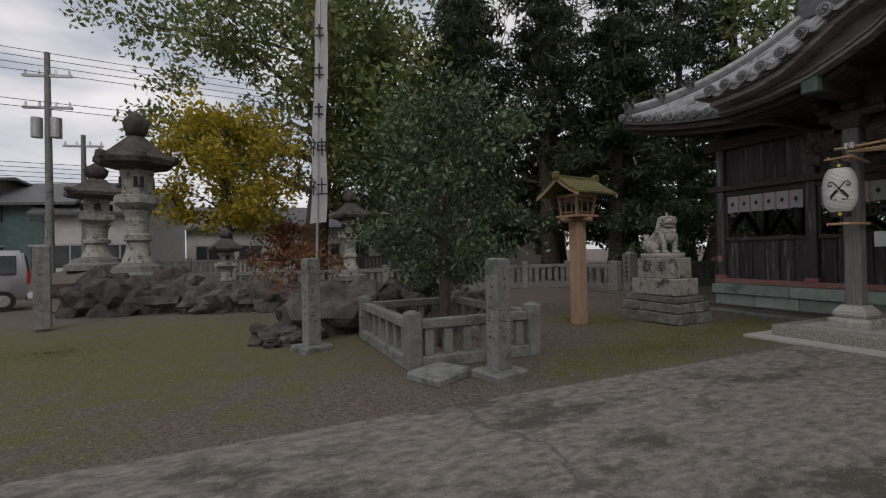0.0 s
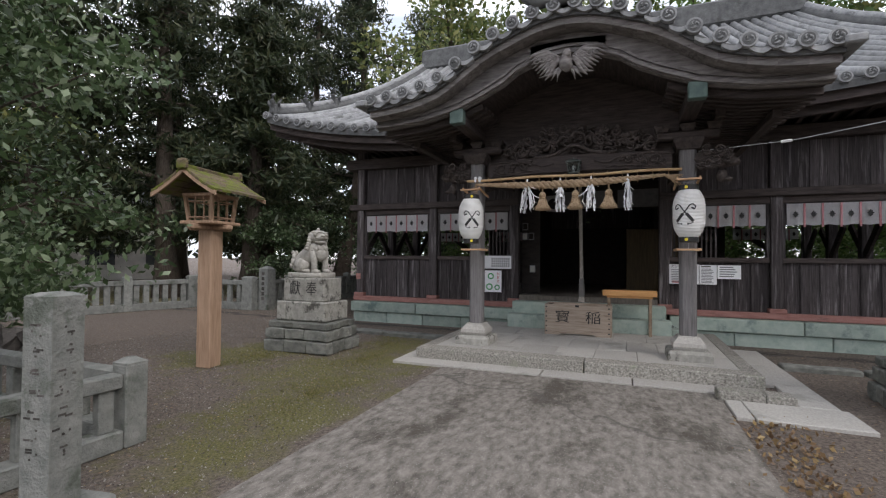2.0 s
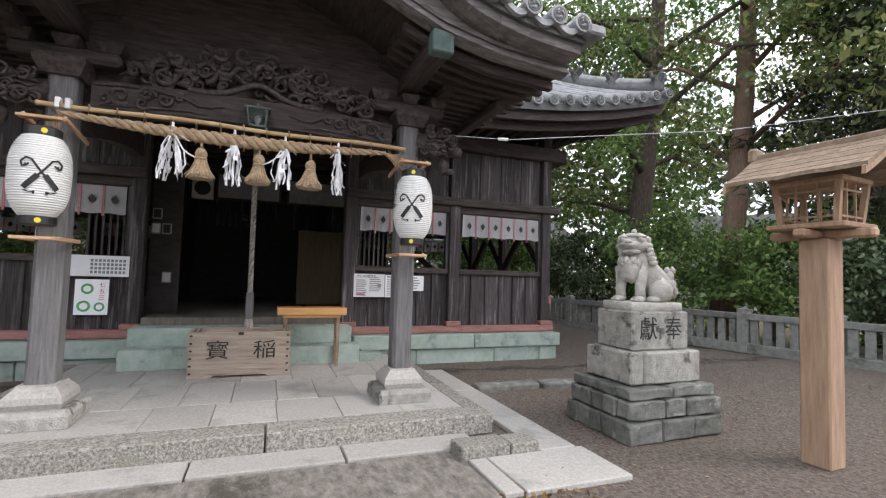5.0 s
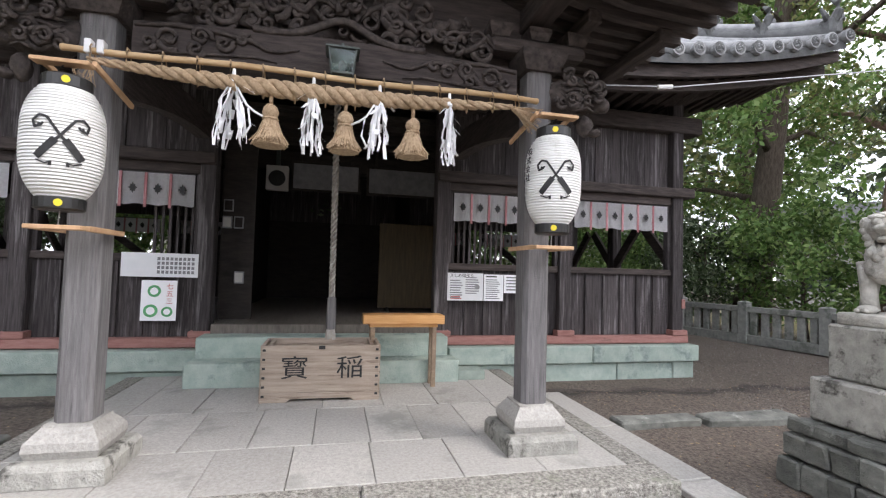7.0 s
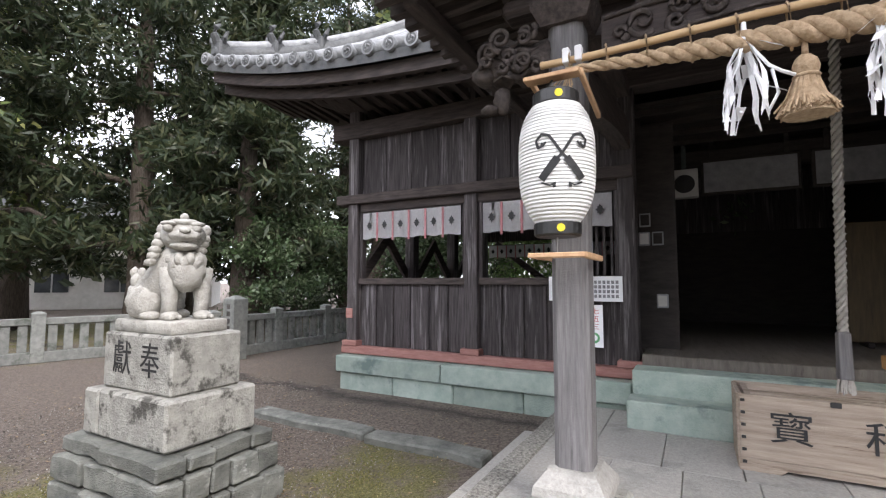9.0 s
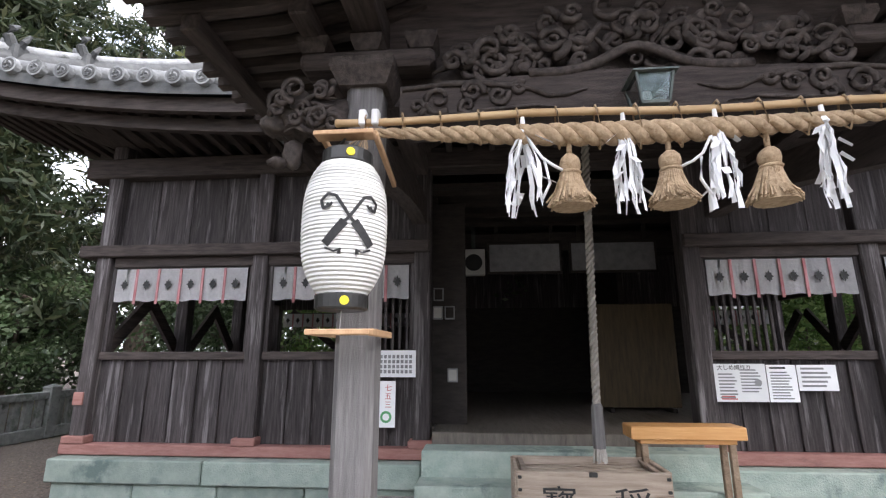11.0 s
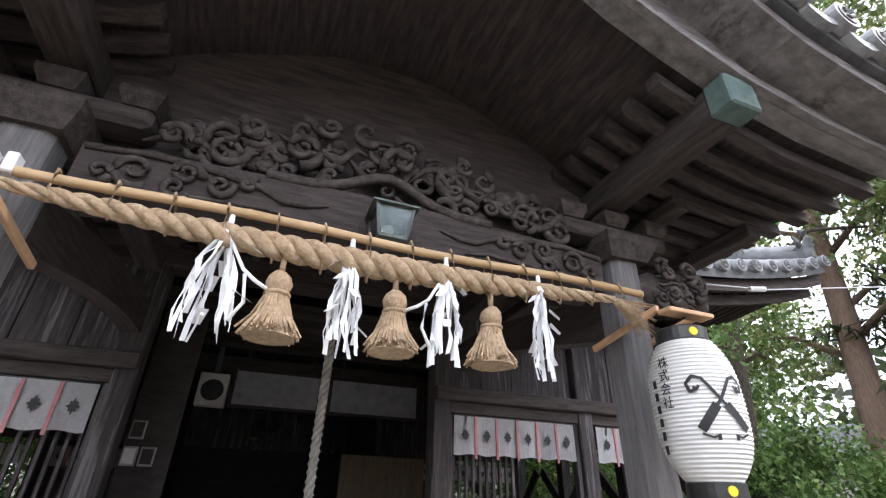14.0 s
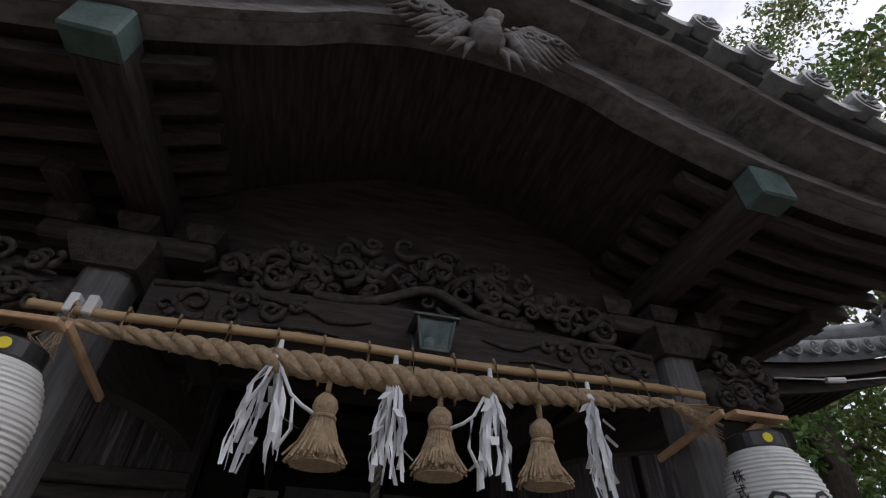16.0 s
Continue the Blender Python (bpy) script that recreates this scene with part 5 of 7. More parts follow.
# Screen board: brown darkened in colour for the shade indoors.
M_SHADEBOARD = mat("brown_board_with_shade", (0.045, 0.032, 0.016), (0.085, 0.06, 0.03), 5, 0.6, 0.15, (5, 5, 0.6))
M_GREY = mat("grey_print", (0.2, 0.2, 0.21), (0.3, 0.3, 0.31), 8, 0.8, 0)
M_REDP = mat("red_print", (0.5, 0.1, 0.1), (0.6, 0.15, 0.13), 8, 0.8, 0)
M_GREENP = mat("green_print", (0.1, 0.36, 0.16), (0.16, 0.46, 0.22), 8, 0.8, 0)
t = sheet("calendar_sheet", 3.42, 4.22, 1.53, 1.81, "wide white paper with columns of black writing on the plank wall", 10.64)
for i in range(9):
    for j in range(4):
        part("text_bar", box(B(), -0.007, -0.005, -0.36 + 0.045 * i, -0.33 + 0.045 * i, -0.1 + 0.052 * j, -0.064 + 0.052 * j), M_GREY, t)
t = sheet("festival_poster", 3.63, 4.0, 1.02, 1.49, "white poster with green pictures and red writing", 10.64)
for cy, cz, r in ((0.05, 0.11, 0.07), (0.08, -0.12, 0.075), (-0.09, -0.13, 0.06)):
    part("printed_disc", cyl(B(), (-0.007, cy, cz), (-0.005, cy, cz), r, r, 16), M_GREENP, t, "green printed shape")
    part("printed_disc", cyl(B(), (-0.0095, cy, cz), (-0.0075, cy, cz), r * 0.6, r * 0.6, 14), M_PAPER, t)
for i, ch in enumerate("七五三"):
    glyphs("lettering", ch, 0.075, M_REDP, t, pose(-0.006, -0.11, 0.16 - 0.085 * i) @ FACE, depth=0.001)
t = sheet("rope_making_notice", -0.07, 0.42, 1.3, 1.67, "printed white notice about straw-rope making on the wall", 10.64)
glyphs("lettering", "大しめ縄作り", 0.055, M_INKSHADE, t, pose(-0.006, 0.05, 0.145) @ FACE, depth=0.001)
bars(t, 0.02, 0.21, -0.16, 0.1, 8, M_GREY)
bars(t, -0.21, 0.0, -0.1, 0.14, 8, M_GREY)
bars(t, 0.02, 0.2, -0.17, -0.12, 2, M_REDP)
part("printed_disc", cyl(B(), (-0.009, -0.16, 0.0), (-0.007, -0.16, 0.0), 0.035, 0.035, 14), M_GREY, t)
t = sheet("printed_notice", -0.355, -0.08, 1.3, 1.66, "white notice sheet with grey printed lines", 10.64)
bars(t, -0.11, 0.11, -0.16, 0.12, 10, M_GREY)
bars(t, -0.1, 0.11, 0.13, 0.17, 1, M_INKSHADE)
t = sheet("white_notice", -0.73, -0.365, 1.41, 1.66, "small white printed sheet on the plank wall", 10.64)
bars(t, -0.15, 0.15, -0.1, 0.11, 5, M_GREY)

# ---- inside the hall ----
t = thing("loudspeaker", (12.5, 2.82, 2.93), "pale square loudspeaker with a round dark grille", "loudspeaker")
part("case", box(B(), 0, 0.15, -0.17, 0.17, 0, 0.4, 0.01), M_PLASTER, t)
part("grille", cyl(B(), (-0.012, 0, 0.19), (0.01, 0, 0.19), 0.13, 0.13, 20), M_BLACK, t)
part("bracket", box(B(), 0.05, 0.1, -0.03, 0.03, 0.4, 0.83), M_METAL, t)
for yy, hw in ((2.06, 0.52), (0.76, 0.6)):
    t = thing("framed_panel", (12.6, yy, 2.95), "faded framed panel hanging inside the hall", "panel", "framed panels")
    part("frame", box(B(), 0, 0.04, -hw - 0.04, hw + 0.04, 0, 0.5, 0.01), M_SHADEIN, t)
    part("face", box(B(), -0.006, -0.002, -hw, hw, 0.04, 0.46), M_GREY, t)
    for k in (-1, 1):
        part("hanger", box(B(), 0.0, 0.04, k * hw * 0.8 - 0.025, k * hw * 0.8 + 0.025, 0.5, 0.8), M_SHADEIN, t)
t = thing("beam_inside", (12.62, 0, 0), "cross beam inside the hall with indoor shade in its dark colour", "beam")
part("timber", box(B(), 0, 0.2, -3.0, 7.0, 3.3, 3.6, 0.01), M_SHADEIN, t)
part("bearing_block", box(B(), -0.02, 0.22, -3.0, -2.75, 3.18, 3.298, 0.01), M_SHADEIN, t)
part("bearing_block", box(B(), -0.02, 0.22, 6.75, 7.0, 3.18, 3.298, 0.01), M_SHADEIN, t)
for i, (yy, z) in enumerate(((3.22, 2.39), (3.23, 2.17), (3.09, 2.17), (3.06, 1.45))):
    t = thing("picture_frame", (11.1, yy, z), "small framed sheet on the shade-coloured inner partition", "picture", "framed sheets")
    part("frame", box(B(), 0, 0.02, -0.06, 0.06, 0, 0.16, 0.006), M_GREY, t)
    part("sheet", box(B(), -0.004, -0.001, -0.045, 0.045, 0.018, 0.142), M_PLASTER if i % 2 else M_SHADEIN, t)
# Return wall and side panel take the same shade-dark colour.
part("return_wall", box(B(), 11.125, 11.16, 2.9, 3.3, 0.86, 3.6), M_SHADEIN, bpy.data.objects["wall_back"])
part("side_panel", box(B(), 11.165, 13.2, 3.25, 3.3, 0.86, 3.75), M_SHADEIN, bpy.data.objects["wall_back"])
t = thing("wooden_screen", (12.4, 0.62, 0.99), "plain brown wooden screen in the hall, coloured darker for indoor shade", "screen")
part("board", box(B(), 0, 0.04, -0.55, 0.55, 0.05, 1.47, 0.01), M_SHADEBOARD, t)
for k in (-1, 1):
    part("foot", box(B(), -0.15, 0.2, k * 0.4 - 0.03, k * 0.4 + 0.03, 0, 0.06, 0.01), M_SHADEIN, t)

# the hall and all that hangs in it, brought to their measured size and place
HALL = Matrix.Translation((-0.225, -0.178, -0.235)) @ Matrix.Diagonal((1.06, 1.078, 1.057, 1))
ROOF = Matrix.Translation((2.213, 1.753, 1.566)) @ Matrix.Scale(1.041, 4) @ Matrix.Translation((-2.213, -1.753, -1.566))
HALL_THINGS = {"foundation", "floor", "ceiling", "wall_front", "wall_north", "wall_south", "wall_back", "roof", "window_curtain", "calendar_sheet", "festival_poster", "rope_making_notice",
               "printed_notice", "white_notice", "loudspeaker", "framed_panel", "beam_inside", "picture_frame", "wooden_screen", "metal_jug"}
for ob in list(scene.objects):
    if ob.parent is None and ob.name.split(".")[0] in HALL_THINGS:
        ob.matrix_basis = (ROOF if ob.name == "roof" else HALL) @ ob.matrix_basis

# ---- guardian lion-dogs on stacked stone pedestals ----
def lion_dog(at, turn, mirror, label):
    bm = B()
    k = mirror

    def lump(x, y, z, r, sc=(1, 1, 1), rough=0.1, sub=3, f=3.0):
        blob(bm, (x, y * k, z), r, sub, rough, int(50 * (x + y + z)), sc, f)
    def limb(pts, radii):
        tube(bm, [(x, y * k, z) for x, y, z in pts], radii, 12)
    # back and chest, haunches, hind paws
    limb([(0.09, 0.2, 0.2), (0.08, 0.15, 0.3), (0.03, 0.03, 0.42), (-0.02, -0.09, 0.53), (-0.04, -0.12, 0.66)], [0.15, 0.165, 0.165, 0.165, 0.12])
    lump(-0.06, 0.15, 0.23, 0.125, (0.8, 1.05, 1.15))
    lump(0.17, 0.1, 0.23, 0.125, (0.8, 1.05, 1.15))
    lump(-0.13, 0.06, 0.13, 0.06, (1.1, 1.3, 0.65), 0.06, 2)
    lump(0.13, -0.02, 0.13, 0.06, (1.1, 1.3, 0.65), 0.06, 2)
    lump(-0.07, -0.17, 0.47, 0.14, (0.95, 0.95, 1.1))
    # straight front legs with toes
    for x, y in ((-0.13, -0.08), (0.01, -0.25)):
        limb([(x + 0.03, y + 0.02, 0.5), (x + 0.01, y + 0.01, 0.34), (x, y, 0.24), (x - 0.005, y, 0.12)], [0.08, 0.064, 0.053, 0.062])
        lump(x - 0.03, y - 0.025, 0.13, 0.062, (1.15, 1.1, 0.65), 0.05, 2)
        for q in (-1, 0, 1):
            lump(x - 0.075 + 0.028 * abs(q) + 0.02 * q, y - 0.06 - 0.03 * q, 0.12, 0.023, (1, 1, 0.9), 0.04, 2)
    # broad head turned to the approach: skull, cheeks, muzzle over an open jaw
    hx, hy, hz = -0.07, -0.13, 0.755
    lump(hx, hy, hz, 0.148, (1.0, 1.1, 0.78), 0.06)
    lump(hx - 0.085, hy - 0.055, hz - 0.005, 0.1, (1.0, 1.15, 0.5), 0.06)
    lump(hx - 0.07, hy - 0.045, hz - 0.085, 0.088, (1.0, 1.15, 0.4), 0.06)
    lump(hx - 0.165, hy - 0.105, hz + 0.03, 0.034, (0.8, 1.3, 0.75), 0.05, 2)
    for q in (-1, 1):
        ax, ay = hx + 0.1 * q * 0.5, hy - 0.1 * q * 0.85
        lump(ax - 0.1, ay - 0.05, hz + 0.055, 0.036, (1, 1, 0.9), 0.04, 2)
        lump(ax - 0.09, ay - 0.045, hz + 0.09, 0.048, (0.9, 1.2, 0.42), 0.08, 2)
        lump(ax * 1.25 + 0.03, ay * 1.02 - 0.045 * q, hz + 0.045, 0.055, (0.75, 0.75, 1.05), 0.1, 2)
        for c in range(5):
            lump(hx + 0.07 * q - 0.01 * c, hy - 0.135 * q + 0.01 * c, hz - 0.01 - 0.05 * c, 0.044, (1, 1, 0.85), 0.18, 2, 5)
    lump(hx + 0.01, hy, hz + 0.105, 0.125, (1.0, 1.0, 0.3), 0.08)
    lump(hx + 0.01, hy, hz + 0.155, 0.032, (1, 1, 1.1), 0.05, 2)
    # mane locks on the chest and down the back, flame tail
    for c in range(9):
        a = radians(-70 + 20 * c)
        lump(-0.06 - 0.1 * math.cos(a) + 0.05 * math.sin(a), -0.15 - 0.07 * math.cos(a) - 0.1 * math.sin(a), 0.57 - 0.03 * (c % 2), 0.042, (0.9, 0.9, 1.35), 0.14, 2)
    for c in range(6):
        lump(0.06 + 0.012 * c, -0.02 + 0.042 * c, 0.64 - 0.055 * c, 0.048, (1.1, 0.9, 0.8), 0.16, 2)
    for yy, zz, r in ((0.28, 0.2, 0.07), (0.31, 0.3, 0.075), (0.3, 0.4, 0.062), (0.33, 0.47, 0.04), (0.35, 0.23, 0.05), (0.27, 0.47, 0.038)):
        lump(0.08, yy, zz, r, (0.8, 0.85, 1.2), 0.14, 2)
    bmesh.ops.rotate(bm, verts=bm.verts, cent=(0, 0, 0), matrix=Matrix.Rotation(radians(28 * k), 3, "Z"))
    bmesh.ops.translate(bm, verts=bm.verts, vec=(-0.03, 0.0, 0))
    box(bm, -0.23, 0.23, -0.36, 0.36, 0, 0.1, 0.012)
    ob = solid("guardian_lion_dog", bm, M_LION, label, "statue", at, True, "guardian statues")
    ob.matrix_basis = pose(*at, 0, 0, turn) @ Matrix.Diagonal((0.95, 0.98, 0.93, 1))


def pedestal(x, y, w, dp, label):
    """Rubble base, two dressed courses; the front faces the approach."""
    t = thing("statue_pedestal", (x, y, 0), label, "pedestal", "statue pedestals")
    random.seed(int(100 + x * 10 + y))
    hx, hy = dp / 2 + 0.2, w / 2 + 0.22
    zs = (0, 0.24, 0.44, 0.57)
    for r in range(3):
        n = 3 if r < 2 else 2
        e = 0.03 * (2 - r)
        for side in range(4):
            along, across = (hy, hx) if side % 2 == 0 else (hx - 0.22, hy)
            cuts = [-along - e] + sorted(-along + 2 * along * (i + random.uniform(-0.18, 0.18)) / n for i in range(1, n)) + [along + e]
            for a, b in zip(cuts, cuts[1:]):
                d0, d1 = across + e - 0.22, across + e + random.uniform(-0.02, 0.02)
                lo, hi = (-d1, -d0) if side < 2 else (d0, d1)
                z0, z1 = zs[r] + 0.004, zs[r + 1] - 0.006 + random.uniform(-0.012, 0)
                if side % 2 == 0:
                    bm = box(B(), lo, hi, a + 0.006, b - 0.006, z0, z1, 0.016)
                else:
                    bm = box(B(), a + 0.006, b - 0.006, lo, hi, z0, z1, 0.016)
                bmesh.ops.subdivide_edges(bm, edges=bm.edges[:], cuts=2, use_grid_fill=True)
                for v in bm.verts:
                    v.co += 0.028 * noise.noise_vector(v.co * 4 + Vector((side, r, x)))
                part("rubble_stone", bm, M_ROUGHST, t)
    part("core", box(B(), -hx + 0.08, hx - 0.08, -hy + 0.08, hy - 0.08, 0, 0.55), M_ROUGHST, t)
    mx, my = dp / 2 + 0.09, w / 2 + 0.1
    cut = my * 0.62
    part("dressed_block", box(B(), -mx, mx, -my, cut - 0.006, 0.575, 0.93, 0.02), M_LICHEN, t)
    part("dressed_block", box(B(), -mx, mx, cut + 0.002, my, 0.575, 0.925, 0.02), M_LICHEN, t)
    part("die_stone", box(B(), -dp / 2, dp / 2, -w / 2, w / 2, 0.932, 1.37, 0.018), M_LICHEN, t)
    for ch, yy in (("獻", 0.2), ("奉", -0.2)):
        glyphs("lettering", ch, 0.28, M_INKSHADE, t, pose(-dp / 2 - 0.001, yy, 1.16) @ FACE, "dark carved character", 0.003)
    t.scale = (0.85, 0.85, 0.91)


pedestal(7.47, 6.23, 0.98, 0.63, "lichen-stained stepped stone pedestal on a rubble base")
pedestal(7.18, -2.19, 0.9, 0.62, "dark-blotched stepped stone pedestal on a rubble base")
lion_dog((7.46, 6.25, 1.245), 0, 1, "pale weathered stone guardian lion-dog seated on its pedestal")
lion_dog((7.18, -2.19, 1.245), 0, -1, "pale open-mouthed stone guardian lion-dog seated on its pedestal")


# ---- wooden lamp posts with little roofs ----
def lamp_post(x, y, turn, roofmat, label):
    t = thing("shrine_lamp", (x, y, 0), label, "lamp post", "lamp posts", turn)
    part("post", box(B(), -0.132, 0.132, -0.132, 0.132, 0, 2.18, 0.015), M_LPOST, t)
    part("cross_arm", box(B(), -0.45, 0.45, -0.06, 0.06, 2.18, 2.27, 0.02), M_LPOST, t)
    for k in (-1, 1):
        part("cross_arm", box(B(), -0.06, 0.06, min(k * 0.062, k * 0.38), max(k * 0.062, k * 0.38), 2.185, 2.265, 0.02), M_LPOST, t)
    part("tray", box(B(), -0.34, 0.34, -0.3, 0.3, 2.27, 2.32, 0.01), M_LPOST, t)
    for a in (-1, 1):
        for b in (-1, 1):
            part("corner_post", tube(B(), [(a * 0.24, b * 0.21, 2.32), (a * 0.28, b * 0.25, 2.72)], 0.035, 4), M_LPOST, t)
    for s in (-1, 1):
        bm = B()
        for z in (2.37, 2.62):
            box(bm, -0.25, 0.25, s * 0.225 - 0.01, s * 0.225 + 0.01, z, z + 0.02)
        for k in (-1, 1):
            box(bm, k * 0.1 - 0.009, k * 0.1 + 0.009, s * 0.225 - 0.01, s * 0.225 + 0.01, 2.33, 2.7)
        part("lattice", bm, M_LPOST, t)
        bm = B()
        for z in (2.37, 2.62):
            box(bm, s * 0.255 - 0.01, s * 0.255 + 0.01, -0.2, 0.2, z, z + 0.02)
        for k in (-1, 1):
            box(bm, s * 0.255 - 0.01, s * 0.255 + 0.01, k * 0.08 - 0.009, k * 0.08 + 0.009, 2.33, 2.7)
        part("lattice", bm, M_LPOST, t)
    part("head_frame", box(B(), -0.32, 0.32, -0.28, 0.28, 2.7, 2.75, 0.01), M_LPOST, t)
    for s in (-1, 1):
        for c in range(5):
            k0, k1 = c / 5, (c + 1) / 5
            prof = lambda k: (s * 0.56 * (1 - k), 2.72 + 0.36 * (0.75 * k + 0.25 * k * k))
            (ya, za), (yb, zb) = prof(k0), prof(k1)
            bm = B()
            vs = []
            for xx in (-0.62, 0.62):
                vs += [bm.verts.new(p) for p in ((xx, ya, za + 0.012), (xx, yb, zb), (xx, yb, zb + 0.045), (xx, ya, za + 0.05))]
            for f in ((0, 1, 2, 3), (7, 6, 5, 4), (0, 4, 5, 1), (1, 5, 6, 2), (2, 6, 7, 3), (3, 7, 4, 0)):
                bm.faces.new([vs[i] for i in f])
            bmesh.ops.subdivide_edges(bm, edges=[e for e in bm.edges if e.calc_length() > 1], cuts=8)
            for v in bm.verts:
                v.co.z += 0.012 * noise.noise(v.co * 5)
            part("roof_course", bm, roofmat, t)
        for xx in (-0.6, 0.6):
            pf = [(s * 0.58 * (1 - k), 2.66 + 0.36 * (0.75 * k + 0.25 * k * k)) for k in [i / 6 for i in range(7)]]
            bm = strip(B(), [(xx - 0.015, q, z + 0.07) for q, z in pf], [(xx - 0.015, q, z) for q, z in pf], 0.03)
            part("verge_board", bm, M_LPOST, t)
    part("ridge", box(B(), -0.63, 0.63, -0.06, 0.06, 3.07, 3.14, 0.012), roofmat, t)
    for s in (-1, 1):
        t.scale = (0.9, 0.9, 0.91)
        part("ridge_end", box(B(), s * 0.62 - 0.05, s * 0.62 + 0.05, -0.09, 0.09, 3.05, 3.22, 0.03), roofmat, t)


lamp_post(5.74, 6.74, 8, M_MOSSROOF, "brown cedar lamp post with a mossy shingled roof")
lamp_post(5.86, -2.95, 4, M_BROWNROOF, "brown cedar lamp post with a layered bark roof")


# ---- stone fences ----
def stone_fence(name, p, q, label, h=0.95, step=1.75, nb=6, near=True):
    p, q = Vector((*p, 0)), Vector((*q, 0))
    L = (q - p).length
    d = (q - p) / L
    ang = math.degrees(math.atan2(d.y, d.x))
    t = thing(name, (p.x, p.y, 0), label, "fence", "stone fences", ang)
    n = max(1, round(L / step))
    s = L / n
    post = unit_mesh("fence_post", box(lathe(B(), [(0.16, h - 0.0), (0.16, h + 0.03), (0.06, h + 0.07)], n=4, spin=math.pi / 4), -0.11, 0.11, -0.11, 0.11, 0, h + 0.0, 0.01), M_FENCE)
    bal = unit_mesh("baluster", box(B(), -0.075, 0.075, -0.045, 0.045, 0.22, h - 0.2, 0.008), M_FENCE)
    rail = unit_mesh("rail", box(B(), 0.1, s - 0.1, -0.075, 0.075, h - 0.2, h - 0.06, 0.012), M_FENCE)
    base = unit_mesh("base_course", box(B(), 0.1, s - 0.1, -0.1, 0.1, 0.0, 0.22, 0.012), M_FENCE)
    for i in range(n + 1):
        piece("fence_post", post, t, pose(i * s, 0, 0))
        if i < n:
            piece("rail", rail, t, pose(i * s, 0, 0))
            piece("base_course", base, t, pose(i * s, 0, 0))
            for j in range(nb):
                piece("baluster", bal, t, pose(i * s + 0.1 + (s - 0.2) * (j + 0.5) / nb, 0, 0))


stone_fence("stone_fence", (11.6, 11.6), (23.0, 11.3), "grey granite baluster fence beside the hall")
stone_fence("stone_fence", (11.6, 13.9), (11.6, 11.8), "short return of the grey granite fence", nb=5)
stone_fence("stone_fence", (-2.0, 14.9 + 3), (11.4, 13.9), "grey granite baluster fence below the dark trees")
stone_fence("stone_fence", (17.4, -7.2), (5.6, -9.6), "pale granite baluster fence before the bushes")
stone_fence("stone_fence", (-6.0, 31.0), (9.0, 29.5), "far pale stone fence beyond the trees", 1.3)
t = thing("marker_stone", (11.9, 11.3, 0), "square inscribed granite corner pillar of the fence", "pillar")
part("shaft", lathe(B(), [(0.24, 0), (0.24, 1.25), (0.05, 1.33)], n=4, spin=math.pi / 4), M_FENCE, t)
for i in range(6):
    part("carved_mark", box(B(), -0.176, -0.168, -0.05, 0.05, 0.3 + 0.15 * i, 0.4 + 0.15 * i), M_ROCK, t)

# ---- fenced sacred tree ----
t = thing("tree_enclosure", (1.65, 5.05, 0), "low square grey stone railing round an evergreen tree", "enclosure", turn=-1)
for i, (x, y) in enumerate(((0, 0), (1.76, 0.0), (1.76, 2.4), (0, 2.4))):
    part("corner_post", box(lathe(B(), [(0.13, 0.68), (0.13, 0.7), (0.04, 0.74)], (x, y, 0), 4, spin=math.pi / 4), x - 0.095, x + 0.095, y - 0.095, y + 0.095, 0, 0.69, 0.012), M_FENCE, t)
for (x0, y0, x1, y1) in ((0, 0, 1.76, 0), (1.76, 0, 1.76, 2.4), (1.76, 2.4, 0, 2.4), (0, 2.4, 0, 0)):
    L = math.hypot(x1 - x0, y1 - y0)
    ang = math.degrees(math.atan2(y1 - y0, x1 - x0))
    for nm, z0, z1, w in (("base_course", 0, 0.16, 0.09), ("rail", 0.5, 0.62, 0.07)):
        o = part(nm, box(B(), 0.1, L - 0.1, -w, w, z0, z1, 0.012), M_FENCE, t)
        o.matrix_basis = pose(x0, y0, 0, 0, 0, ang)
    for j in range(6):
        o = part("baluster", box(B(), -0.06, 0.06, -0.04, 0.04, 0.16, 0.5, 0.006), M_FENCE, t)
        o.matrix_basis = pose(x0 + (x1 - x0) * (j + 0.8) / 6.6, y0 + (y1 - y0) * (j + 0.8) / 6.6, 0, 0, 0, ang)


def stone_post(x, y, h, w, turn, label, base=0.24, marks=True):
    t = thing("stone_post", (x, y, 0), label, "post", "inscribed posts", turn)
    bm = B()
    lathe(bm, [(w * 0.71, 0.05), (w * 0.71, h - 0.02), (w * 0.4, h)], n=4, spin=math.pi / 4)
    part("shaft", bm, M_FENCE, t)
    if base:
        bm = box(B(), -base, base, -base, base, -0.02, 0.09, 0.02)
        for v in bm.verts:
            v.co += 0.02 * noise.noise_vector(v.co * 4)
        part("footing", bm, M_FENCE, t)
    if marks:
        random.seed(int(x * 10))
        for i in range(int((h - 0.45) / 0.12)):
            for s in range(2):
                bm = B()
                c = random.uniform(-0.02, 0.02)
                for j in range(4):
                    a, b = random.uniform(-0.045, 0.03), random.uniform(0, 0.07)
                    box(bm, -w / 2 - 0.003, -w / 2 + 0.002, c + a, c + a + random.choice((0.012, 0.045)), 0.4 + 0.12 * i + b, 0.4 + 0.12 * i + b + 0.012)
                o = part("carved_mark", bm, M_ROCK, t)
                o.matrix_basis = pose(0, 0, 0, 0, 0, 90 * s)


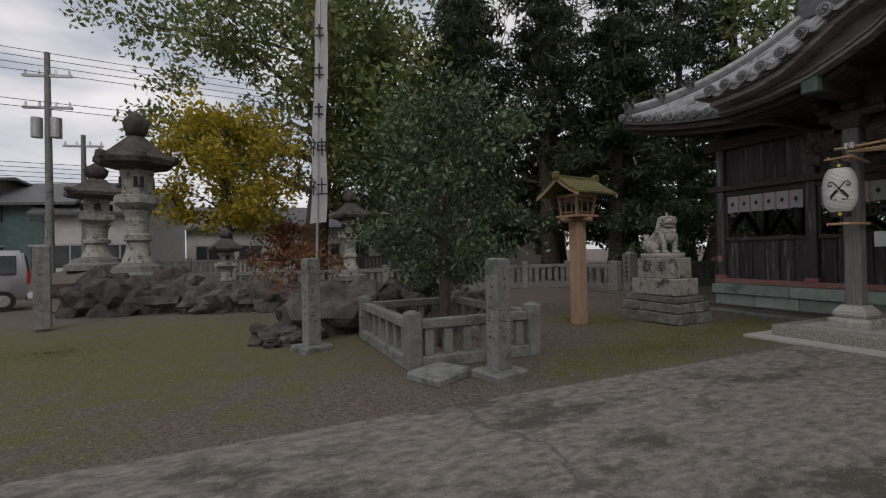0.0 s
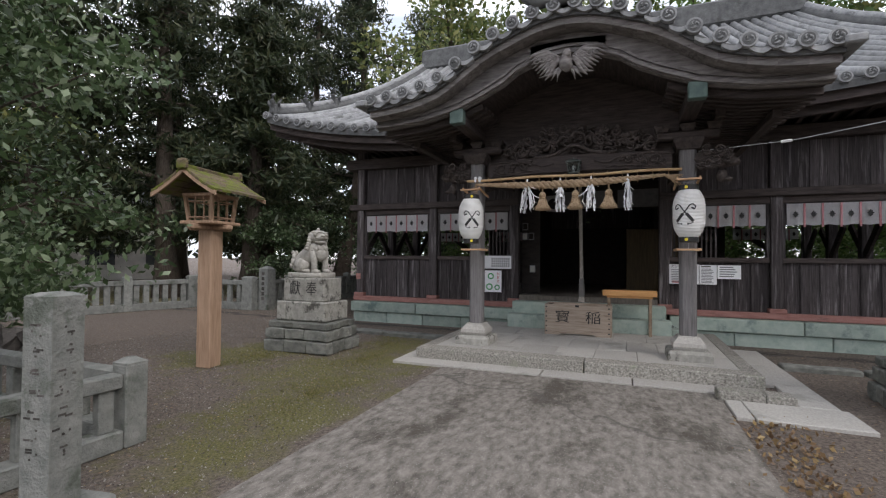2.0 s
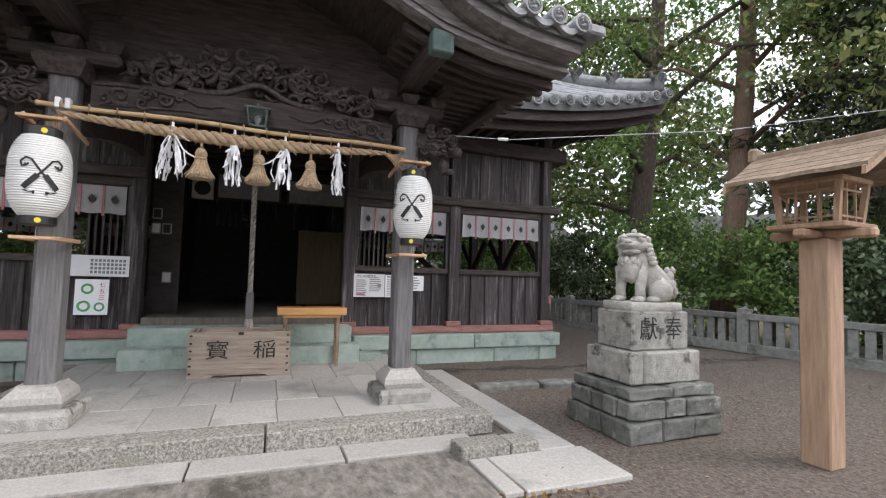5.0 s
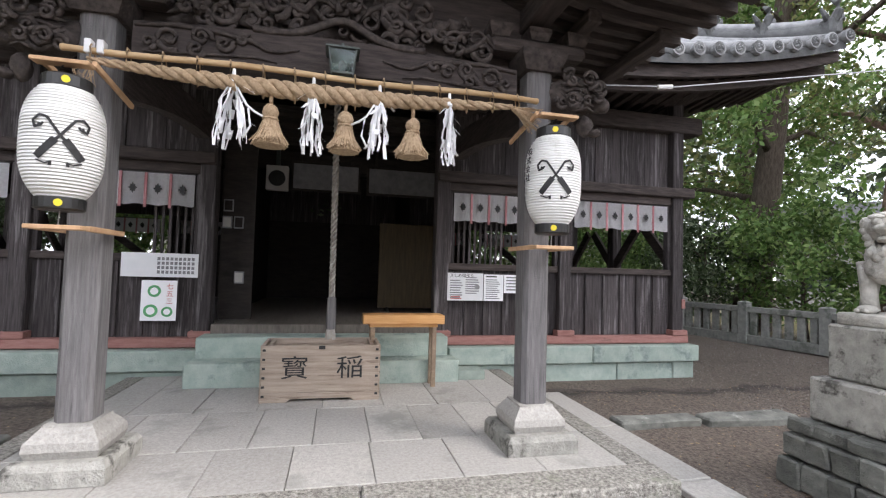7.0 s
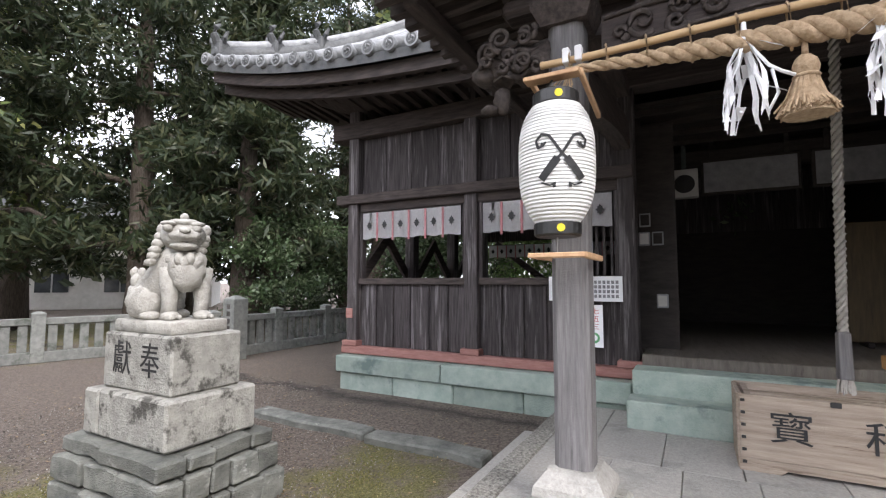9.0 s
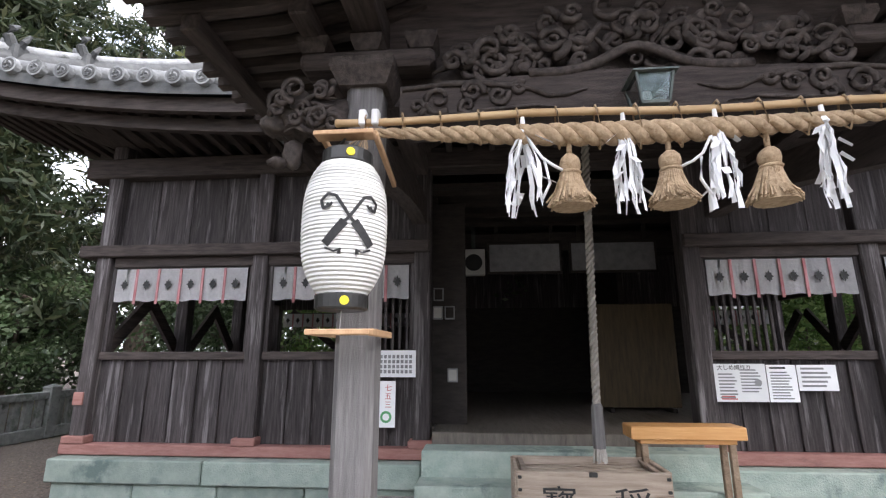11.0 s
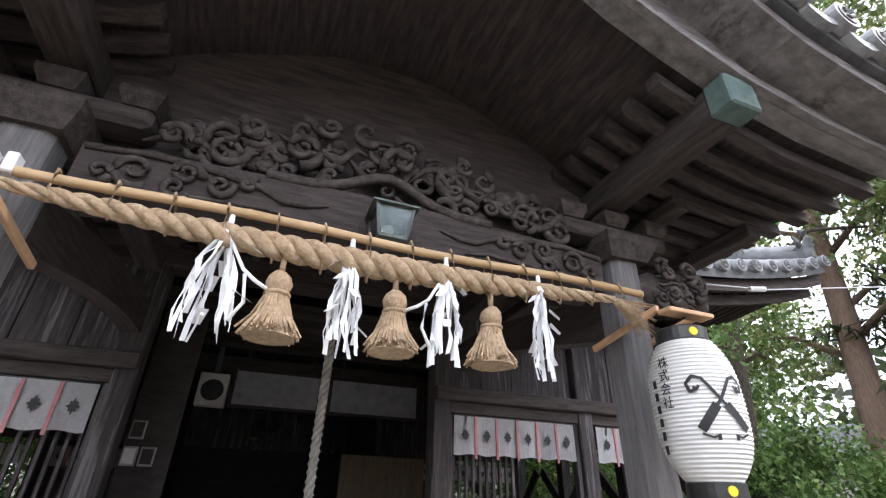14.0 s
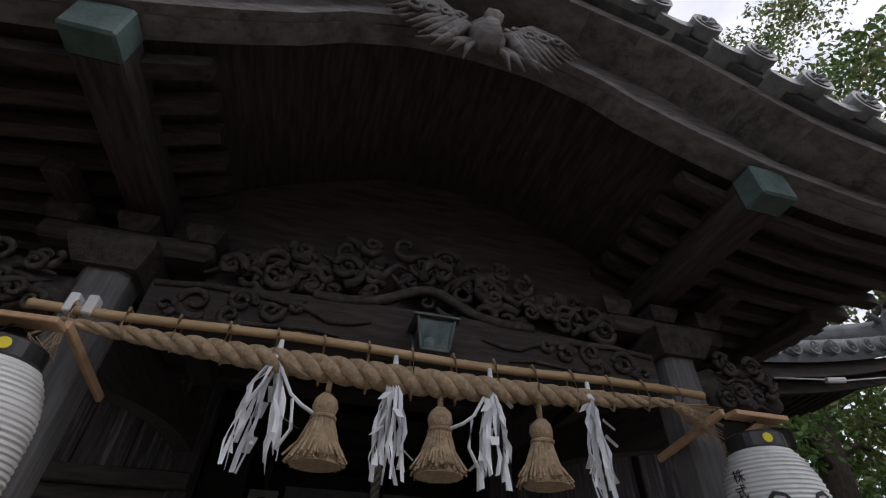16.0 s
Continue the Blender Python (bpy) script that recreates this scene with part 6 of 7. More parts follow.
stone_post(2.42, 4.26, 1.38, 0.2, 12, "inscribed square granite post on a rough footing")
stone_post(0.7, 6.88, 1.41, 0.2, 20, "slim square granite post with a flat footing")
stone_post(-3.95, 11.75, 1.75, 0.27, 10, "weathered round-topped granite post on the grass", 0)
bm = box(B(), -0.3, 0.3, -0.26, 0.26, -0.02, 0.1, 0.03)
for v in bm.verts:
    v.co += 0.03 * noise.noise_vector(v.co * 3)
o = solid("flat_stone", bm, M_FENCE, "flat grey stone slab beside the railing", "stone", (1.75, 4.55, 0))
o.matrix_basis = pose(1.78, 4.55, 0, 0, 0, 25)


# ---- stone lanterns ----
def stone_lantern(x, y, z, h, sides, label, w=1.0, group="stone lanterns"):
    t = thing("stone_lantern", (x, y, z), label, "stone lantern", group, 15)
    u = h
    sp = math.pi / sides
    part("base", lathe(B(), [(0.2 * w * u, 0), (0.2 * w * u, 0.05 * u), (0.16 * w * u, 0.07 * u), (0.15 * w * u, 0.1 * u), (0.1 * w * u, 0.12 * u)], n=max(8, sides)), M_FENCE, t)
    part("shaft", lathe(B(), [(0.1 * w * u, 0.12 * u), (0.07 * w * u, 0.2 * u), (0.065 * w * u, 0.24 * u), (0.085 * w * u, 0.25 * u), (0.085 * w * u, 0.28 * u), (0.065 * w * u, 0.29 * u), (0.07 * w * u, 0.38 * u), (0.09 * w * u, 0.42 * u)], n=16), M_LICHEN, t)
    part("platform", lathe(B(), [(0.09 * w * u, 0.42 * u), (0.15 * w * u, 0.46 * u), (0.15 * w * u, 0.5 * u), (0.13 * w * u, 0.505 * u)], n=sides, spin=sp), M_LICHEN, t)
    fb = part("fire_box", lathe(B(), [(0.1 * w * u, 0.505 * u), (0.11 * w * u, 0.66 * u)], n=sides, spin=sp), M_LICHEN, t)
    # Black blocks on the solid fire box stand for its shaded hollows.
    for a in range(4):
        q = a * math.pi / 2
        part("opening", box(B(), -0.012 * u, 0.012 * u, -0.025 * u, 0.025 * u, 0.55 * u, 0.61 * u), M_INKSHADE, fb).matrix_basis = Matrix.Rotation(q, 4, "Z") @ Matrix.Translation((0.088 * w * u, 0, 0))
    part("roof", lathe(B(), [(0.1 * w * u, 0.65 * u), (0.24 * w * u, 0.68 * u), (0.25 * w * u, 0.71 * u), (0.17 * w * u, 0.76 * u), (0.08 * w * u, 0.83 * u), (0.05 * w * u, 0.85 * u)], n=sides, spin=sp), M_ROCK, t)
    for a in range(sides):
        q = sp + a * 2 * math.pi / sides
        part("roof_curl", blob(B(), (0.24 * w * u * math.cos(q), 0.24 * w * u * math.sin(q), 0.715 * u), 0.032 * u, 1, 0.1, a), M_ROCK, t)
    part("finial", lathe(B(), [(0.05 * w * u, 0.85 * u), (0.07 * w * u, 0.88 * u), (0.08 * w * u, 0.93 * u), (0.04 * w * u, 0.97 * u), (0.005 * u, 1.0 * u)], n=14), M_ROCK, t, smooth=True)


stone_lantern(-2.9, 15.8, 0.7, 5.1, 6, "tall grey stone lantern on a rock mound", 0.84)
stone_lantern(-0.55, 14.7, 0.2, 2.1, 4, "small squat stone lantern among rocks", 1.15)
stone_lantern(3.55, 16.4, 0.5, 3.3, 4, "square-roofed stone lantern behind the shrubs", 0.9)
stone_lantern(-5.4, 22.8, 1.0, 4.4, 4, "far dark-roofed stone lantern on a walled mound", 1.25)

random.seed(12)
ROCKS = [(-3.4, 14.6, 0.55), (-2.5, 14.2, 0.75), (-1.7, 14.3, 0.6), (-1.2, 14.8, 0.7), (-0.8, 13.6, 0.45), (-0.2, 13.4, 0.62), (0.5, 13.3, 0.5), (1.0, 13.0, 0.55), (0.0, 14.3, 0.5), (-3.0, 15.6, 0.8), (-1.6, 15.8, 0.85), (0.9, 14.2, 0.6), (1.6, 13.6, 0.5),
         (1.95, 8.75, 0.75), (2.6, 9.0, 0.6), (1.4, 9.3, 0.55), (3.1, 9.6, 0.55), (2.4, 9.9, 0.5), (0.85, 7.95, 0.22), (0.55, 8.1, 0.26), (1.0, 8.2, 0.18), (0.9, 7.7, 0.16), (0.6, 7.7, 0.13), (5.0, 10.4, 0.5), (5.7, 9.9, 0.4), (4.3, 10.6, 0.5), (1.2, 7.85, 0.12), (1.35, 8.1, 0.14)]
for i, (x, y, r) in enumerate(ROCKS):
    bm = blob(B(), (0, 0, 0), r, 3, 0.3, i, (random.uniform(0.9, 1.3), random.uniform(0.8, 1.1), random.uniform(0.75, 1.0)), 1.7)
    bmesh.ops.dissolve_limit(bm, angle_limit=radians(14), verts=bm.verts, edges=bm.edges)
    x, y = x - 0.42, y - 0.25
    solid("garden_rock", bm, M_ROCK, ("big angular brown garden rock" if r > 0.4 else "small brown garden stone on the ground") + " near the shrubs", "rock", (x, y, r * 0.45), group="garden rocks")
bm = B()
blob(bm, (-1.9, 16.6, 0.05), 1.0, 3, 0.2, 3, (3.2, 2.0, 0.75), 1.2)
blob(bm, (-5.2, 23, 0.2), 1.0, 3, 0.2, 5, (3.0, 2.0, 1.1), 1.2)
setting("mound", bm, M_GROUND, "low earth mound under the stone lanterns", "mound")

# ---- banner ----
t = thing("banner", (0.82, 7.12, 0), "tall narrow white cloth banner with black characters on a pole", "banner", turn=-24)
part("pole", cyl(B(), (-0.02, 0, 0), (0.2, 0, 7.2), 0.022, 0.016, 8), M_STEEL, t)
bm = B()
rows = []
for i in range(25):
    k = i / 24
    z = 1.95 + 5.1 * k
    x = 0.045 + 0.14 * k + 0.012 * math.sin(k * 17)
    rows.append([bm.verts.new((x - 0.02 - 0.1 * (1 - k), 0.02 * math.sin(k * 9), z)), bm.verts.new((x + 0.13, 0.03 * math.sin(k * 11 + 1), z + 0.02 * (i == 0)))])
for a, b in zip(rows, rows[1:]):
    bm.faces.new((a[0], a[1], b[1], b[0]))
bmesh.ops.solidify(bm, geom=bm.faces, thickness=0.004)
ban = part("cloth", bm, M_CLOTH, t)
for i, ch in enumerate(("社", "神", None, None, None)):
    z = 2.5 + 0.62 * i
    x = 0.06 + 0.14 * (z - 1.95) / 5.1
    if ch:
        glyphs("lettering", ch, 0.3, M_INKSHADE, ban, pose(x, -0.045, z, 90, 0, 0), depth=0.002)
    else:
        part("ink_bar", box(B(), x - 0.07, x + 0.07, -0.047, -0.043, z - 0.09, z - 0.06), M_INKSHADE, ban)
        part("ink_bar", box(B(), x - 0.016, x + 0.016, -0.05, -0.046, z - 0.12, z + 0.1), M_INKSHADE, ban)
        part("ink_bar", box(B(), x - 0.06, x + 0.06, -0.053, -0.049, z + 0.02, z + 0.05), M_INKSHADE, ban)

# ---- car, poles, wires, houses ----
t = thing("parked_van", (-7.6, 17.3, 0), "small white van parked at the edge of the grounds", "car", turn=198)
bm = B()
side = [(-1.6, 0.3), (-1.62, 0.9), (-1.5, 1.75), (0.75, 1.78), (1.3, 1.05), (1.65, 0.95), (1.7, 0.3)]
vs = [[bm.verts.new((x, yy * (0.7 if z < 1.2 else 0.62), z)) for x, z in side] for yy in (-1, 1)]
bm.faces.new(vs[0])
bm.faces.new(vs[1][::-1])
for i in range(len(side)):
    j = (i + 1) % len(side)
    bm.faces.new((vs[0][i], vs[0][j], vs[1][j], vs[1][i]))
bmesh.ops.bevel(bm, geom=bm.edges[:], offset=0.07, segments=2, affect="EDGES")
body = part("body", bm, M_CAR, t, smooth=True)
for s in (-1, 1):
    for x0, x1 in ((-1.35, -0.45), (-0.38, 0.45)):
        part("side_window", box(B(), x0, x1, s * 0.66 - 0.02, s * 0.66 + 0.03, 1.05, 1.6, 0.01, (s * 7, 0, 0)), M_WGLASS, body)
    part("tail_light", box(B(), -1.66, -1.58, s * 0.58 - 0.06, s * 0.58 + 0.06, 0.75, 1.15, 0.01), M_TAIL, body)
    for x in (-1.05, 1.1):
        w = part("wheel", cyl(B(), (x, s * 0.56, 0.29), (x, s * 0.71, 0.29), 0.29, 0.29, 20), M_TYRE, t)
        part("rim", cyl(B(), (x, s * 0.70, 0.29), (x, s * 0.725, 0.29), 0.18, 0.16, 16), M_STEEL, w)
part("rear_window", box(B(), -1.62, -1.55, -0.5, 0.5, 1.1, 1.6, 0.01, (0, 8, 0)), M_WGLASS, body)
part("bumper", box(B(), -1.72, -1.58, -0.68, 0.68, 0.3, 0.5, 0.03), M_CAR, t)


def power_pole(x, y, h, label, arms):
    t = thing("power_pole", (x, y, 0), label, "power pole", "power poles", -15)
    part("pole", cyl(B(), (0, 0, 0), (0, 0, h), 0.16, 0.1, 12), M_FENCE, t)
    for z in arms:
        part("cross_arm", box(B(), -0.9, 0.9, -0.05, 0.05, z, z + 0.1), M_STEEL, t)
        for k in (-0.8, -0.3, 0.3, 0.8):
            part("insulator", cyl(B(), (k, 0, z + 0.1), (k, 0, z + 0.28), 0.05, 0.04, 8), M_PAPER, t)
    if len(arms) > 1:
        for k in (-0.35, 0.35):
            part("transformer", cyl(B(), (k, -0.1, arms[-1] - 1.2), (k, -0.1, arms[-1] - 0.4), 0.2, 0.2, 14), M_STEEL, t)


power_pole(-7.1, 23.4, 9.9, "grey concrete power pole with transformers", (8.9, 7.6))
power_pole(-7.0, 27.9, 7.6, "plain dark power pole behind the car park", (7.0,))
bm = B()
for i in range(6):
    z = 9.9 - 0.28 * i - (0.9 if i > 3 else 0)
    pts = [(-6.7 + 34 * (k - 0.5) * 2, 23.5 + 8 * (k - 0.5), z + 0.9 * ((k - 0.5) * 2) ** 2) for k in [j / 20 for j in range(21)]]
    tube(bm, pts, 0.014, 4)
for i in range(5):
    z = 5.2 + 0.22 * i
    pts = [(-6.6 + 34 * (k - 0.5) * 2, 28 + 6 * (k - 0.5), z + 0.7 * ((k - 0.5) * 2) ** 2) for k in [j / 20 for j in range(21)]]
    tube(bm, pts, 0.014, 4)
tagged(solid("overhead_wires", bm, M_BLACK, "black overhead power lines between the poles", "wires"), kind="stuff")
t = thing("service_cable", (0, 0, 0), "thin cable with an insulator from the porch to the trees", "cable")
part("cable", tube(B(), [(8.3, 0.1, 3.2), (8.1, -1.0, 3.22), (7.6, -4.0, 3.62), (7.0, -9.0, 4.7)], 0.006, 5), M_STEEL, t)
part("insulator", cyl(B(), (8.13, -0.86, 3.215), (8.1, -0.98, 3.22), 0.02, 0.02, 8), M_PAPER, t)


def house(x, y, w, d, h, rh, turn, wallmat, label, windows=3):
    t = thing("house", (x, y, 0), label, "house", "far houses", turn)
    part("wall", box(B(), -w / 2, w / 2, -d / 2, d / 2, 0, h, 0.02), wallmat, t)
    for s in (-1, 1):
        bm = B()
        vs = []
        for xx in (-w / 2 - 0.5, w / 2 + 0.5):
            vs += [bm.verts.new(p) for p in ((xx, s * (d / 2 + 0.6), h - 0.15), (xx, 0, h + rh), (xx, 0, h + rh + 0.14), (xx, s * (d / 2 + 0.6), h))]
        for f in ((0, 1, 2, 3), (7, 6, 5, 4), (0, 4, 5, 1), (1, 5, 6, 2), (2, 6, 7, 3), (3, 7, 4, 0)):
            bm.faces.new([vs[i] for i in f])
        r = part("roof", bm, M_TILED, t)
    for k in range(windows):
        cx = -w / 2 + w * (k + 0.5) / windows
        for z in ((1.0, 2.2),) if h < 4.2 else ((1.0, 2.2), (3.6, 4.7)):
            for s in (-1, 1):
                win = part("window", box(B(), cx - 0.8, cx + 0.8, s * d / 2 - 0.03, s * d / 2 + 0.03, z[0], z[1]), M_WGLASS, t)
                part("window_frame", box(B(), cx - 0.9, cx + 0.9, s * d / 2 - 0.05, s * d / 2 + 0.05, z[1], z[1] + 0.1), M_STEEL, win)
                part("mullion", box(B(), cx - 0.04, cx + 0.04, s * d / 2 - 0.045, s * d / 2 + 0.045, z[0], z[1]), M_STEEL, win)
    for s in (-1, 1):
        bm = B()
        bm.faces.new([bm.verts.new(p) for p in ((s * w / 2, -d / 2, h), (s * w / 2, d / 2, h), (s * w / 2, 0, h + rh))])
        part("gable", bm, wallmat, t)


house(-18, 37, 12, 8, 5.4, 0.8, -20, M_BROWNWALL, "long brown clad building beyond the car park", 2)
house(-10, 36, 6, 7, 4.6, 1.5, -20, M_TEAL, "small teal clad building beyond the car park", 2)
house(-6.5, 34, 5, 6, 4.0, 1.6, -15, M_PLASTER, "white plastered house with dark tiled roof", 2)
house(3, 42, 12, 7, 3.6, 1.8, -10, M_PLASTER, "pale low house behind the far fence", 4)
house(13, 44, 11, 7, 5.0, 2.0, -25, M_PLASTER, "pale two-storey house behind the trees", 4)
house(23, 36, 10, 7, 4.8, 2.0, -40, M_PLASTER, "grey-roofed house beyond the dark trees", 3)
house(22, -26, 10, 7, 3.8, 1.8, 35, M_PLASTER, "white house half hidden behind the bushes", 3)
house(34, -14, 9, 7, 3.8, 1.8, 70, M_PLASTER, "pale house beyond the hall and trees", 3)
house(38, 6, 12, 7, 3.8, 1.8, 90, M_PLASTER, "pale house seen through the hall windows", 4)


# ---- trees ----
def leaf_mesh(name, pts, size, material, parent, seed, stretch=1.0, droop=0.0, width=0.5):
    """Many small diamond leaves, each turned its own way."""
    rng = np.random.default_rng(seed)
    n = len(pts)
    a = rng.normal(size=(n, 3))
    a[:, 2] -= droop
    a /= np.linalg.norm(a, axis=1)[:, None]
    b = rng.normal(size=(n, 3))
    b -= a * (a * b).sum(1)[:, None]
    b /= np.linalg.norm(b, axis=1)[:, None]
    s = size * rng.uniform(0.6, 1.35, size=(n, 1))
    v = np.empty((n, 4, 3))
    v[:, 0] = pts - a * s * stretch
    v[:, 1] = pts + b * s * width
    v[:, 2] = pts + a * s * stretch
    v[:, 3] = pts - b * s * width
    me = bpy.data.meshes.new(name)
    me.vertices.add(4 * n)
    me.vertices.foreach_set("co", v.reshape(-1))
    me.loops.add(4 * n)
    me.loops.foreach_set("vertex_index", np.arange(4 * n, dtype=np.int32))
    me.polygons.add(n)
    me.polygons.foreach_set("loop_start", np.arange(0, 4 * n, 4, dtype=np.int32))
    me.update(calc_edges=True)
    me.materials.append(material)
    ob = new(name, me)
    ob.parent = parent
    return ob


def tree(x, y, h, r, base, crown, leafmat, count, leaf, seed, label, kind="broad", bark=None, clump=0.5, name="tree", lean=0.0, category="tree"):
    rng = np.random.default_rng(seed)
    t = thing(name, (x, y, 0), label, category, "trees")
    top = h * 0.93
    bend = rng.normal(size=2) * 0.02 * h
    mid = lambda k: np.array((bend[0] * math.sin(k * 3) + lean * k * h, bend[1] * math.sin(k * 2.3), top * k))
    pts = [tuple(mid(k / 10)) for k in range(11)]
    part("trunk", tube(B(), pts, [r * (1.35 if k == 0 else 1.0) * (1 - 0.85 * k / 10) for k in range(11)], 10), bark or M_BARK, t, smooth=True)
    nl = 26 if kind == "conifer" else 20
    centres = []
    for i in range(nl):
        k = (base + (h - base) * (i + rng.uniform(0, 0.9)) / nl) / h
        o = mid(k * 0.97)
        a = i * 2.4 + rng.uniform(-0.5, 0.5)
        f = (k * h - base) / max(0.1, h - base)
        if kind == "conifer":
            out = crown * (1.05 - 0.85 * f) * rng.uniform(0.7, 1.1)
            rise = -0.16 * out
        else:
            out = crown * math.sqrt(max(0.06, 1 - (1.7 * f - 0.7) ** 2)) * rng.uniform(0.75, 1.1)
            rise = out * rng.uniform(0.1, 0.5)
        e = o + np.array((out * math.cos(a), out * math.sin(a), rise))
        m = (o + e) / 2 + np.array((0, 0, 0.12 * out)) + rng.normal(size=3) * 0.06 * out
        part("limb", tube(B(), [tuple(o), tuple(m), tuple(e)], [r * 0.34 * (1 - 0.6 * k), r * 0.2 * (1 - 0.6 * k), r * 0.05], 6), bark or M_BARK, t, smooth=True)
        for s in (0.4, 0.6, 0.8, 0.95, 1.08):
            q = (1 - s) ** 2 * o + 2 * s * (1 - s) * m + s * s * e
            for c in range(3):
                centres.append(q + rng.normal(size=3) * np.array((0.22, 0.22, 0.12 if kind == "conifer" else 0.2)) * crown * 0.6)
    centres = np.array(centres)
    idx = rng.integers(0, len(centres), count)
    g = rng.normal(size=(count, 3))
    g /= np.maximum(0.6, np.linalg.norm(g, axis=1))[:, None]
    p = centres[idx] + g * clump * rng.uniform(0.35, 1.0, size=(count, 1)) * np.array((1, 1, 0.4 if kind == "conifer" else 0.75))
    p = p[p[:, 2] > 0.25]
    leaf_mesh("crown", p, leaf, leafmat, t, seed + 1, 1.3 if kind == "conifer" else 0.9, 0.3, 0.26 if kind == "conifer" else 0.45)
    return t


tree(2.6, 6.15, 4.2, 0.1, 1.15, 1.4, M_LEAF, 12500, 0.046, 1, "dense dark-leaved evergreen tree inside the stone railing", clump=0.34)
tree(-0.5, 19.7, 7.4, 0.2, 2.4, 2.5, M_LEAFY, 12000, 0.11, 2, "small ginkgo tree with bright yellow autumn leaves", clump=0.6)
tree(3.6, 26.5, 17, 0.8, 4.5, 8.0, M_LEAFM, 30000, 0.17, 3, "huge old broadleaf tree with a thick dark trunk", clump=1.3)
tree(7.4, 22, 13, 0.4, 3.0, 4.6, M_LEAFM, 13000, 0.18, 4, "tall green and yellow broadleaf tree", clump=0.9)
tree(1.9, 22.5, 3.0, 0.1, 0.9, 1.5, M_LEAFR, 2600, 0.09, 5, "low shrub with reddish autumn leaves", clump=0.4)
tree(4.2, 10.3, 2.2, 0.07, 0.4, 1.3, M_LEAF, 6000, 0.06, 6, "low dark evergreen shrub among the rocks", clump=0.3)
tree(1.2, 11.0, 1.7, 0.05, 0.3, 1.0, M_LEAFR, 900, 0.055, 46, "sparse reddish shrub beside the rocks", clump=0.25)
for i, (x, y, h, cr) in enumerate(((10.2, 19.5, 16, 3.4), (13.4, 17.5, 17, 3.4), (17, 16, 18, 3.6), (20.5, 14.6, 17, 3.4), (12.5, 24, 18, 4.0), (17.5, 22, 18, 4.0), (23.5, 18, 18, 4.0), (25, 11.5, 17, 3.8), (14.8, 14.8, 12, 2.6))):
    tree(x, y, h, 0.42, 2.6, cr, M_LEAFD, 15000, 0.15, 10 + i, "tall dark conifer with drooping boughs", "conifer", clump=0.75)
for i, (x, y, h, cr, m) in enumerate(((21.5, 4, 15, 5.0, M_LEAFM), (23, -3, 14, 5.0, M_LEAFB), (20.5, 8.5, 14, 4.4, M_LEAFM), (20, -8, 14, 4.8, M_LEAFM))):
    tree(x, y, h, 0.4, 3.2, cr, m, 9000, 0.16, 30 + i, "broad leafy tree behind the shrine hall", clump=0.9)
tree(13.6, -11.7, 24, 0.38, 5.0, 5.0, M_LEAFM, 24000, 0.1, 40, "tall red-barked tree with sparse high branches", bark=M_BARKR, clump=0.8)
tree(16.5, -10.6, 21, 0.44, 4.2, 5.0, M_LEAFB, 20000, 0.1, 41, "large forked broadleaf tree behind the stone fence", clump=0.8, lean=-0.08)
tree(10.5, -13.5, 14, 0.3, 3.6, 3.6, M_LEAFD, 15000, 0.14, 42, "dark green conifer behind the stone fence", "conifer", clump=0.7)
tree(7.0, -13.5, 18, 0.32, 3.0, 4.4, M_LEAFM, 15000, 0.15, 43, "leafy tree at the edge of the grounds", clump=0.8)
tree(19.5, -14, 15, 0.4, 4.0, 4.6, M_LEAFB, 8000, 0.17, 44, "broadleaf tree beyond the bushes", clump=0.9)
for i, (x, y, h, cr) in enumerate(((14.6, -10.4, 3.6, 2.0), (17.2, -9.6, 3.2, 1.9), (12.0, -11.6, 3.0, 1.9), (9.4, -11.9, 2.6, 1.8), (19.8, -9.0, 3.0, 1.9), (15.5, 13.5, 3.4, 1.7), (19.5, 6.5, 4.0, 2.2), (19.0, 2.0, 3.6, 2.2), (19.5, -2.0, 4.0, 2.2), (18.5, 10.0, 3.6, 2.0), (18.5, -5.5, 3.4, 2.0))):
    tree(x, y, h, 0.09, 0.4, cr, M_LEAFB if i % 2 == 0 else M_LEAF, 9000, 0.085, 50 + i, "bushy bright green shrub behind the stone fence", clump=0.45, name="shrub", category="shrub")

# far woods that close the grounds; behind the walker unseen, there for the light
rng = np.random.default_rng(7)
n = 24000
ang = rng.uniform(-math.radians(200), math.radians(84), n)
rad = rng.uniform(30, 44, n)
hh = 1.5 + 14 * rng.uniform(0, 1, n) ** 0.8 * (0.72 + 0.28 * np.sin(ang * 9) * np.cos(ang * 4 + 1))
p = np.stack([6 + rad * np.cos(ang), 2 + rad * np.sin(ang), hh], 1)
ob = leaf_mesh("far_woods", p, 0.42, M_LEAFD, None, 99)
tagged(ob, "dark wooded belt round the shrine grounds, its unseen rear stretch added", "woods", kind="stuff")
# fallen leaves and grass blades
n = 18000
p = np.stack([rng.uniform(-3, 15, n), rng.uniform(-7, 12, n), np.full(n, 0.012)], 1)
keep = ~((p[:, 1] > -0.4) & (p[:, 1] < 4.1) & (p[:, 0] > 1.5) & (rng.uniform(size=n) < 0.93))
keep &= ~((p[:, 0] > 6.1) & (p[:, 1] > -1.1) & (p[:, 1] < 4.6)) & ((p[:, 0] < 10.3) | (p[:, 1] > 7.9))
p = p[keep]
ob = leaf_mesh("fallen_leaves", p, 0.022, M_LITTER, None, 98, 0.9)
v = np.empty(len(ob.data.vertices) * 3)
ob.data.vertices.foreach_get("co", v)
v = v.reshape(-1, 3)
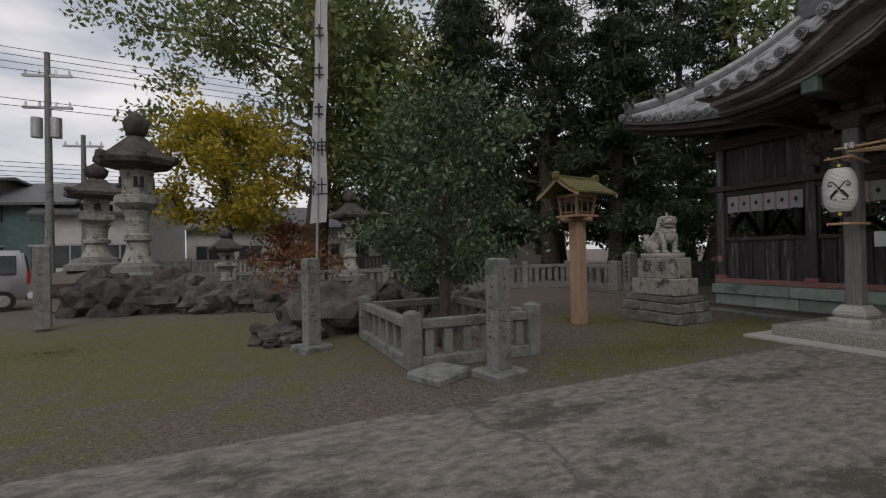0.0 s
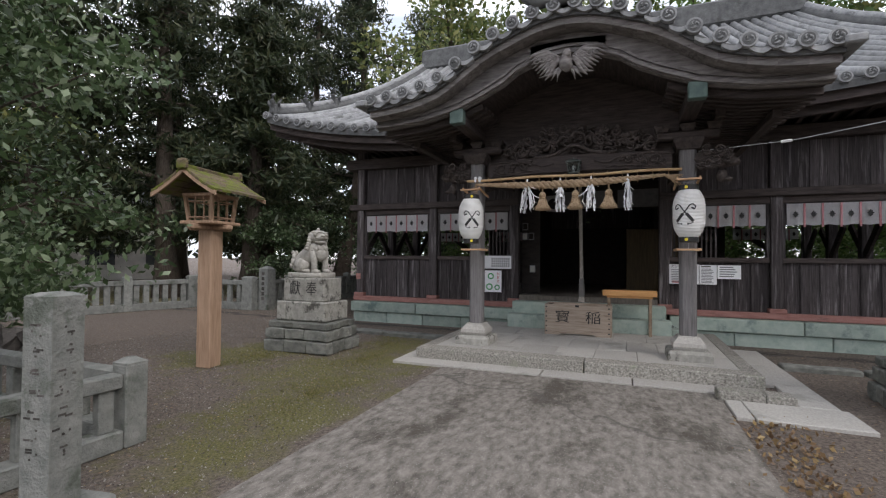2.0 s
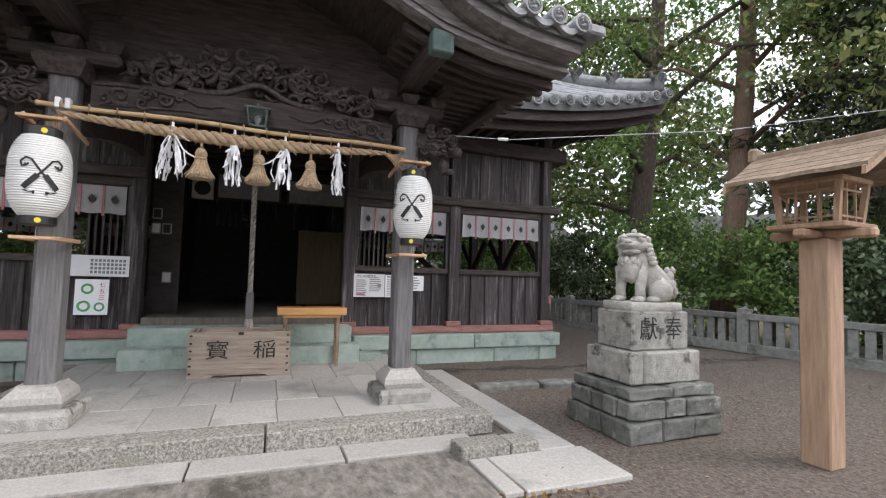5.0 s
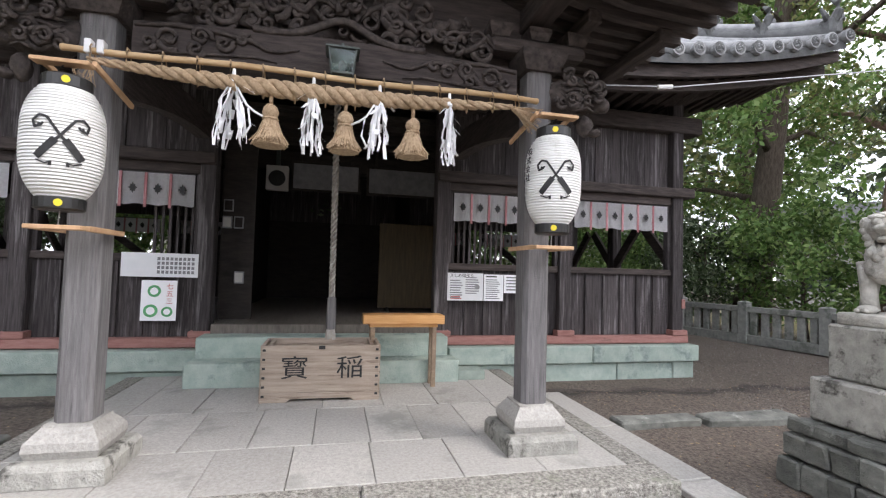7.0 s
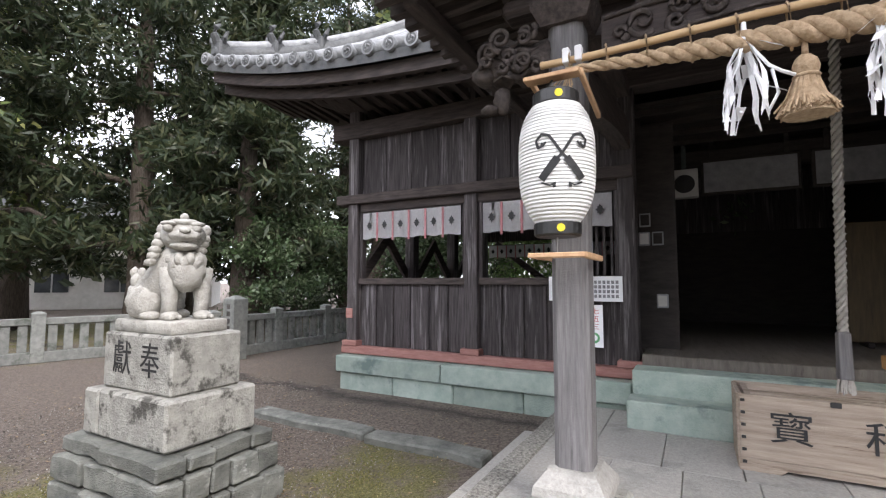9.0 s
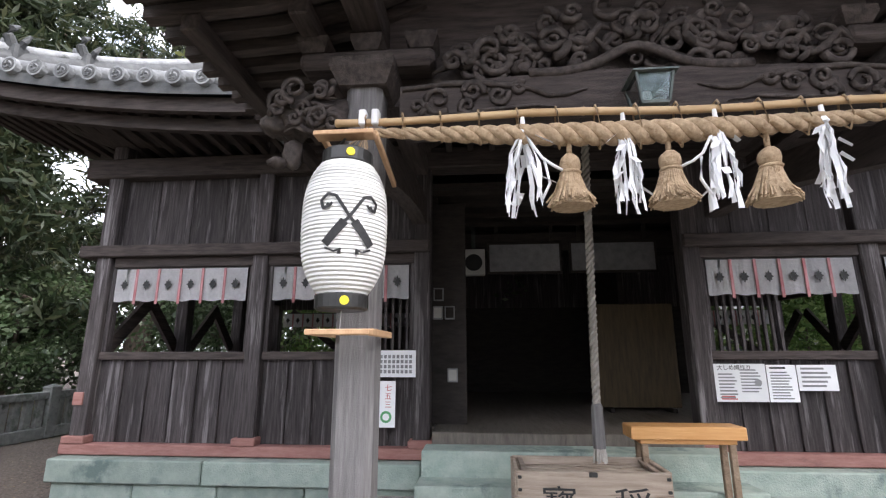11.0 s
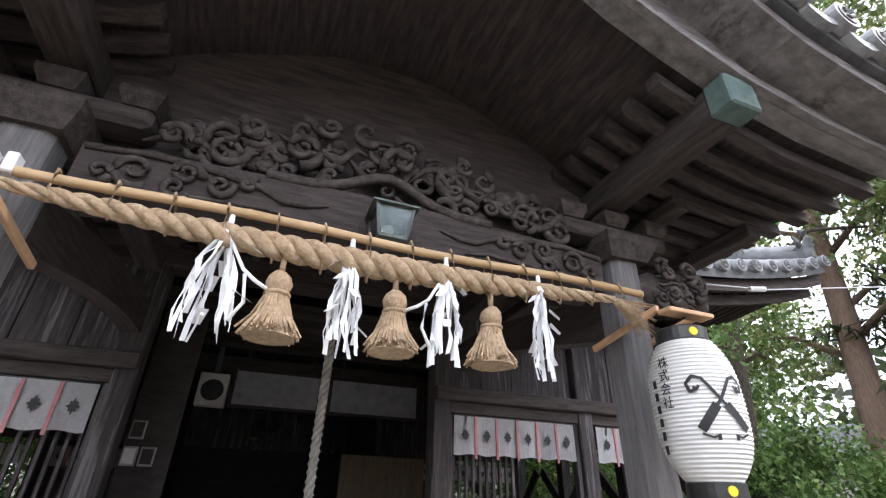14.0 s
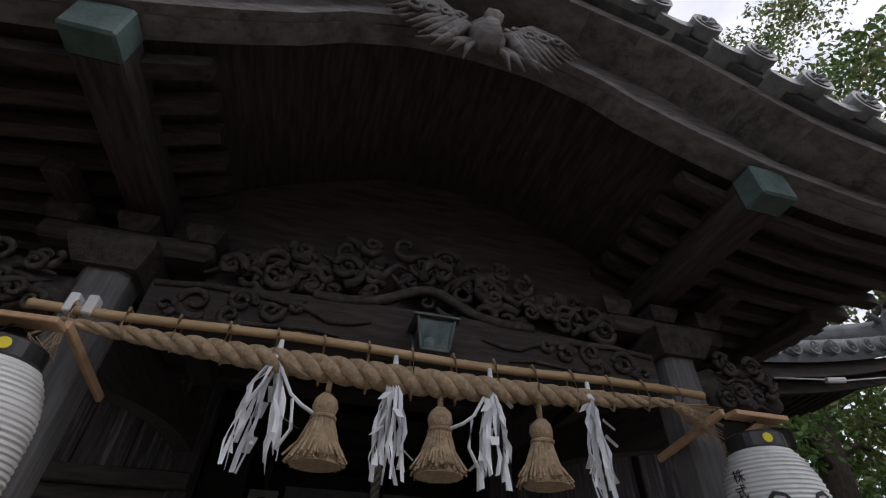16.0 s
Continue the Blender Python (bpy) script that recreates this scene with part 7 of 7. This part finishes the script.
v[:, 2] = 0.012 + np.abs(v[:, 2] - 0.012) * 0.35
ob.data.vertices.foreach_set("co", v.reshape(-1))
tagged(ob, "scattered brown and yellow fallen leaves on the ground", "leaves", kind="stuff")
n = 2600
p = np.stack([rng.normal(4.9, 0.5, n), -0.25 + rng.normal(0, 0.16, n), np.full(n, 0.02)], 1)
p[:, 0] = rng.uniform(3.2, 6.4, n)
ob = leaf_mesh("leaf_drift", p[: n // 4], 0.03, M_LITTER, None, 97, 0.9)
tagged(ob, "drift of brown leaves along the concrete edge", "leaves", kind="stuff")


def blades(cx, cy, rx, ry, n, seed):
    g = np.random.default_rng(seed)
    a, q = g.uniform(0, 6.283, n), np.abs(g.normal(0, 0.5, n))
    return np.stack([cx + rx * q * np.cos(a), cy + ry * q * np.sin(a), np.full(n, 0.012)], 1)


p = np.concatenate([blades(-3, 8.8, 6.0, 4.2, 9000, 1), blades(6.6, 6.6, 1.5, 1.1, 3000, 2), blades(7.1, 4.9, 1.2, 0.5, 1800, 3), blades(8.4, 5.2, 1.2, 0.6, 1500, 4), blades(5.2, 4.5, 2.0, 0.8, 3000, 6), blades(16, 19, 9, 5, 4000, 5)])
p = p[~((p[:, 0] > 7.0) & (p[:, 1] < 4.55)) & ~((p[:, 1] < 3.62) & (p[:, 0] > -9))]
ob = leaf_mesh("moss_tufts", p, 0.011, M_MOSS, None, 96, 0.8)
tagged(ob, "short tufts of grass and moss on the ground", "grass", kind="stuff")

# pebbles on the gravel
n = 32000
p = np.stack([rng.uniform(1.5, 11, n), rng.uniform(3.7, 10, n), np.full(n, 0.006)], 1)
q = np.stack([rng.uniform(7, 14, n // 3), rng.uniform(-7.5, -3.2, n // 3), np.full(n // 3, 0.006)], 1)
p = np.concatenate([p[~((p[:, 0] > 9.4) & (p[:, 1] < 7.6)) & ~((p[:, 0] > 6.9) & (p[:, 1] < 5.2))], q])
ob = leaf_mesh("loose_gravel", p, 0.012, M_PEBBLE, None, 95, 0.8)
tagged(ob, "loose grey and brown gravel on bare earth", "gravel", kind="stuff")
